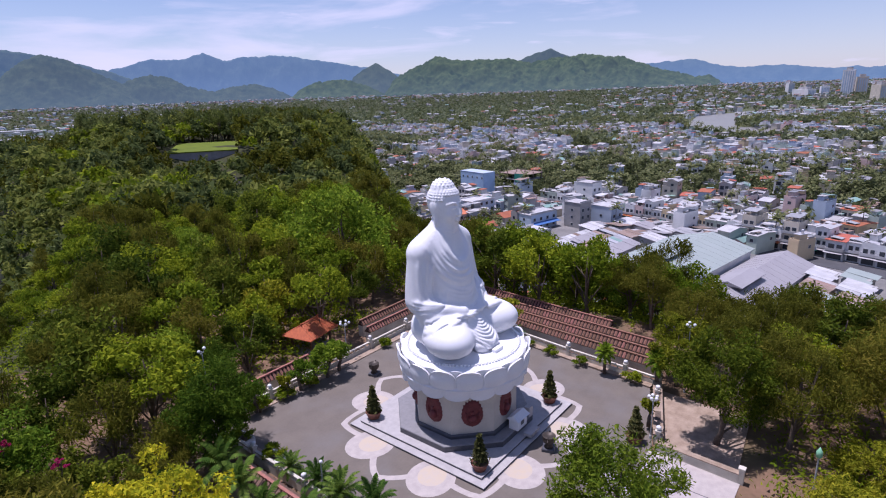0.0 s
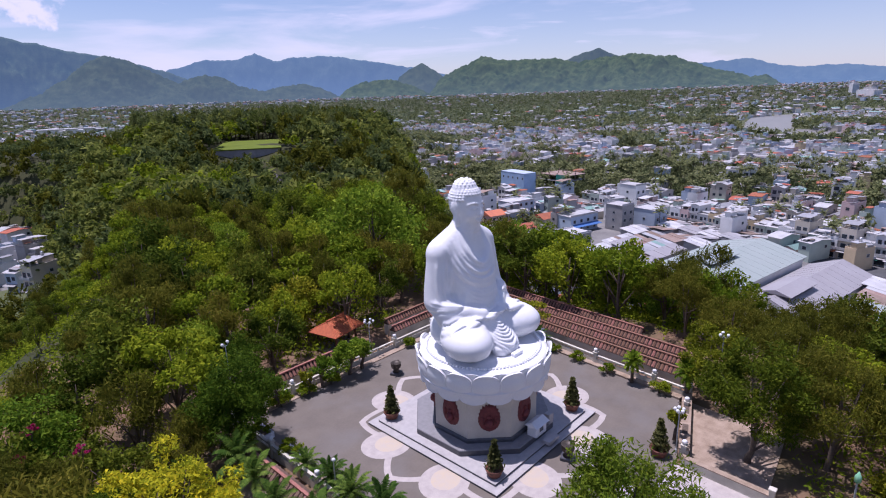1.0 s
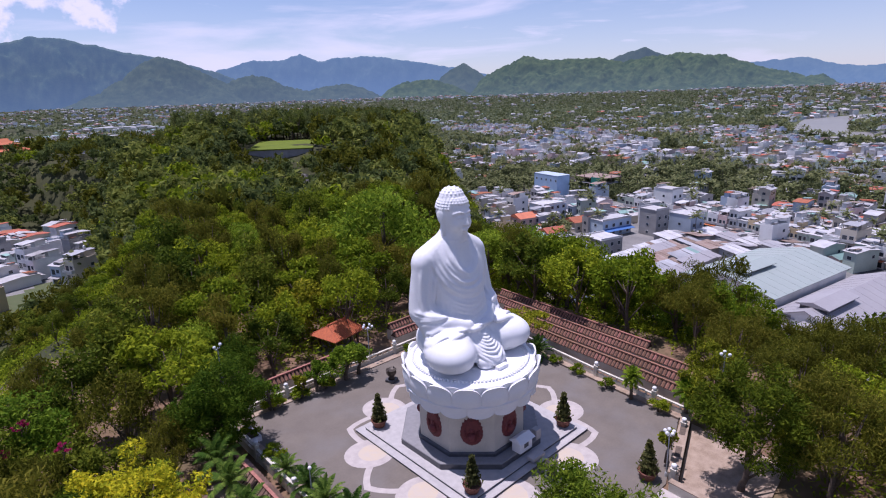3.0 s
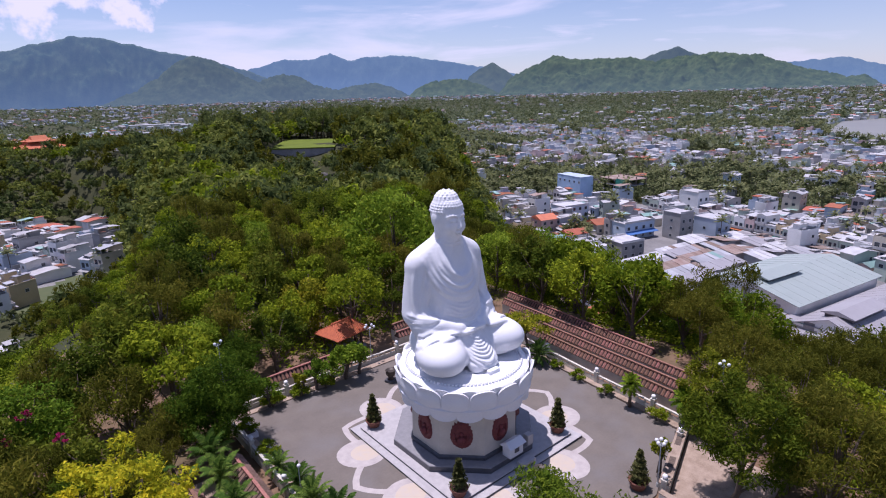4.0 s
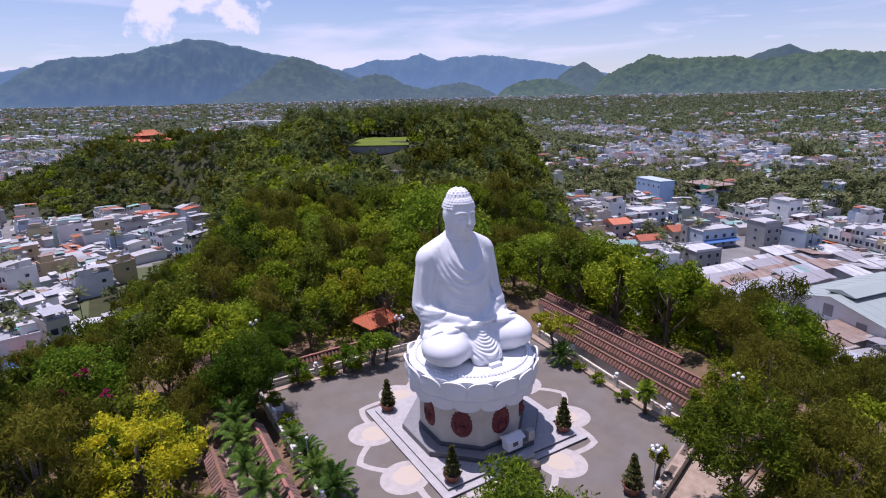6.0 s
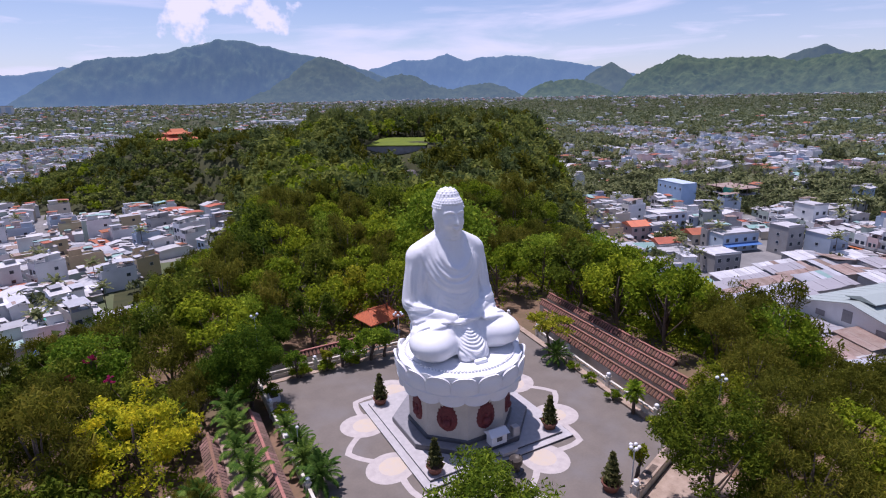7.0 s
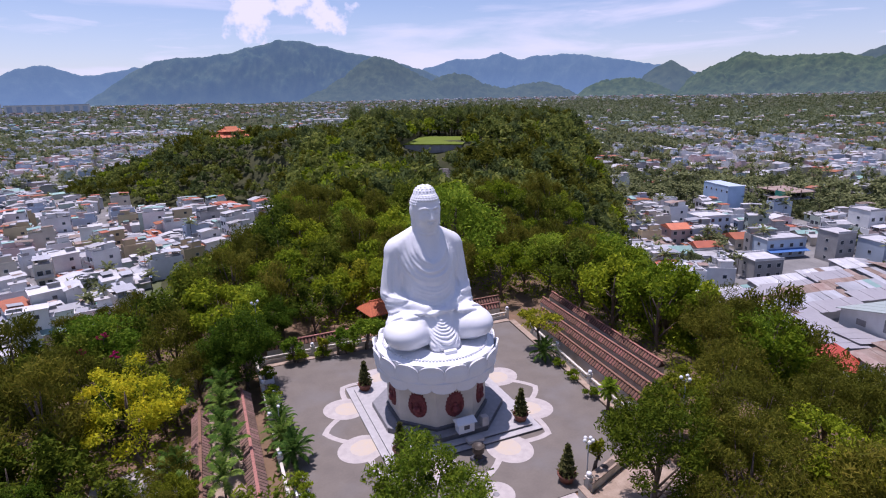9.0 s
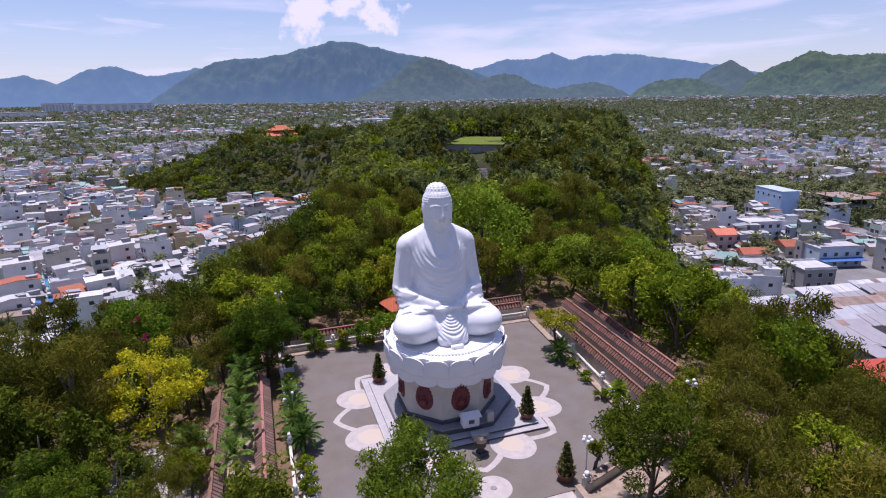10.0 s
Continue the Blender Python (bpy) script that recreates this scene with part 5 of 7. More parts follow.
for k, (x, y, z, s) in enumerate(((-5.75, 6.6, 0.44, 1.08), (-6.0, -6.0, 0.44, 1.05), (6.5, -5.7, 0.44, 1.08), (6.3, 6.4, 0.44, 1.0), (5.6, -14.6, 0.0, 1.12))):
    potted(x, y, z, s, 70 * k)


def urn(x, y):
    u = thing("incense_urn", "dark bronze incense urn on a stone foot", "urn", (x, y, 0.0), 20, "incense urns")
    part("foot", Geo().box(-0.55, -0.55, 0.0, 0.55, 0.55, 0.3, 0.06), DARKSTONE, u)
    part("stem", Geo().lathe([(0.42, 0.3), (0.3, 0.45), (0.28, 0.6), (0.42, 0.75)], 14), URNMETAL, u, "", True)
    part("bowl", Geo().lathe([(0.3, 0.72), (0.52, 0.85), (0.58, 1.1), (0.52, 1.3), (0.6, 1.4), (0.5, 1.4), (0.46, 1.32)], 16), URNMETAL, u, "", True)
    for s in (-1, 1):
        part("handle", Geo().tube([(s * 0.54, 0, 1.1), (s * 0.78, 0, 1.2), (s * 0.5, 0, 1.5), (s * 0.56, 0, 1.42)], [0.05, 0.06, 0.05, 0.05], 6), URNMETAL, u)


urn(0.2, -9.0)
urn(0.9, 13.3)
tagged(part("floor_drain", Geo().lathe([(0.28, 0.011), (0.25, 0.05), (0.1, 0.06)], 14, (-0.5, -13.6, 0)), CONCRETE), "small round stone cap in the inlaid disc", "drain")


def lamp(x, y, z, h, globes, label, mat_globe=GLOBE, arms=0.45):
    """A post with glass globes on short arms."""
    t = thing("lamp_post", label, "lamp", (x, y, z), 0, "terrace lamps")
    part("pole", Geo().lathe([(0.14, 0), (0.12, 0.3), (0.06, 0.4), (0.045, h)], 8), METALPOST, t)
    for k in range(globes):
        a = 2 * math.pi * k / globes + 0.5
        px, py = arms * math.cos(a), arms * math.sin(a)
        arm = part("arm", Geo().tube([(0, 0, h - 0.1), (px * 0.6, py * 0.6, h - 0.2), (px, py, h)], [0.03, 0.025, 0.025], 5), METALPOST, t)
        part("globe", Geo().ball(px, py, h + 0.14, 0.16, 12, 8), mat_globe, arm, "white glass globe", True)


lamp(2.1, 19.2, 0.0, 4.3, 5, "lamp post with five white globes behind the fence", arms=0.55)
lamp(-15.4, 18.9, 0.0, 7.9, 2, "tall lamp post with two white globes among trees", arms=0.4)
lamp(16.9, -15.6, -0.3, 7.6, 3, "tall lamp post with white globes among trees", arms=0.4)
lamp(6.9, -15.55, 0.0, 4.0, 5, "lamp post with a cluster of white globes by the potted evergreen", arms=0.35)
lamp(-15.3, 2.6, 0.1, 2.7, 1, "short lamp with one white globe among palms", arms=0.05)
green = thing("garden_lamp", "lamp post with a pale green lantern beside the path", "lamp", (7.0, -27.8, -3.0))
part("pole", Geo().tube([(0, 0, -1), (0, 0, 6.2)], [0.09, 0.06], 8), METALPOST, green)
part("lantern", Geo().lathe([(0.10, 6.2), (0.21, 6.3), (0.22, 6.7), (0.15, 6.85), (0.12, 6.9), (0.03, 7.1)], 8), GREENLAMP, green, "pale green lantern", True)


# ---- palms and shrubs along the fence ----
def frond_quads(length, arch, width, n, rng):
    """One arching frond along +x with leaflets on both sides."""
    out = []
    for i in range(n):
        s = (i + 0.5) / n
        x, z = length * s * (1 - 0.18 * s * s), arch * math.sin(2.3 * s) - 0.35 * arch * s ** 3
        w = width * math.sin(math.pi * (0.12 + 0.85 * s)) * rng.uniform(0.85, 1.1)
        for sd in (-1, 1):
            p = np.array([x, 0, z])
            t = np.array([x + 0.35 * w, sd * w, z - 0.28 * w])
            e = np.array([0.55 * length / n, 0, 0.02])
            out.append([p - e, p + e, t + e * 0.3, t - e * 0.3])
    return np.array(out)


def palm_meshes(seed, stem, fronds, length, material, n=12, r=0.14, rise=0.6, wide=0.22):
    rng2 = np.random.default_rng(seed)
    out = []
    for k in range(fronds):
        a, tilt = 2.399 * k + rng2.uniform(-0.2, 0.2), rise * (1 - 1.9 * k / fronds) + rng2.uniform(-0.1, 0.1)
        q = frond_quads(length * rng2.uniform(0.85, 1.1), 0.25 * length, wide * length, n, rng2)
        ct, st, ca, sa = math.cos(tilt), math.sin(tilt), math.cos(a), math.sin(a)
        x, y, z = q[..., 0] * ct - q[..., 2] * st, q[..., 1], q[..., 0] * st + q[..., 2] * ct
        out.append(np.stack([x * ca - y * sa, x * sa + y * ca, z + stem], -1))
    q = np.concatenate(out)
    return mesh_of("trunk", Geo().tube([(0, 0, -0.3), (0.04, 0.03, stem * 0.5), (0, 0, stem + 0.05)], [r * 1.3, r, r * 0.9], 8), BARK, True), quads_mesh("fronds", q.reshape(-1, 3), material), q


SAGO = palm_meshes(3, 1.0, 34, 2.1, PALM, 18, 0.2, 1.05, 0.12)
FAN = palm_meshes(4, 2.0, 44, 1.2, LEAF_BRIGHT, 10, 0.13, 1.2, 0.2)
ARECA = palm_meshes(5, 2.6, 18, 2.4, PALM, 16, 0.09, 1.15, 0.17)


def palm(meshes, x, y, s, turn, label):
    t = thing("palm", label, "palm", (x, y, 0.08), turn, "palms along the fence")
    t.scale = (s, s, s)
    part("trunk", meshes[0], None, t)
    part("fronds", meshes[1], None, t)


for x, y, s, turn in ((-15.2, 3.4, 1.0, 0), (-15.4, 0.4, 1.15, 50), (-14.8, -2.6, 1.2, 110), (16.2, 5.0, 1.1, 30), (-15.5, 6.5, 0.85, 200)):
    palm(SAGO, x, y, s, turn, "sago palm with stiff radiating fronds")
palm(FAN, 15.7, -7.5, 1.2, 10, "small palm with a dense bright green crown")
palm(FAN, 15.6, -13.2, 1.5, 60, "small palm with a dense bright green crown")
for x, y, s in ((-20.2, 6.0, 1.0), (-20.4, 2.6, 0.9), (-20.0, -1.5, 1.05), (-20.6, -5.5, 0.95), (-24.5, 8.8, 1.1), (-19.9, 9.0, 1.1), (-24.0, -3.0, 1.0)):
    palm(ARECA, x, y, s, 40 * x, "slender palm between the tiled rows")
for key, x, y, s in (("shrub", -4.2, 17.2, 1.35), ("shrub", -2.6, 17.3, 1.6), ("shrub", -0.8, 17.4, 1.45), ("shrub", -6.2, 17.3, 1.25), ("shrub", -11.6, 17.5, 1.2), ("low_shrub", -8.2, 17.3, 1.0), ("low_shrub", -11.2, 17.2, 1.2),
                     ("low_shrub", 6.8, 17.4, 0.9), ("low_shrub", 16.9, 2.8, 0.75), ("low_shrub", 16.45, -0.6, 0.85), ("low_shrub", 15.9, -4.6, 0.85), ("low_shrub", 15.5, -10.6, 1.0), ("low_shrub", -5.2, 17.0, 1.0)):
    plant(key, x, y, x * 3, s, "shrub", 0.05)
kind("umbrella", "young tree with a flat umbrella crown by the fence", "", 41, 5.2, 2.6, 1700, 0.2, LEAF_YELLOW, clumps=16, base=0.62, spread=0.4)
plant("umbrella", 17.2, 7.4, 0.5, 1.0, "tree", 0.05)
kind("yellow_cone", "narrow yellow-green shrub by the fence", "", 42, 2.8, 0.55, 700, 0.13, LEAF_YELLOW, clumps=14, base=0.1, spread=0.45)
plant("yellow_cone", -8.0, 17.5, 0.2, 1.1, "shrub", 0.05)
plant("yellow_cone", 8.2, -14.9, 1.2, 1.1, "shrub", 0.9)


# white planters along the fence, and the pale yard under the blossom tree
for k, (x, y) in enumerate(((-14.9, -6.6), (-14.9, -9.4), (-15.1, 9.4), (-15.1, 14.2))):
    t = thing("planter", "white rendered planter box with low plants", "planter", (x, y, 0), 0, "white planters")
    part("box", Geo().box(-0.55, -1.1, 0, -0.4, 1.1, 0.55).box(0.4, -1.1, 0, 0.55, 1.1, 0.55).box(-0.4, -1.1, 0, 0.4, -0.95, 0.55).box(-0.4, 0.95, 0, 0.4, 1.1, 0.55), WHITE, t)
    part("soil", Geo().box(-0.4, -0.95, 0, 0.4, 0.95, 0.42), BARK, t)
    part("plant", KINDS["low_shrub"][1], None, t).location = (0, 0, 0.3)
tagged(part("pavement", Geo().prism([(-31, -14), (-23.5, -14), (-23.5, 3.5), (-31, 1.0)], -0.8, 0.05), INLAY), "pale concrete yard under the blossom tree", "yard", kind="structure")
tagged(part("pavement", Geo().prism([(-21.6, -15), (-19.0, -15), (-19.0, 10), (-21.6, 10)], -0.8, 0.04), SAND), "bare sandy path between the tiled rows", "path", kind="structure")


# ---- the town on the plain ----
WALLS = [mat("white_wall", (0.78, 0.78, 0.77), (0.68, 0.68, 0.67), rough=0.8, scale=0.25, each=0.10, island=0.08, stain=(0.42, 0.40, 0.38)),
         mat("cream_wall", (0.62, 0.56, 0.46), (0.50, 0.45, 0.37), rough=0.8, scale=0.25, each=0.12, island=0.08, stain=(0.36, 0.33, 0.29)),
         mat("pale_blue_wall", (0.48, 0.56, 0.66), (0.41, 0.49, 0.58), rough=0.8, scale=0.25, each=0.12, island=0.1, stain=(0.26, 0.32, 0.38)),
         mat("grey_wall", (0.40, 0.39, 0.38), (0.30, 0.29, 0.28), rough=0.85, scale=0.25, each=0.15, island=0.1, stain=(0.20, 0.19, 0.18)),
         mat("pink_wall", (0.60, 0.45, 0.42), (0.52, 0.39, 0.36), rough=0.8, scale=0.25, each=0.12, island=0.1, stain=(0.36, 0.28, 0.25)),
         mat("green_wall", (0.48, 0.55, 0.48), (0.40, 0.47, 0.41), rough=0.8, scale=0.25, each=0.12, island=0.1, stain=(0.22, 0.30, 0.25)),
         mat("ochre_wall", (0.60, 0.48, 0.30), (0.52, 0.41, 0.26), rough=0.8, scale=0.25, each=0.12, island=0.1, stain=(0.36, 0.26, 0.15))]
ROOFS = [mat("pale_tin_roof", (0.58, 0.57, 0.57), (0.42, 0.41, 0.41), rough=0.45, scale=0.3, each=0.15, island=0.15, stain=(0.30, 0.25, 0.22), metal=0.1),
         mat("concrete_roof", (0.44, 0.43, 0.43), (0.30, 0.29, 0.29), rough=0.85, scale=0.3, each=0.15, island=0.15, stain=(0.18, 0.17, 0.17)),
         mat("red_tile_roof", (0.42, 0.13, 0.07), (0.30, 0.10, 0.06), rough=0.75, scale=0.5, each=0.2, island=0.2),
         mat("green_tin_roof", (0.24, 0.38, 0.34), (0.18, 0.30, 0.27), rough=0.5, scale=0.3, each=0.15, island=0.15, stain=(0.22, 0.22, 0.20)),
         mat("rusty_tin_roof", (0.20, 0.125, 0.095), (0.32, 0.26, 0.22), rough=0.75, scale=0.4, each=0.2, island=0.2),
         mat("grey_tin_roof", (0.40, 0.40, 0.42), (0.30, 0.30, 0.31), rough=0.5, scale=0.3, each=0.2, island=0.2, stain=(0.24, 0.19, 0.16), metal=0.1),
         mat("orange_tile_roof", (0.52, 0.20, 0.09), (0.40, 0.15, 0.08), rough=0.75, scale=0.5, each=0.2, island=0.2)]
AWNING = [mat("blue_awning", (0.07, 0.17, 0.42), rough=0.6, scale=1), mat("green_awning", (0.05, 0.30, 0.24), rough=0.6, scale=1), mat("orange_awning", (0.55, 0.17, 0.06), rough=0.6, scale=1)]
STEEL = mat("steel_tank", (0.6, 0.6, 0.6), rough=0.3, scale=1, metal=0.7)


def house_plan(seed):
    """Boxes and roofs of one narrow town house, front towards -y: lists of pieces by part."""
    r = random.Random(seed)
    w, d = r.uniform(3.9, 6.2), r.uniform(8, 12.5)
    n = r.choice((1, 1, 1, 1, 1, 2, 2, 2, 2, 3))
    h = 3.4 * n + 0.3
    wall, roof, wins, ledge, extra, porch, prop = Geo(), Geo(), [], [], [], [], []
    x0, x1, y0, y1 = -w / 2, w / 2, -d / 2, d / 2
    flat = n > 1 and r.random() < 0.45
    wall.box(x0, y0, -0.5, x1, y1, h)
    if flat:
        p = 0.8
        for a in ((x0, y0, x1, y0 + 0.15), (x0, y1 - 0.15, x1, y1), (x0, y0 + 0.15, x0 + 0.15, y1 - 0.15), (x1 - 0.15, y0 + 0.15, x1, y1 - 0.15)):
            wall.box(a[0], a[1], h, a[2], a[3], h + p)
        roof.box(x0 + 0.15, y0 + 0.15, h - 0.02, x1 - 0.15, y1 - 0.15, h + 0.06)
        bx = r.uniform(x0 + 0.3, 0)
        by = r.uniform(0, y1 - 4.5)
        wall.box(bx, by, h, bx + w * 0.48, by + 4, h + 2.6)
        porch.append(Geo().box(bx - 0.3, by - 0.5, h + 2.6, bx + w * 0.48 + 0.3, by + 4.3, h + 2.78))
        if r.random() < 0.5:
            wall.box(x0 + 0.2, y0 + 0.3, h, x0 + 0.45, y0 + 0.55, h + 2.4).box(x1 - 0.45, y0 + 0.3, h, x1 - 0.2, y0 + 0.55, h + 2.4)
            porch.append(Geo().add([(x0, y0, h + 2.4), (x1, y0, h + 2.4), (x1, by, h + 2.9), (x0, by, h + 2.9), (x0, y0, h + 2.46), (x1, y0, h + 2.46), (x1, by, h + 2.96), (x0, by, h + 2.96)],
                     [(3, 2, 1, 0), (4, 5, 6, 7), (0, 1, 5, 4), (1, 2, 6, 5), (2, 3, 7, 6), (3, 0, 4, 7)]))
        extra.append(Geo().lathe([(0.5, h + 2.9), (0.5, h + 4.1), (0.2, h + 4.3)], 10, (bx + 0.9, by + 1.5, 0)))
    else:
        o, rise = 0.5, r.uniform(0.5, 1.3)
        ridge_x = r.random() < 0.5
        zt = h + rise
        a, b, c, e = x0 - o, x1 + o, y0 - o, y1 + o
        if ridge_x:
            vs = [(a, c, h), (b, c, h), (b, e, h), (a, e, h), (a, 0, zt), (b, 0, zt)]
            tops, gables = [(0, 1, 5, 4), (2, 3, 4, 5)], [(1, 2, 5), (3, 0, 4)]
            wall.add([(x0, y0, h), (x0, y1, h), (x0, 0, zt - 0.15), (x1, y0, h), (x1, y1, h), (x1, 0, zt - 0.15)], [(0, 2, 1), (3, 4, 5)])
        else:
            vs = [(a, c, h), (b, c, h), (b, e, h), (a, e, h), (0, c, zt), (0, e, zt)]
            tops, gables = [(1, 2, 5, 4), (3, 0, 4, 5)], []
            wall.add([(x0, y0, h), (x1, y0, h), (0, y0, zt - 0.15), (x0, y1, h), (x1, y1, h), (0, y1, zt - 0.15)], [(0, 1, 2), (3, 5, 4)])
        n6 = len(vs)
        rim = [(0, 1), (1, 5), (5, 2), (2, 3), (3, 4), (4, 0)] if ridge_x else [(1, 2), (2, 5), (5, 3), (3, 0), (0, 4), (4, 1)]
        roof.add([(x, y, z + 0.05) for x, y, z in vs] + [(x, y, z - 0.1) for x, y, z in vs],
                 tops + [tuple(reversed([k + n6 for k in q])) for q in tops] + [(q, p, p + n6, q + n6) for p, q in rim])
        if r.random() < 0.5:
            porch.append(Geo().box(x0 + 0.2, y1, 2.6, x1 - 0.2, y1 + 2.0, 2.72))
    for _ in range(r.choice((1, 2, 2, 3))):          # patched tin over yards and terraces
        px, py, pz = r.uniform(x0, 0), r.choice((y0 + 0.5, y1 - 3.2)), h + r.uniform(0.7, 1.9)
        pw, pd = r.uniform(1.8, w * 0.7), r.uniform(2.0, 3.4)
        prop.append(Geo().box(px, py, h - 0.2, px + 0.15, py + pd, pz - 0.1))
        porch.append(Geo().add([(px - 0.2, py, pz), (px + pw, py, pz - 0.35), (px + pw, py + pd, pz - 0.35), (px - 0.2, py + pd, pz), (px - 0.2, py, pz - 0.07), (px + pw, py, pz - 0.42), (px + pw, py + pd, pz - 0.42), (px - 0.2, py + pd, pz - 0.07)],
                               [(0, 1, 2, 3), (7, 6, 5, 4), (0, 4, 5, 1), (1, 5, 6, 2), (2, 6, 7, 3), (3, 7, 4, 0)]))
        prop.append(Geo().box(px + pw - 0.25, py + 0.1, h - 0.2, px + pw - 0.1, py + 0.25, pz - 0.38))
        prop.append(Geo().box(px + pw - 0.25, py + pd - 0.3, h - 0.2, px + pw - 0.1, py + pd - 0.15, pz - 0.38))
    for k in range(n):
        z = 3.4 * k
        if k == 0:
            wins.append((x0 + 0.5, y0, 0.2, x1 - 0.5, 2.7))
            extra.append(None)
            ledge.append(Geo().add([(x0 - 0.1, y0 - 1.8, 2.75), (x1 + 0.1, y0 - 1.8, 2.75), (x1 + 0.1, y0, 3.15), (x0 - 0.1, y0, 3.15), (x0 - 0.1, y0 - 1.8, 2.68), (x1 + 0.1, y0 - 1.8, 2.68), (x1 + 0.1, y0, 3.07), (x0 - 0.1, y0, 3.07)],
                                   [(0, 1, 2, 3), (7, 6, 5, 4), (0, 4, 5, 1), (1, 5, 6, 2), (3, 7, 4, 0)]))
        else:
            wins.append((x0 + 0.6, y0, z + 0.25, -0.15, z + 2.4))
            wins.append((0.35, y0, z + 0.9, x1 - 0.6, z + 2.4))
            ledge.append(Geo().box(x0, y0 - 1.1, z - 0.05, x1, y0, z + 0.1).box(x0, y0 - 1.1, z + 0.1, x1, y0 - 1.0, z + 0.95).box(x0, y0 - 1.0, z + 0.1, x0 + 0.1, y0, z + 0.95).box(x1 - 0.1, y0 - 1.0, z + 0.1, x1, y0, z + 0.95))
        if r.random() < 0.75:
            wins.append((-0.8, y1, z + 0.9, 0.8, z + 2.3))
        if k > 0 and r.random() < 0.8:
            wins.append((y0 + 2.0, "l", z + 0.9, y0 + 3.4, z + 2.2))
            wins.append((y1 - 4.0, "r", z + 0.9, y1 - 2.6, z + 2.2))
    return dict(porch=porch, prop=prop, w=w, d=d, x0=x0, x1=x1, y0=y0, y1=y1, wall=wall, roof=roof, wins=wins, ledge=ledge, tanks=[e for e in extra if e], flat=flat, n=n, seed=seed)


def window_geo(p, win, inset, depth):
    a, y, z0, b, z1 = win
    g = Geo()
    if y == "l":
        return g.box(p["x0"] - depth, a + inset, z0 + inset, p["x0"] + 0.02, b - inset, z1 - inset)
    if y == "r":
        return g.box(p["x1"] - 0.02, a + inset, z0 + inset, p["x1"] + depth, b - inset, z1 - inset)
    s = -1 if y < 0 else 1
    return g.box(a + inset, min(y, y + s * depth), z0 + inset, b - inset, max(y, y + s * depth), z1 - inset)


PLANS = [house_plan(s) for s in range(40)]
ROOFPICK = [random.Random(s + 90).choice([1, 1, 5, 0] if p["flat"] else [0, 0, 0, 0, 0, 0, 0, 5, 5, 5, 5, 2, 4, 4, 3, 1]) for s, p in enumerate(PLANS)]
WALLPICK = [random.Random(s + 50).choice([0, 0, 0, 0, 0, 0, 0, 0, 1, 1, 2, 2, 3, 3, 4, 5, 6]) for s in range(40)]
WALLNAME = ["white", "cream", "pale blue", "grey", "pink", "pale green", "ochre"]
ROOFNAME = ["pale tin roof", "flat concrete roof", "red tiled roof", "green tin roof", "rusty tin roof", "grey tin roof", "orange tiled roof"]
FRAME = mat("window_frame", (0.55, 0.55, 0.55), rough=0.5, scale=2)
protos = {}


def house(i, x, y, z, turn, s=1.0):
    """One town house as a thing of its own."""
    p = PLANS[i]
    m = Matrix.LocRotScale((x, y, z), Euler((0, 0, turn)), (s, s, s))
    if i in protos:
        return copy_thing(protos[i], Matrix.LocRotScale((x, y, z), Euler((0, 0, turn)), None))
    t = tagged(new("house"), f"{WALLNAME[WALLPICK[i]]} {'one two three four'.split()[p['n'] - 1]}-storey town house with a {ROOFNAME[ROOFPICK[i]]}", "house", "houses in the town")
    t.matrix_basis = Matrix.LocRotScale((x, y, z), Euler((0, 0, turn)), None)
    part("wall", p["wall"], WALLS[WALLPICK[i]], t)
    part("roof", p["roof"], ROOFS[ROOFPICK[i]], t)
    for g in p["porch"]:
        part("canopy", g, ROOFS[(0, 5, 4, 0, 1, 5, 5)[(i + len(t.children)) % 7]], t)
    for k, g in enumerate(p["prop"]):
        part("post" if k % 3 else "lean_to_wall", g, WALLS[3], t)
    for w in p["wins"]:
        f = part("window", window_geo(p, w, 0.0, 0.05), FRAME, t)
        part("pane", window_geo(p, w, 0.12, 0.065), GLASS, f)
    for k, g in enumerate(p["ledge"]):
        part("awning" if k == 0 else "balcony", g, AWNING[i % 3] if k == 0 and i % 2 else ROOFS[1 if k == 0 else 0], t)
    for g in p["tanks"]:
        part("water_tank", g, STEEL, t, "", True)
    protos[i] = t
    return t


RIVER = [(735, 95), (785, 155), (850, 185), (1110, 240), (1300, 195), (1700, 10)]


def river_gap(x, y):
    best = 1e9
    for (ax, ay), (bx, by) in zip(RIVER, RIVER[1:]):
        s = max(0, min(1, ((x - ax) * (bx - ax) + (y - ay) * (by - ay)) / ((bx - ax) ** 2 + (by - ay) ** 2)))
        best = min(best, math.hypot(x - ax - s * (bx - ax), y - ay - s * (by - ay)))
    return best


ROW_A, ROW_B = (190.0, -62.0), (240.0, 118.0)        # the row of shop houses along the street


def row_gap(x, y):
    dx, dy = ROW_B[0] - ROW_A[0], ROW_B[1] - ROW_A[1]
    n = math.hypot(dx, dy)
    s = ((x - ROW_A[0]) * dx + (y - ROW_A[1]) * dy) / n
    return (dy * (x - ROW_A[0]) - dx * (y - ROW_A[1])) / n if -8 < s < n + 8 else 99


LANDMARKS = [(146, 20, 44, 58), (176, 78, 32, 24), (203, 77, 14, 12), (232, 92, 7, 9), (150, 101, 20, 9), (187, 122, 10, 16), (165, 128, 8, 8), (230, 161, 13, 17), (275, 158, 16, 14)]    # kept free for the market hall, the blue block and the building site
lots = []
rr = random.Random(8)


def in_view(x, y, pad=0):
    dx, dy = x - EYE0[0], y - EYE0[1]
    return -30 - pad < math.degrees(math.atan2(dx, dy)) < 98 + pad


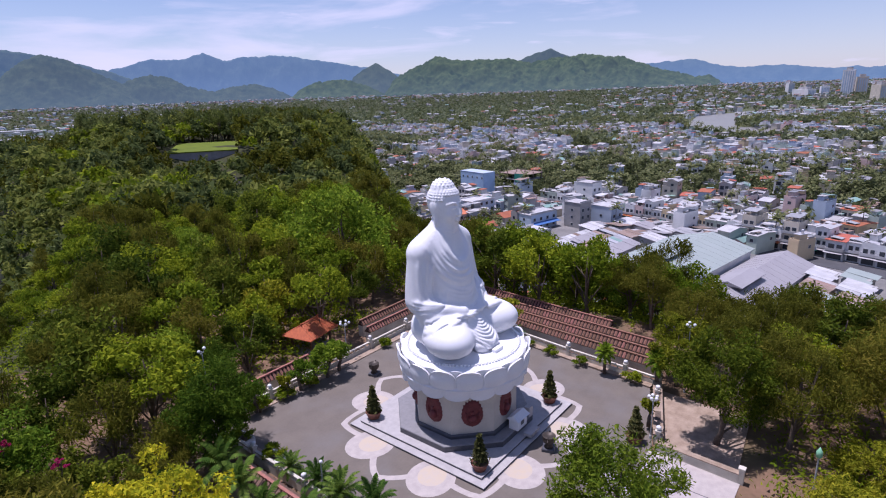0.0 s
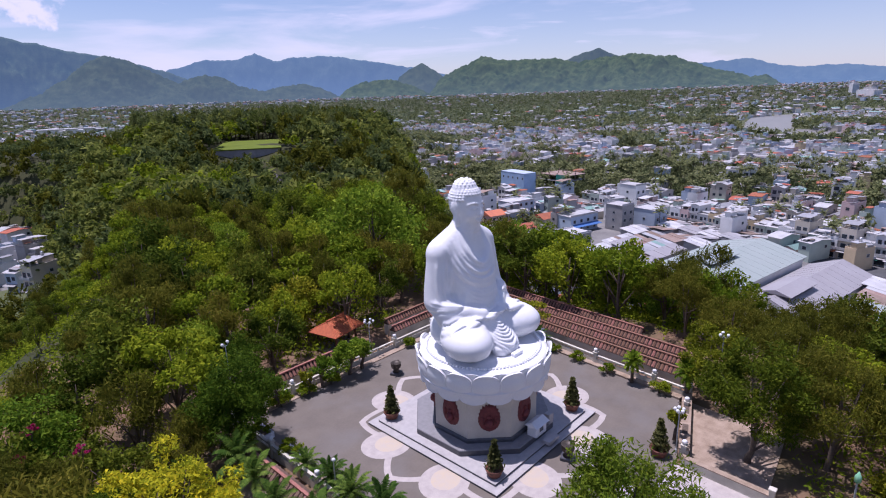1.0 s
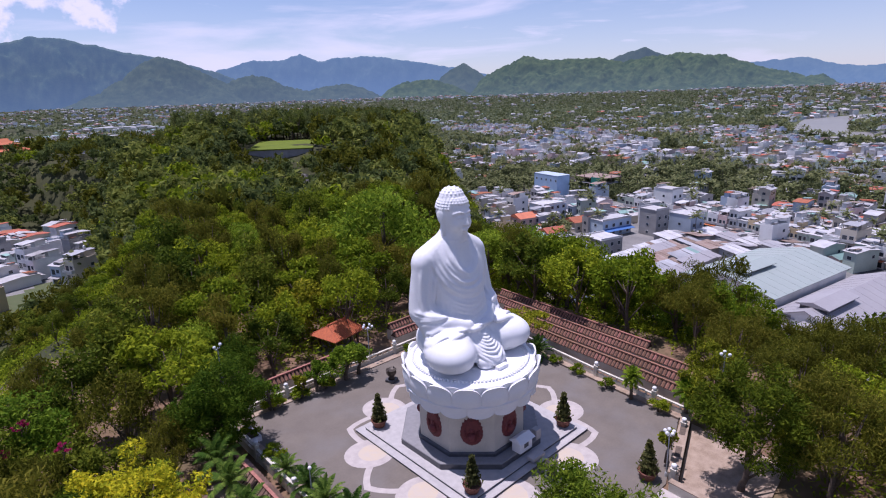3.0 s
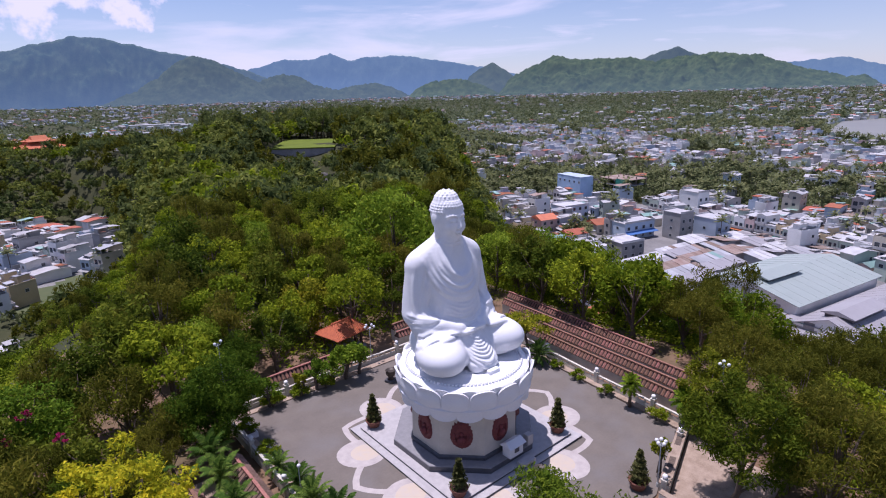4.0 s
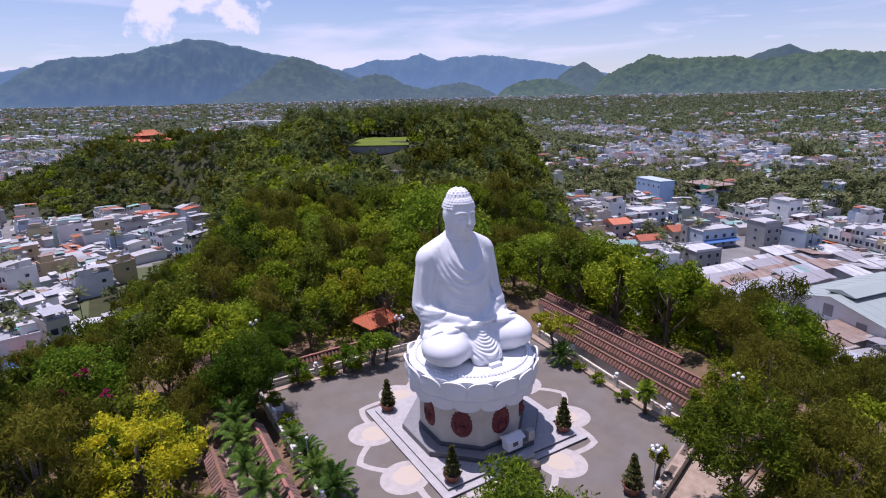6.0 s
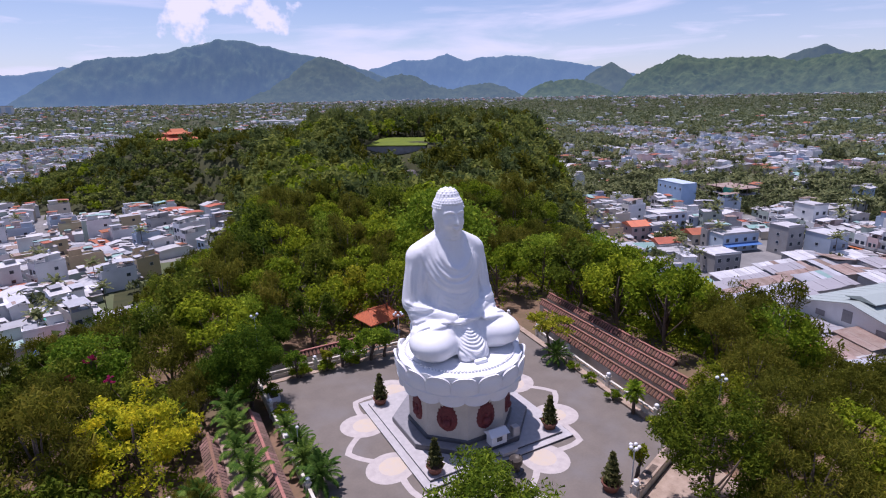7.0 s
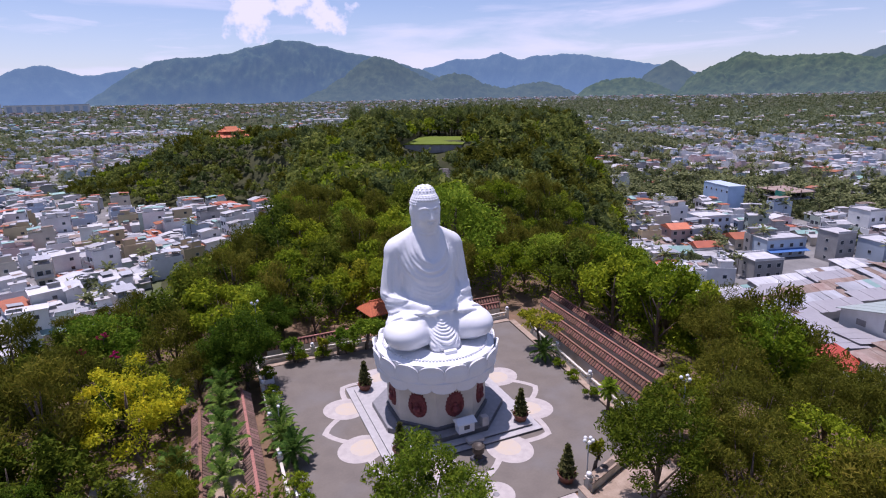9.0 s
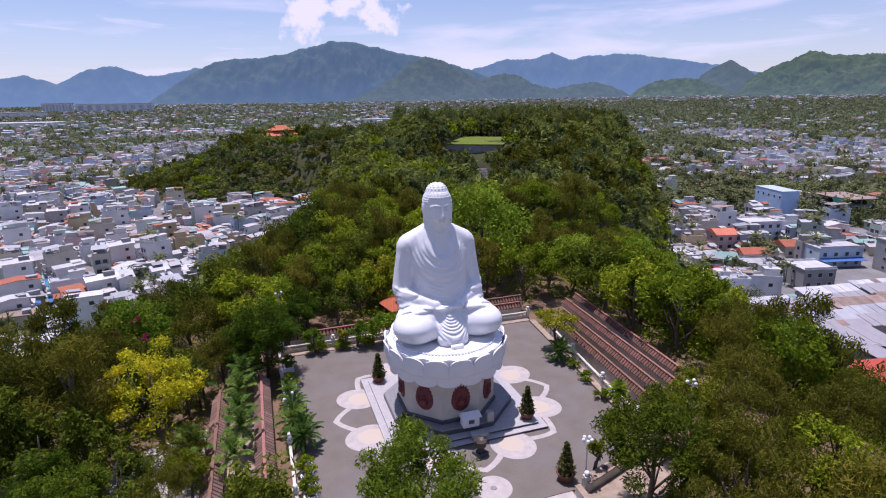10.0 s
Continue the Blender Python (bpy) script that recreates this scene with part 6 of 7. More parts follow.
for ang, side in ((-11.0, "r"), (17.0, "l")):
    ca, sa = math.cos(radians(ang)), math.sin(radians(ang))
    v = -900.0
    row = 0
    while v < 1800:
        dep = rr.uniform(9, 12.5)
        u = -1300.0 + rr.uniform(0, 5)
        while u < 1500:
            wid = rr.uniform(4.3, 6.4)
            x, y = 100 + v * ca - u * sa, 100 + v * sa + u * ca
            if math.hypot(x - EYE0[0], y - EYE0[1]) > 330 and x - EYE0[0] > 0.45 * (y - EYE0[1]):
                wid *= 1.5                       # broader plots in the villages of the plain
            u += wid + (6.5 if rr.random() < 0.05 else 0.15)
            bend = Vector((x * 0.007, y * 0.007, 6))
            x, y = x + 26 * noise.noise(bend) + rr.uniform(-0.8, 0.8), y + 26 * noise.noise(bend + Vector((7, 3, 1))) + rr.uniform(-0.8, 0.8)
            az = math.degrees(math.atan2(x - EYE0[0], y - EYE0[1]))
            if (az > 24) != (side == "r") or not in_view(x, y) or math.hypot(x, y) > 1250:
                continue
            if rr.random() > density(x, y) or river_gap(x, y) < (52 if x < 860 else 34) or float(height(x, y)) > -30.8:
                continue
            if low_wood(x, y) or -58 < x < 10 and y < 120 or -13 < row_gap(x, y) < 14 or math.hypot(x - 105.5, y - 24) < 12:
                continue
            if any(abs(x - a) < p and abs(y - b) < q for a, b, p, q in LANDMARKS):
                continue
            lots.append((math.hypot(x - EYE0[0], y - EYE0[1]), x, y, radians(ang) + (math.pi / 2 if row % 2 else -math.pi / 2) + rr.uniform(-0.12, 0.12) + 0.5 * noise.noise(bend), wid))
        v += dep + (6.0 if row % 2 == 0 else 0.8)
        row += 1
for k in range(90):                 # no empty plots at the western foot of the hill
    x, y = -74 + 7.6 * (k % 6) + rr.uniform(-1, 1), 126 + 8.4 * (k // 6) + rr.uniform(-1, 1)
    if min(math.hypot(x - lot[1], y - lot[2]) for lot in lots) > 6.6 and not low_wood(x, y) and float(height(x, y)) < -30.8:
        lots.append((math.hypot(x - EYE0[0], y - EYE0[1]), x, y, radians(17) + math.pi / 2 * (k % 4) + rr.uniform(-0.15, 0.15), 6.0))
lots.sort()

NEAR = 200
stuff = {}


def merge(key, geo, m):
    bucket = stuff.setdefault(key, ([], [], [0]))
    v = np.array(geo.v) @ m[:, :3].T + m[:, 3]
    bucket[0].append(v)
    k = bucket[2][0]
    bucket[1].extend([tuple(i + k for i in f) for f in geo.f])
    bucket[2][0] += len(v)


for k, (dist, x, y, turn, wid) in enumerate(lots):
    i = rr.randrange(len(PLANS))
    while dist > 420 and PLANS[i]["n"] > 2:
        i = (i + 7) % 40
    if k < NEAR:
        house(i, x, y, TOWN, turn)
        continue
    p = PLANS[i]
    c, s = math.cos(turn), math.sin(turn)
    broader = 1.4 if wid > 6.4 else 1.0
    m = np.array([[c * broader, -s, 0, x], [s * broader, c, 0, y], [0, 0, 1, TOWN]])
    merge(("w", rr.choice((0, 0, 0, 0, 0, 0, 0, 1, 1, 2, 2, 3, 3, 4, 5, 6))), p["wall"], m)
    merge(("r", ROOFPICK[i]), p["roof"], m)
    for g in p["porch"][:3 if dist < 480 else 1]:
        merge(("r", rr.choice((0, 0, 5, 5, 1, 4, 2, 3))), g, m)
    if dist < 480:
        for g in p["prop"]:
            merge(("w", 3), g, m)
        g = Geo()
        for w in p["wins"]:
            q = window_geo(p, w, 0.08, 0.06)
            g.add(q.v, q.f)
        merge(("g", 0), g, m)
        if dist < 450:
            merge(("r", 1), p["ledge"][0], m)


along = 0.0
row_len = math.hypot(ROW_B[0] - ROW_A[0], ROW_B[1] - ROW_A[1])
tilt = math.atan2(ROW_B[0] - ROW_A[0], ROW_B[1] - ROW_A[1])
tall = [i for i in range(len(PLANS)) if PLANS[i]["n"] in (2, 3)]
while along < row_len - 4:
    i = rr.choice(tall)
    s = (along + PLANS[i]["w"] / 2) / row_len
    along += PLANS[i]["w"] + 0.1
    house(i, ROW_A[0] + s * (ROW_B[0] - ROW_A[0]), ROW_A[1] + s * (ROW_B[1] - ROW_A[1]), TOWN, -math.pi / 2 - tilt)


def far_block(x, y, turn, w, d, h, key):
    c, s = math.cos(turn), math.sin(turn)
    m = np.array([[c, -s, 0, x], [s, c, 0, y], [0, 0, 1, float(height(x, y))]])
    merge(("w", key), Geo().box(-w / 2, -d / 2, -1, w / 2, d / 2, h), m)
    merge(("r", rr.choice((0, 0, 0, 5, 5, 1, 2, 3, 4))), Geo().add([(-w / 2 - 0.4, -d / 2 - 0.4, h), (w / 2 + 0.4, -d / 2 - 0.4, h), (w / 2 + 0.4, d / 2 + 0.4, h), (-w / 2 - 0.4, d / 2 + 0.4, h), (0, -d / 2 - 0.4, h + 1.2), (0, d / 2 + 0.4, h + 1.2)],
                                                             [(1, 2, 5, 4), (3, 0, 4, 5), (0, 1, 4), (2, 3, 5)]), m)


made = 0
for _ in range(60000):
    if made > 2600:
        break
    a, r0 = radians(rr.uniform(-28, 96)), 1150 + 2600 * rr.random() ** 1.4
    x, y = EYE0[0] + r0 * math.sin(a), EYE0[1] + r0 * math.cos(a)
    if rr.random() > density(x, y) or river_gap(x, y) < 40 or math.hypot(x, y) < 1700 and float(height(x, y)) > -30:
        continue
    made += 1
    far_block(x, y, rr.uniform(0, 3.1), rr.uniform(6, 13), rr.uniform(8, 18), rr.choice((3.6, 3.8, 6.5, 7, 9, 10)), rr.choice((0, 0, 1, 1, 3, 3, 2, 4)))

for _ in range(2600):
    a, r0 = radians(rr.uniform(-28, 96)), rr.uniform(3300, 4700)
    x, y = EYE0[0] + r0 * math.sin(a), EYE0[1] + r0 * math.cos(a)
    if noise.noise(Vector((x * 0.0012, y * 0.0012, 2))) > -0.1:
        far_block(x, y, rr.uniform(0, 3.1), rr.uniform(8, 18), rr.uniform(10, 24), rr.choice((4, 6.5, 7, 9, 12)), rr.choice((0, 0, 0, 1, 3, 2, 4)))
made = 0
for _ in range(9000):                # the villages along the foot of the green hill
    if made > 480:
        break
    a, r0 = radians(rr.uniform(20, 82)), rr.uniform(3700, 4300)
    x, y = EYE0[0] + r0 * math.sin(a), EYE0[1] + r0 * math.cos(a)
    if noise.noise(Vector((x * 0.005, y * 0.005, 9))) < -0.05 or river_gap(x, y) < 40:
        continue
    made += 1
    far_block(x, y, rr.uniform(0, 3.1), rr.uniform(9, 20), rr.uniform(10, 24), rr.choice((6.5, 7, 9, 12, 16)), rr.choice((0, 0, 0, 1, 1, 3, 2, 4)))

for (what, i), (vs, fs, _) in stuff.items():
    name = {"w": "far_house_walls", "r": "far_house_roofs", "g": "far_house_windows"}[what]
    me = bpy.data.meshes.new(name)
    me.from_pydata(np.concatenate(vs).tolist(), [], fs)
    me.materials.append({"w": WALLS, "r": ROOFS, "g": [GLASS]}[what][i])
    label = {"w": f"{WALLNAME[i]} walls of the crowded houses across the plain", "r": f"{ROOFNAME[i]}s of the crowded houses across the plain", "g": "dark windows of the houses across the plain"}[what]
    tagged(new(name, me), label, "houses", kind="stuff")

# ---- landmarks in the town ----
blue = thing("building", "plain pale blue four-storey block above the low houses", "building", (230, 161, TOWN), -13)
part("wall", Geo().box(-4.5, -10, -1, 4.5, 10, 16.6), mat("sky_blue_wall", (0.40, 0.55, 0.75), (0.34, 0.48, 0.66), rough=0.8, scale=0.25, stain=(0.24, 0.36, 0.50)), blue)
part("roof", Geo().box(-4.6, -10.1, 16.6, 4.6, 10.1, 16.8), WALLS[2], blue)
for k in range(5):
    for z in (6.0, 13.2):
        f = part("window", Geo().box(-4.56, -9.4 + 4.1 * k, z, -4.48, -8.2 + 4.1 * k, z + 1.3), FRAME, blue)
        part("pane", Geo().box(-4.58, -9.28 + 4.1 * k, z + 0.12, -4.5, -8.32 + 4.1 * k, z + 1.18), GLASS, f)
site = thing("building_site", "unfinished concrete frame with green netting", "building", (274, 158, TOWN), -11)
for z in (3.4, 6.8, 10.2):
    part("floor_slab", Geo().box(-9, -11, z, 9, 11, z + 0.35), ROOFS[4] if z > 9 else ROOFS[1], site)
for x in (-8.5, 0, 8.2):
    for y in (-10.5, -3.5, 3.5, 10.2):
        part("column", Geo().box(x, y, -1, x + 0.4, y + 0.4, 11.8), ROOFS[4], site)
part("netting", Geo().box(-9.3, -11.3, 5.9, -9.2, -3.0, 11.0), AWNING[1], site, "green safety netting")

TINPALE = mat("pale_green_sheet_roof", (0.33, 0.375, 0.35), (0.285, 0.33, 0.305), rough=0.5, scale=0.12, stain=(0.33, 0.36, 0.34))
TINGREY = mat("pale_grey_sheet_roof", (0.34, 0.325, 0.335), (0.28, 0.265, 0.275), rough=0.5, scale=0.12, stain=(0.34, 0.32, 0.32))


def market_hall(x, y, length, half, label, tin, vents, sunk=0.0):
    """A long gabled hall, ridge along its length, with a raised sloping monitor over the middle."""
    hall = thing("market_hall", label, "market hall", (x, y, TOWN - sunk), -9.5, "market halls")
    eave, top = 6.8, 10.2
    part("wall", Geo().add([(0, -half, -1), (0, half, -1), (0, half, eave), (0, 0, top - 0.1), (0, -half, eave), (length, -half, -1), (length, half, -1), (length, half, eave), (length, 0, top - 0.1), (length, -half, eave)],
                           [(0, 4, 3, 2, 1), (5, 6, 7, 8, 9), (0, 5, 9, 4), (1, 2, 7, 6)]), WALLS[0], hall)
    for s in (-1, 1):
        vs = [(-0.8, 0, top), (length + 0.8, 0, top), (length + 0.8, s * (half + 0.9), eave - 0.2), (-0.8, s * (half + 0.9), eave - 0.2)]
        part("roof_slope", Geo().add(vs + [(p, q, r + 0.18) for p, q, r in vs], [(0, 1, 2, 3), (7, 6, 5, 4), (0, 4, 5, 1), (1, 5, 6, 2), (2, 6, 7, 3), (3, 7, 4, 0)] if s > 0 else [(3, 2, 1, 0), (4, 5, 6, 7), (1, 5, 4, 0), (2, 6, 5, 1), (3, 7, 6, 2), (0, 4, 7, 3)]), tin, hall)
        for k in range(int(length / 4)):
            g = Geo()
            wall_line(g, (4 * k + 2, s * 0.3), (4 * k + 2, s * (half + 0.8)), 0.04, 0, 0.05)
            g.v = [(p, q, r + top + 0.17 - (top - eave + 0.2) * abs(q) / (half + 0.9)) for p, q, r in g.v]
            part("roof_rib", g, tin, hall)
    # solid box; the dark of the opening is put into its colour
    part("monitor_wall", Geo().box(4, -3.2, 9.2, 19, 3.2, 10.6), DARKSTONE, hall, "monitor side coloured dark for its shaded opening")
    part("monitor_roof", Geo().add([(3, -4, 10.6), (20, -4, 10.6), (20, 0, 11.7), (3, 0, 11.7), (3, 4, 10.6), (20, 4, 10.6), (3, -4, 10.45), (20, -4, 10.45), (3, 4, 10.45), (20, 4, 10.45)],
                                   [(0, 1, 2, 3), (3, 2, 5, 4), (6, 8, 9, 7), (0, 6, 7, 1), (4, 5, 9, 8), (0, 3, 4, 8, 6), (1, 7, 9, 5, 2)]), tin, hall, "raised monitor roof")
    for q in vents:
        part("vent_grille", Geo().box(-0.08, q - 1.3, 4.2 if abs(q) > 5 else 4.8, 0.05, q + 1.3, 5.8 if abs(q) > 5 else 8.0), CONCRETE, hall)


market_hall(130.5, 25.5, 44, 13.6, "market hall with a pale grey-green sheet roof and raised monitor", TINPALE, (-8.2, 0.5, 7.6))
market_hall(121, 2.5, 50, 8.2, "market hall with a pale grey sheet roof and raised monitor", TINGREY, (-4.5, 4.5), 2.4)


def shed(x, y, w, d, h, turn, tin, word):
    """A low open-sided stall: posts, back wall and one lean-to sheet roof with patched strips."""
    t = thing("market_stall", f"low market stall under a {word} tin roof", "stall", (x, y, TOWN), turn, "market stalls")
    part("wall", Geo().box(-w / 2, -d / 2, -0.5, w / 2, d / 2, h - 0.3), WALLS[3], t)
    n = max(2, int(w / 2.3))
    for k in range(n):
        a, b = -w / 2 - 0.4 + (w + 0.8) * k / n, -w / 2 - 0.4 + (w + 0.8) * (k + 1) / n - 0.03
        z = h + rr.uniform(-0.08, 0.12)
        e = rr.uniform(-0.5, 0.7)
        vs = [(a, -d / 2 - 0.7 - e, z - 0.4), (b, -d / 2 - 0.7 - e, z - 0.4), (b, d / 2 + 0.5, z + 0.7), (a, d / 2 + 0.5, z + 0.7)]
        one = tin if rr.random() < 0.92 else rr.choice((ROOFS[0], ROOFS[4], TINGREY, ROOFS[4], ROOFS[3]))
        part("roof_sheet", Geo().add(vs + [(p, q, r - 0.08) for p, q, r in vs], [(0, 1, 2, 3), (7, 6, 5, 4), (0, 4, 5, 1), (1, 5, 6, 2), (2, 6, 7, 3), (3, 7, 4, 0)]), one, t)


for k in range(15):                 # long lean-to roofs in rows beside and before the halls
    tin, word = ((TINGREY, "pale grey"), (ROOFS[5], "grey"), (ROOFS[4], "rusty"), (TINGREY, "pale grey"), (ROOFS[0], "pale"))[k % 5]
    y0 = 46.5 + 5.2 * (k % 5)
    shed(122 + 21 * (k // 5) + rr.uniform(-2, 2) + 0.17 * (y0 - 46), y0, rr.uniform(17, 20), 4.4, rr.uniform(3.2, 4.4), -9.5, tin, word)
for k in range(24):                 # crowded roofs up to the shop houses
    x0, y0 = 172 + 9.4 * (k % 4) + 0.27 * (k // 4 * 9.3), 22 + 9.3 * (k // 4)
    if math.hypot(x0 - 198, y0 - 81) < 9 or math.hypot(x0 - 208, y0 - 73) < 10:
        continue
    tin, word = ((ROOFS[0], "pale"), (ROOFS[4], "rusty"), (TINGREY, "pale grey"), (ROOFS[5], "grey"), (ROOFS[0], "pale"))[(k * 3) % 5]
    shed(x0 + rr.uniform(-1, 1), y0 + rr.uniform(-1, 1), rr.uniform(7.5, 9.5), rr.uniform(6, 8), rr.uniform(3.0, 5.2), -14 + 90 * (k % 2), tin, word)
for k in range(12):
    tin, word = ((TINGREY, "pale grey"), (TINGREY, "pale grey"), (ROOFS[4], "rusty"))[k % 3]
    shed(126 - 9.5 * (k // 6) + rr.uniform(-1, 1), 40 - 10.5 * (k % 6), 8.6, 8.8, rr.uniform(3.6, 4.8), -9.5 + 90 * (k % 2), tin, word)
for k in range(9):
    tin, word = ((ROOFS[0], "pale"), (TINPALE, "pale green"), (ROOFS[4], "rusty"))[k % 3]
    shed(125 + 13 * (k % 4) + rr.uniform(-1, 1), -17 - 9 * (k // 4), rr.uniform(9, 12), 6.5, rr.uniform(3.4, 5.0), -9.5, tin, word)


def block(x, y, w, d, h, turn, wall, roof, label, awning=None, pitched=False):
    """A plain town block with window rows on its two near sides."""
    t = thing("house", label, "house", (x, y, TOWN), turn, "houses in the town")
    part("wall", Geo().box(-w / 2, -d / 2, -1, w / 2, d / 2, h), wall, t)
    if pitched:
        part("roof", Geo().add([(-w / 2 - 0.5, -d / 2 - 0.5, h), (w / 2 + 0.5, -d / 2 - 0.5, h), (w / 2 + 0.5, d / 2 + 0.5, h), (-w / 2 - 0.5, d / 2 + 0.5, h), (-w / 2 - 0.5, 0, h + 1.8), (w / 2 + 0.5, 0, h + 1.8)],
                               [(0, 1, 5, 4), (2, 3, 4, 5), (1, 2, 5), (3, 0, 4), (3, 2, 1, 0)]), roof, t)
    else:
        part("roof", Geo().box(-w / 2 - 0.2, -d / 2 - 0.2, h, w / 2 + 0.2, d / 2 + 0.2, h + 0.2).box(-w / 2, -d / 2, h + 0.2, w / 2, -d / 2 + 0.2, h + 0.8).box(-w / 2, d / 2 - 0.2, h + 0.2, w / 2, d / 2, h + 0.8), roof, t)
    for z in np.arange(0.8, h - 2, 3.3):
        for k in range(max(1, int(w / 3.5))):
            a = -w / 2 + (k + 0.5) * w / max(1, int(w / 3.5))
            f = part("window", Geo().box(a - 0.8, -d / 2 - 0.06, z, a + 0.8, -d / 2 + 0.02, z + 1.6), FRAME, t)
            part("pane", Geo().box(a - 0.68, -d / 2 - 0.08, z + 0.12, a + 0.68, -d / 2, z + 1.48), GLASS, f)
        f = part("window", Geo().box(-w / 2 - 0.06, -0.7, z + 0.2, -w / 2 + 0.02, 0.7, z + 1.4), FRAME, t)
        part("pane", Geo().box(-w / 2 - 0.08, -0.58, z + 0.3, -w / 2, 0.58, z + 1.3), GLASS, f)
    if awning:
        part("awning", Geo().add([(-w / 2, -d / 2 - 2.6, 2.9), (w / 2, -d / 2 - 2.6, 2.9), (w / 2, -d / 2, 3.6), (-w / 2, -d / 2, 3.6), (-w / 2, -d / 2 - 2.6, 2.8), (w / 2, -d / 2 - 2.6, 2.8), (w / 2, -d / 2, 3.5), (-w / 2, -d / 2, 3.5)],
                                 [(0, 1, 2, 3), (7, 6, 5, 4), (0, 4, 5, 1), (1, 5, 6, 2), (2, 6, 7, 3), (3, 7, 4, 0)]), awning, t)


block(187, 97, 17, 9, 7.2, -14, WALLS[2], ROOFS[0], "long pale blue two-storey house with white roof", AWNING[0])
block(157, 82, 11, 10, 6.8, -14, WALLS[3], ROOFS[0], "grey rendered two-storey house with pale tin roof")
block(150, 99, 18, 9, 4.2, -20, WALLS[3], ROOFS[1], "low grey concrete house behind the market")
block(139, 104, 12, 8, 6.0, -24, WALLS[5], ROOFS[3], "green walled house with a green tin roof", None, True)
block(160, 108, 10, 7, 4.6, -18, WALLS[0], ROOFS[2], "low white house with an orange tiled roof", None, True)
block(198, 82, 8, 9, 11.6, -12, WALLS[3], ROOFS[1], "tall grey unrendered four-storey house")
block(208, 72, 9, 11, 9.2, -12, WALLS[2], ROOFS[0], "pale blue three-storey house with a tin annex")
block(232, 92, 7.5, 10, 15.0, -13, WALLS[0], ROOFS[1], "tall narrow white four-storey house")
block(186, 112, 13, 9, 4.4, -16, WALLS[1], ROOFS[2], "low cream house with a red tiled roof", None, True)
block(188, 132, 14, 11, 9.6, -13, WALLS[2], ROOFS[0], "pale blue three-storey town house")
block(168, 130, 11, 9, 6.6, -16, WALLS[4], ROOFS[6], "pink two-storey house with an orange tiled roof", None, True)

lodge = thing("house", "low house with a bright red tin roof", "house", (105.5, 24, TOWN), 25)
part("wall", Geo().box(-6, -4.5, -1, 6, 4.5, 3.6), WALLS[0], lodge)
part("roof", Geo().add([(-6.8, -5.3, 3.5), (6.8, -5.3, 3.5), (6.8, 5.3, 3.5), (-6.8, 5.3, 3.5), (-6.8, 0, 5.9), (6.8, 0, 5.9)], [(0, 1, 5, 4), (2, 3, 4, 5), (1, 2, 5), (3, 0, 4), (3, 2, 1, 0)]),
     mat("red_tin_roof", (0.46, 0.07, 0.04), (0.38, 0.06, 0.035), rough=0.5, scale=0.5), lodge)
temple = thing("temple", "temple hall with a swept red tiled roof on a wooded rise", "temple", (4, 412, float(height(4, 412)) - 2.4), 20)
temple.scale = (0.8, 0.8, 0.8)
part("wall", Geo().box(-12, -9, -2, 12, 9, 6), WALLS[1], temple)
for z, s in ((6, 1.0), (11, 0.62)):
    part("roof", Geo().add([(-17 * s, -13 * s, z), (17 * s, -13 * s, z), (17 * s, 13 * s, z), (-17 * s, 13 * s, z), (-9 * s, 0, z + 7 * s), (9 * s, 0, z + 7 * s), (-10 * s, -7 * s, z + 2.4 * s), (10 * s, -7 * s, z + 2.4 * s), (10 * s, 7 * s, z + 2.4 * s), (-10 * s, 7 * s, z + 2.4 * s)],
                           [(0, 1, 7, 6), (1, 2, 8, 7), (2, 3, 9, 8), (3, 0, 6, 9), (6, 7, 5, 4), (7, 8, 5), (8, 9, 4, 5), (9, 6, 4)]), TILEO, temple, "red tiled hip roof")
part("wall", Geo().box(-6, -4, 6, 6, 4, 11.2), WALLS[1], temple)

for k, (x, y, w, d, h) in enumerate(((2380, 130, 46, 34, 80), (2440, 95, 40, 34, 56), (2330, 190, 28, 24, 30), (2500, 260, 28, 22, 34), (2600, 330, 28, 22, 36), (1900, 25, 34, 26, 40), (2250, 240, 70, 30, 24))):
    t = thing("tower_block", "pale concrete tower block on the far plain", "tower", (x, y, float(height(x, y))), 8 * k, "far tower blocks")
    part("wall", Geo().box(-w / 2, -d / 2, -1, w / 2, d / 2, h), WALLS[1 if k % 2 else 0], t)
    part("roof", Geo().box(-w / 4, -d / 4, h, w / 4, d / 4, h + 8), ROOFS[1], t)
    for i in range(5):
        part("window_band", Geo().box(-w / 2 - 0.3, -d / 2 + d * (0.08 + 0.18 * i), 6, -w / 2 + 0.1, -d / 2 + d * (0.18 + 0.18 * i), h - 5), WALLS[2], t)
for k, (x, y, turn, w, d, h) in enumerate(((-640, 3130, 8, 330, 40, 36), (-890, 3150, 5, 120, 60, 40), (-660, 1850, -8, 260, 90, 11), (-980, 2600, 12, 380, 60, 18), (330, 1480, -15, 120, 30, 9))):
    t = thing("long_block", "long pale block far across the plain", "building", (x, y, float(height(x, y))), turn, "far long blocks")
    part("wall", Geo().box(-w / 2, -d / 2, -1, w / 2, d / 2, h), WALLS[0], t)
    part("roof", Geo().box(-w / 2 - 2, -d / 2 - 2, h, w / 2 + 2, d / 2 + 2, h + 2), ROOFS[0], t)
    if h > 20:
        for i in range(9):
            part("window_band", Geo().box(-w / 2 + w * (0.03 + 0.11 * i), -d / 2 - 0.6, 5, -w / 2 + w * (0.09 + 0.11 * i), -d / 2 + 0.1, h - 5), WALLS[2], t)

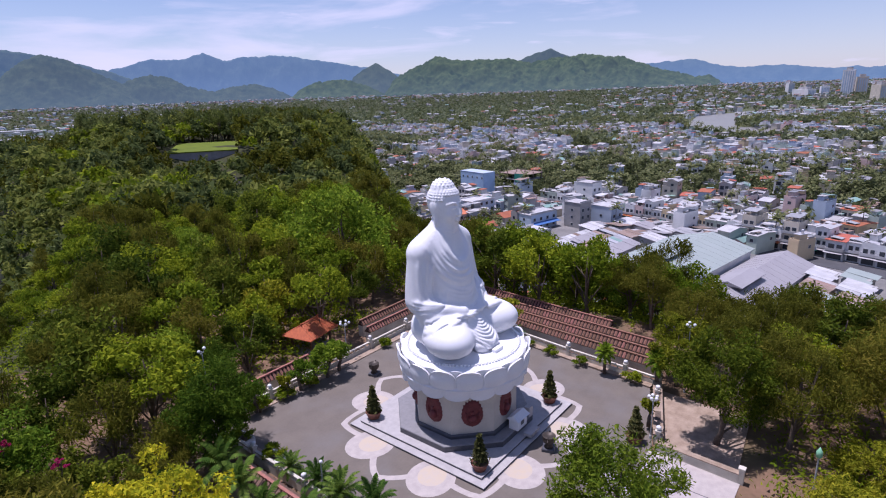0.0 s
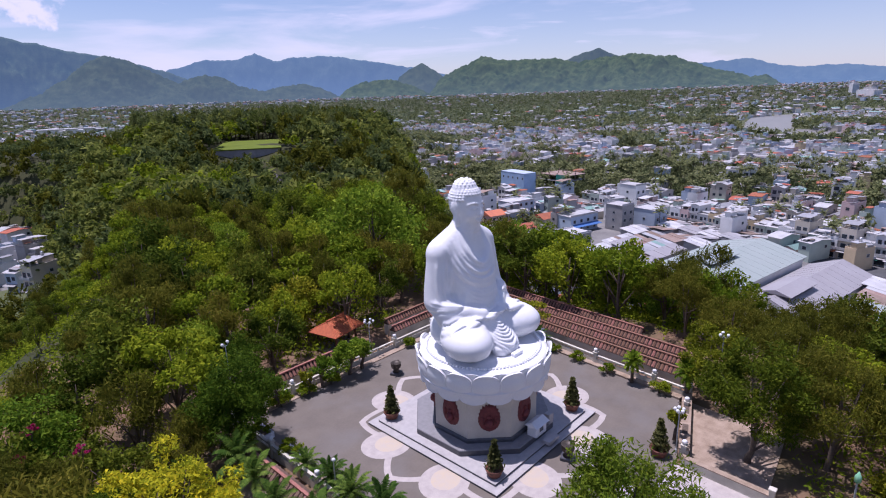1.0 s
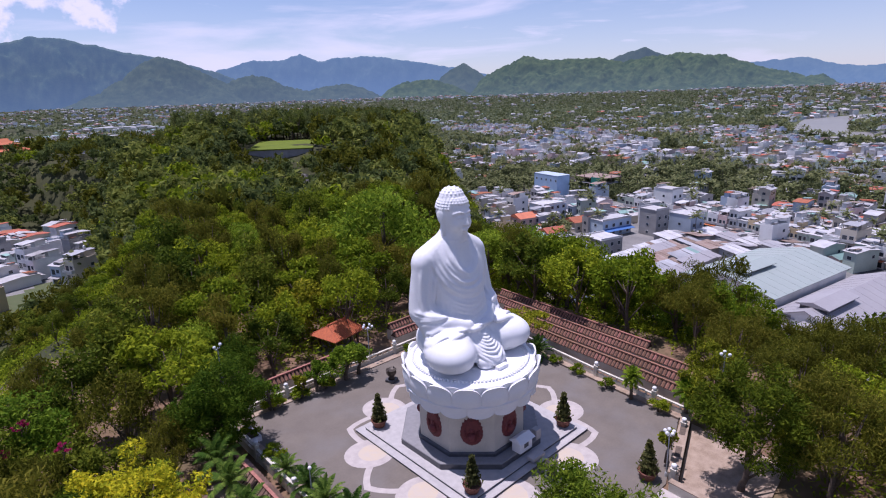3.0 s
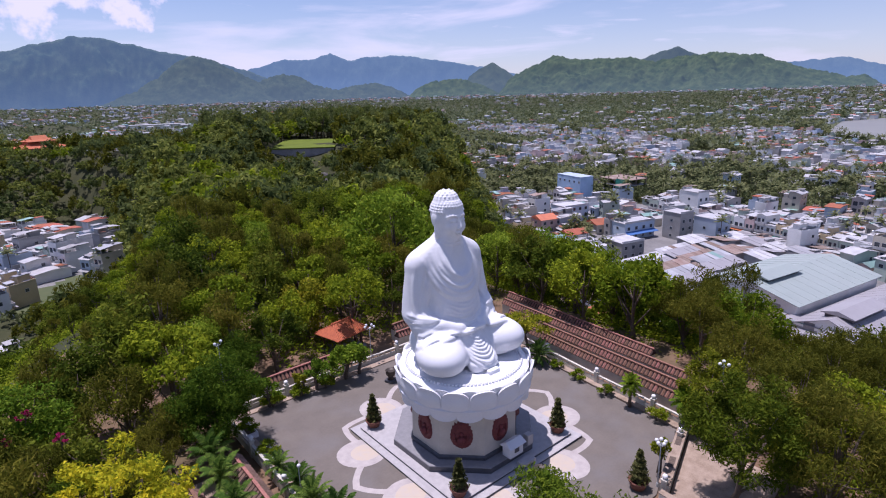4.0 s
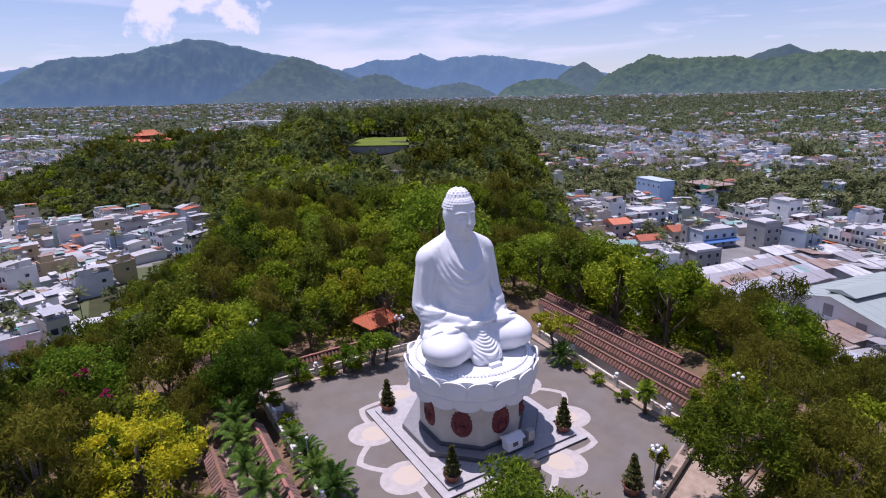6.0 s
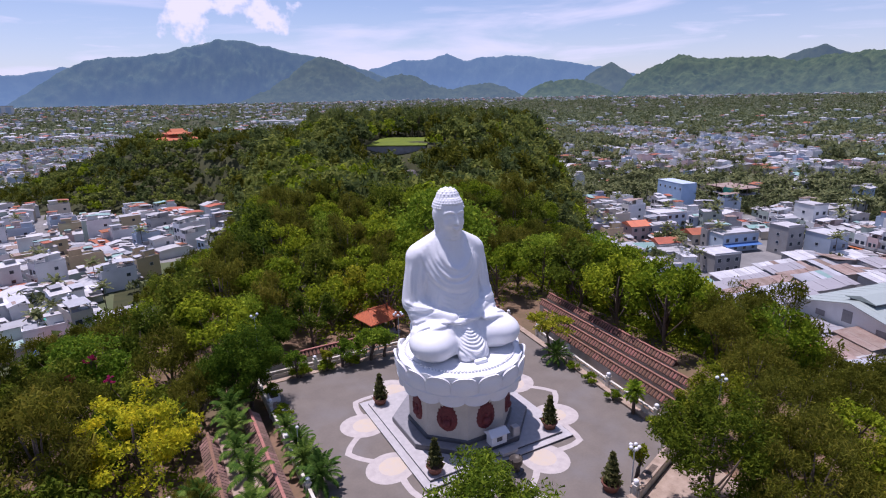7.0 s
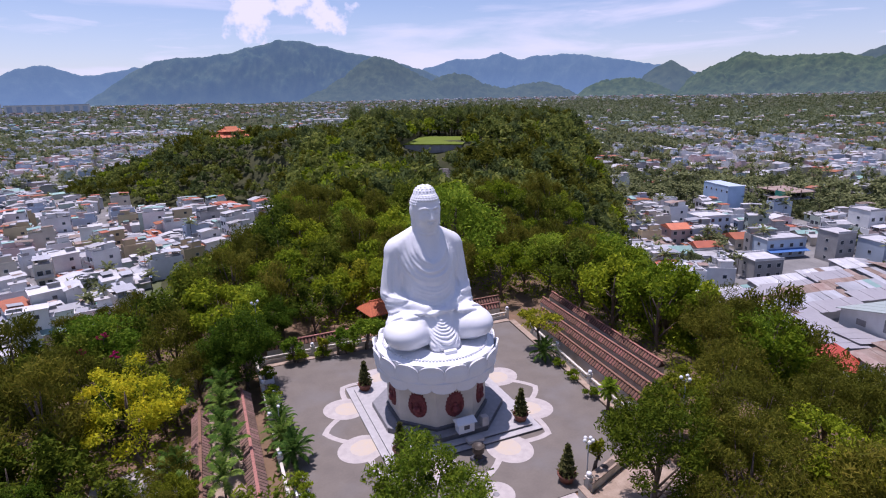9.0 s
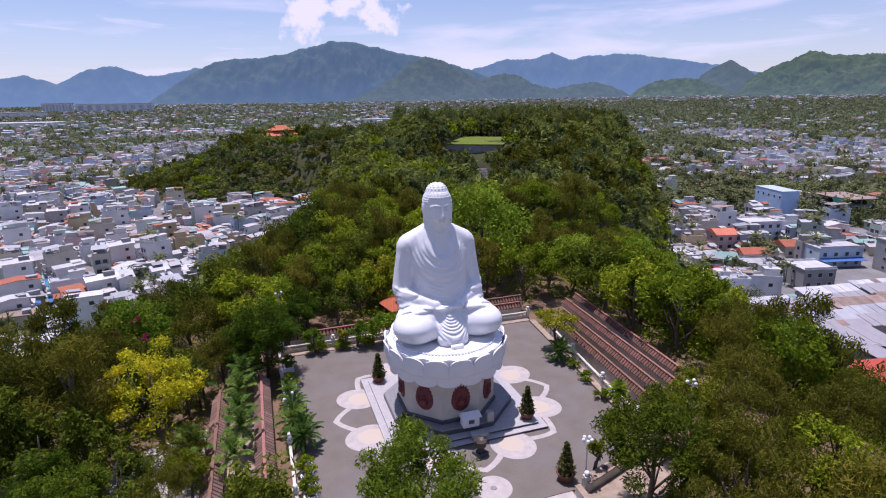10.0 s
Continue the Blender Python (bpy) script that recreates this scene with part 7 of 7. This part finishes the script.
# river
g = Geo()
pts = RIVER
for k, (x, y) in enumerate(pts):
    p, q = pts[max(0, k - 1)], pts[min(len(pts) - 1, k + 1)]
    d = Vector((q[0] - p[0], q[1] - p[1])).normalized()
    wd = 14 + 10 * min(k, 2)
    g.v += [(x - d.y * wd, y + d.x * wd, TOWN + 0.35), (x + d.y * wd, y - d.x * wd, TOWN + 0.35)]
g.f = [(2 * k + 1, 2 * k + 3, 2 * k + 2, 2 * k) for k in range(len(pts) - 1)]
tagged(part("water", g, mat("river_water", (0.24, 0.225, 0.19), (0.20, 0.19, 0.165), rough=0.35, scale=0.02, spec=0.3)), "pale brown river winding across the plain", "river", kind="structure")
# streets near the hill
street = Geo()
wall_line(street, (164, -110), (252, 203), 5, TOWN - 0.5, TOWN + 0.12)
wall_line(street, (120, -60), (171, -75), 4, TOWN - 0.5, TOWN + 0.1)
tagged(part("road", street, ASPHALT), "grey asphalt street between the shop houses", "road", kind="structure")

# ---- reservoir with a lawn on the ridge, and the stairs to it ----
res = thing("reservoir", "sunken concrete reservoir topped with bright sloping lawn", "reservoir", (82.6, 194, 0), -35)
part("wall", Geo().box(-13, -12, 2, 13, 22, 10.6), CONCRETE, res, "stained grey concrete wall")
part("lawn", Geo().add([(-13.3, -12.3, 10.6), (13.3, -12.3, 10.6), (13.3, 22, 10.6), (-13.3, 22, 10.6), (-13.3, -12.3, 11.0), (13.3, -12.3, 11.0), (13.3, 22, 12.0), (-13.3, 22, 12.0)],
                       [(0, 3, 2, 1), (4, 5, 6, 7), (0, 1, 5, 4), (1, 2, 6, 5), (2, 3, 7, 6), (3, 0, 4, 7)]), GRASS, res, "bright green lawn")
path = thing("stair_path", "long grey concrete stair path up the ridge", "stairs")
for k in range(48):
    s = k / 47
    x, y = 53 + 20 * s, 118 + 52 * s
    part("step", Geo().prism([(x - 2.4, y + 0.9), (x - 2.0, y - 0.4), (x + 2.4, y - 1.8), (x + 2.0, y - 0.4 + 0.6)][::-1], -4, 0.25 + float(height(x, y)) + 0.02 * k), PATHSTONE, path)

# ---- palms and trees among the houses, and the woods of the plain ----
COCO = palm_meshes(8, 9.0, 13, 3.6, LEAF_COCO, 2, 0.16, 0.7)
palms, clumps, broad = [], [], []
rp = np.random.default_rng(77)
stem = np.array([[[-0.15, 0, -0.5], [0.15, 0, -0.5], [0.1, 0, 9], [-0.1, 0, 9]], [[0, -0.15, -0.5], [0, 0.15, -0.5], [0, 0.1, 9], [0, -0.1, 9]]])
trunks = []
pa = 0
for _ in range(90000):
    if pa > 4800:
        break
    a, r0 = radians(rp.uniform(-28, 96)), 170 + 900 * rp.random() ** 1.1
    x, y = EYE0[0] + r0 * math.sin(a), EYE0[1] + r0 * math.cos(a)
    if float(height(x, y)) > -30.5 or rp.random() < density(x, y) * 0.93 or river_gap(x, y) < 32 or abs(x - 148) < 44 and abs(y - 20) < 60 or x < 70 and y < 340 and rp.random() < 0.93:
        continue
    pa += 1
    s, t = rp.uniform(0.75, 1.25), rp.uniform(0, 6.28)
    rot = np.array([[math.cos(t), -math.sin(t), 0], [math.sin(t), math.cos(t), 0], [0, 0, 1]]) * s
    if rp.random() < 0.62:
        palms.append(COCO[2] @ rot.T + np.array([x, y, TOWN]))
        trunks.append(stem @ rot.T + np.array([x, y, TOWN]))
    else:
        broad.append((x, y, TOWN - 1.5, s * 0.9))
tagged(new("coconut_palms", quads_mesh("coconut_palms", np.concatenate(palms).reshape(-1, 3), LEAF_COCO)), "coconut palms standing thick among the houses of the plain", "palms", kind="stuff")
tagged(new("palm_trunks", quads_mesh("palm_trunks", np.concatenate(trunks).reshape(-1, 3), BARK)), "thin grey trunks of the coconut palms", "palms", kind="stuff")
wood_stuff("town_trees", "green trees between the houses of the plain", broad, ["mid_a", "dark_a", "mid_b"], 85, 5.0, LEAF_COCO)
scrub = []
for k in range(16000):
    a, r0 = radians(rp.uniform(-28, 96)), 190 + 800 * rp.random() ** 1.1
    x, y = EYE0[0] + r0 * math.sin(a), EYE0[1] + r0 * math.cos(a)
    if float(height(x, y)) > -30.5 or density(x, y) > 0.3 or river_gap(x, y) < 30 or abs(x - 148) < 44 and abs(y - 20) < 60:
        continue
    c = rp.normal(size=(12, 3)) * np.array([2.0, 2.0, 0.9]) + np.array([x, y, TOWN + 1.5])
    scrub.append(leaf_quads(c, rp.uniform(0.7, 1.5, 12), rp, 0.9, 0.0, 0.6))
tagged(new("scrub", quads_mesh("scrub", np.concatenate(scrub).reshape(-1, 3), LEAF_COCO, 3)), "low green scrub under the palms of the plain", "scrub", kind="stuff")
cl = {0: [], 1: []}
for k in range(30000):
    a, r0 = radians(rp.uniform(-29, 97)), 650 + 3300 * rp.random() ** 1.15
    x, y = EYE0[0] + r0 * math.sin(a), EYE0[1] + r0 * math.cos(a)
    if rp.random() < density(x, y) * 0.9 or river_gap(x, y) < 42:
        continue
    gz = float(height(x, y))
    n = 10
    c = rp.normal(size=(n, 3)) * np.array([3.4, 3.4, 1.6]) + np.array([x, y, gz + 5.0])
    cl[k % 2].append(leaf_quads(c, rp.uniform(2.0, 4.2, n), rp, 1.2, 0.0, 0.7))
for k in range(9000):
    a, r0 = radians(rp.uniform(-29, 97)), rp.uniform(3300, 4800)
    x, y = EYE0[0] + r0 * math.sin(a), EYE0[1] + r0 * math.cos(a)
    if noise.noise(Vector((x * 0.0016, y * 0.0016, 4))) < -0.3 or river_gap(x, y) < 60:
        continue
    c = rp.normal(size=(8, 3)) * np.array([6.0, 6.0, 1.6]) + np.array([x, y, float(height(x, y)) + 4.0])
    cl[0].append(leaf_quads(c, rp.uniform(3.0, 6.0, 8), rp, 1.2, 0.0, 0.7))
for k, m in ((0, LEAF_PLAIN), (1, LEAF_COCO)):
    tagged(new("plain_woods", quads_mesh("plain_woods", np.concatenate(cl[k]).reshape(-1, 3), m, 3)), "palm groves and woods stretching over the plain", "woods", kind="stuff")


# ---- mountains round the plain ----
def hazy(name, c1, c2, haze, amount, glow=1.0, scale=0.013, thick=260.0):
    """A far slope: woods and gullies under painted haze, an emission denser low down."""
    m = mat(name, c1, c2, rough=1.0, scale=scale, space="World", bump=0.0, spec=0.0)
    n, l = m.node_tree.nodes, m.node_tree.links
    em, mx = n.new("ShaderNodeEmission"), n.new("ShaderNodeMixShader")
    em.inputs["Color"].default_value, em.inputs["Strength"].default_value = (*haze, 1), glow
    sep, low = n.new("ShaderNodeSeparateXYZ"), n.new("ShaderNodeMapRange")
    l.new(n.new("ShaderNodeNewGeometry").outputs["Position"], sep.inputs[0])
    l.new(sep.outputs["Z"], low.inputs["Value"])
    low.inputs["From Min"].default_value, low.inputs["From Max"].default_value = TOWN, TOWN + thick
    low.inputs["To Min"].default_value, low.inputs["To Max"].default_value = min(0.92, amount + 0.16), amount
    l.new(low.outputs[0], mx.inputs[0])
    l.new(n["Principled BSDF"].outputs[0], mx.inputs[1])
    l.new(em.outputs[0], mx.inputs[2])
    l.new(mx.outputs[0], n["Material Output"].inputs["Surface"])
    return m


def mountain(profile, dist, depth, material, label, rough=0.12, seed=0.0, broad=0.0026, foot=2.0, rows=26, step=0.08, lump=0.0, jag=0.10):
    """A ridge whose skyline follows (azimuth, elevation) turns at the given distance, with gullied slopes."""
    az = np.arange(profile[0][0], profile[-1][0] + 1e-6, step)
    el = np.interp(az, [p[0] for p in profile], [p[1] for p in profile])
    el = el + np.array([jag * noise.fractal(Vector((a * 1.1, seed * 3.7, 0.4)), 0.75, 2.0, 5) for a in az])
    V = []
    for a, e in zip(az, el):
        ends = min(1, (a - az[0]) / 1.6, (az[-1] - a) / 1.6)
        top = (31 + dist * math.tan(radians(e)) - foot) * max(0.02, ends) ** 0.6
        for k in range(rows + 1):
            s = k / rows
            r = dist - depth * (1 - s) if s <= 1 else dist
            x, y = EYE0[0] + r * math.sin(radians(a)), EYE0[1] + r * math.cos(radians(a))
            base = top * s ** 1.25
            f = 1.6 * (0.5 - abs(noise.noise(Vector((x * broad, y * broad, seed))))) + 0.8 * noise.fractal(Vector((x * 0.006, y * 0.006, seed)), 0.8, 2.1, 6)
            fade = math.sin(math.pi * min(1, s * 0.97)) if s > 0.5 else 1
            crowns = lump * (noise.noise(Vector((x * 0.045, y * 0.045, seed))) + 0.8 * noise.noise(Vector((x * 0.11, y * 0.11, seed)))) if lump else 0
            V.append((x, y, foot - 6 + base + rough * top * f * min(1, s * 3) * (0.07 + 0.93 * fade) + crowns))
        V.append((EYE0[0] + (dist + 200) * math.sin(radians(a)), EYE0[1] + (dist + 200) * math.cos(radians(a)), foot - 6))
    m = rows + 2
    F = [(i * m + k, i * m + k + 1, (i + 1) * m + k + 1, (i + 1) * m + k) for i in range(len(az) - 1) for k in range(m - 1)]
    g = Geo().add(V, F)
    tagged(part("backdrop", g, material, None, "", True), label, "mountain", kind="structure")


# emission colours that paint the haze on to the slopes
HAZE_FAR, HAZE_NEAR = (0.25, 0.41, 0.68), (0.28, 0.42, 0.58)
M_FAR = hazy("far_hazed_slopes", (0.03, 0.06, 0.04), (0.12, 0.15, 0.10), HAZE_FAR, 0.58, 0.78)
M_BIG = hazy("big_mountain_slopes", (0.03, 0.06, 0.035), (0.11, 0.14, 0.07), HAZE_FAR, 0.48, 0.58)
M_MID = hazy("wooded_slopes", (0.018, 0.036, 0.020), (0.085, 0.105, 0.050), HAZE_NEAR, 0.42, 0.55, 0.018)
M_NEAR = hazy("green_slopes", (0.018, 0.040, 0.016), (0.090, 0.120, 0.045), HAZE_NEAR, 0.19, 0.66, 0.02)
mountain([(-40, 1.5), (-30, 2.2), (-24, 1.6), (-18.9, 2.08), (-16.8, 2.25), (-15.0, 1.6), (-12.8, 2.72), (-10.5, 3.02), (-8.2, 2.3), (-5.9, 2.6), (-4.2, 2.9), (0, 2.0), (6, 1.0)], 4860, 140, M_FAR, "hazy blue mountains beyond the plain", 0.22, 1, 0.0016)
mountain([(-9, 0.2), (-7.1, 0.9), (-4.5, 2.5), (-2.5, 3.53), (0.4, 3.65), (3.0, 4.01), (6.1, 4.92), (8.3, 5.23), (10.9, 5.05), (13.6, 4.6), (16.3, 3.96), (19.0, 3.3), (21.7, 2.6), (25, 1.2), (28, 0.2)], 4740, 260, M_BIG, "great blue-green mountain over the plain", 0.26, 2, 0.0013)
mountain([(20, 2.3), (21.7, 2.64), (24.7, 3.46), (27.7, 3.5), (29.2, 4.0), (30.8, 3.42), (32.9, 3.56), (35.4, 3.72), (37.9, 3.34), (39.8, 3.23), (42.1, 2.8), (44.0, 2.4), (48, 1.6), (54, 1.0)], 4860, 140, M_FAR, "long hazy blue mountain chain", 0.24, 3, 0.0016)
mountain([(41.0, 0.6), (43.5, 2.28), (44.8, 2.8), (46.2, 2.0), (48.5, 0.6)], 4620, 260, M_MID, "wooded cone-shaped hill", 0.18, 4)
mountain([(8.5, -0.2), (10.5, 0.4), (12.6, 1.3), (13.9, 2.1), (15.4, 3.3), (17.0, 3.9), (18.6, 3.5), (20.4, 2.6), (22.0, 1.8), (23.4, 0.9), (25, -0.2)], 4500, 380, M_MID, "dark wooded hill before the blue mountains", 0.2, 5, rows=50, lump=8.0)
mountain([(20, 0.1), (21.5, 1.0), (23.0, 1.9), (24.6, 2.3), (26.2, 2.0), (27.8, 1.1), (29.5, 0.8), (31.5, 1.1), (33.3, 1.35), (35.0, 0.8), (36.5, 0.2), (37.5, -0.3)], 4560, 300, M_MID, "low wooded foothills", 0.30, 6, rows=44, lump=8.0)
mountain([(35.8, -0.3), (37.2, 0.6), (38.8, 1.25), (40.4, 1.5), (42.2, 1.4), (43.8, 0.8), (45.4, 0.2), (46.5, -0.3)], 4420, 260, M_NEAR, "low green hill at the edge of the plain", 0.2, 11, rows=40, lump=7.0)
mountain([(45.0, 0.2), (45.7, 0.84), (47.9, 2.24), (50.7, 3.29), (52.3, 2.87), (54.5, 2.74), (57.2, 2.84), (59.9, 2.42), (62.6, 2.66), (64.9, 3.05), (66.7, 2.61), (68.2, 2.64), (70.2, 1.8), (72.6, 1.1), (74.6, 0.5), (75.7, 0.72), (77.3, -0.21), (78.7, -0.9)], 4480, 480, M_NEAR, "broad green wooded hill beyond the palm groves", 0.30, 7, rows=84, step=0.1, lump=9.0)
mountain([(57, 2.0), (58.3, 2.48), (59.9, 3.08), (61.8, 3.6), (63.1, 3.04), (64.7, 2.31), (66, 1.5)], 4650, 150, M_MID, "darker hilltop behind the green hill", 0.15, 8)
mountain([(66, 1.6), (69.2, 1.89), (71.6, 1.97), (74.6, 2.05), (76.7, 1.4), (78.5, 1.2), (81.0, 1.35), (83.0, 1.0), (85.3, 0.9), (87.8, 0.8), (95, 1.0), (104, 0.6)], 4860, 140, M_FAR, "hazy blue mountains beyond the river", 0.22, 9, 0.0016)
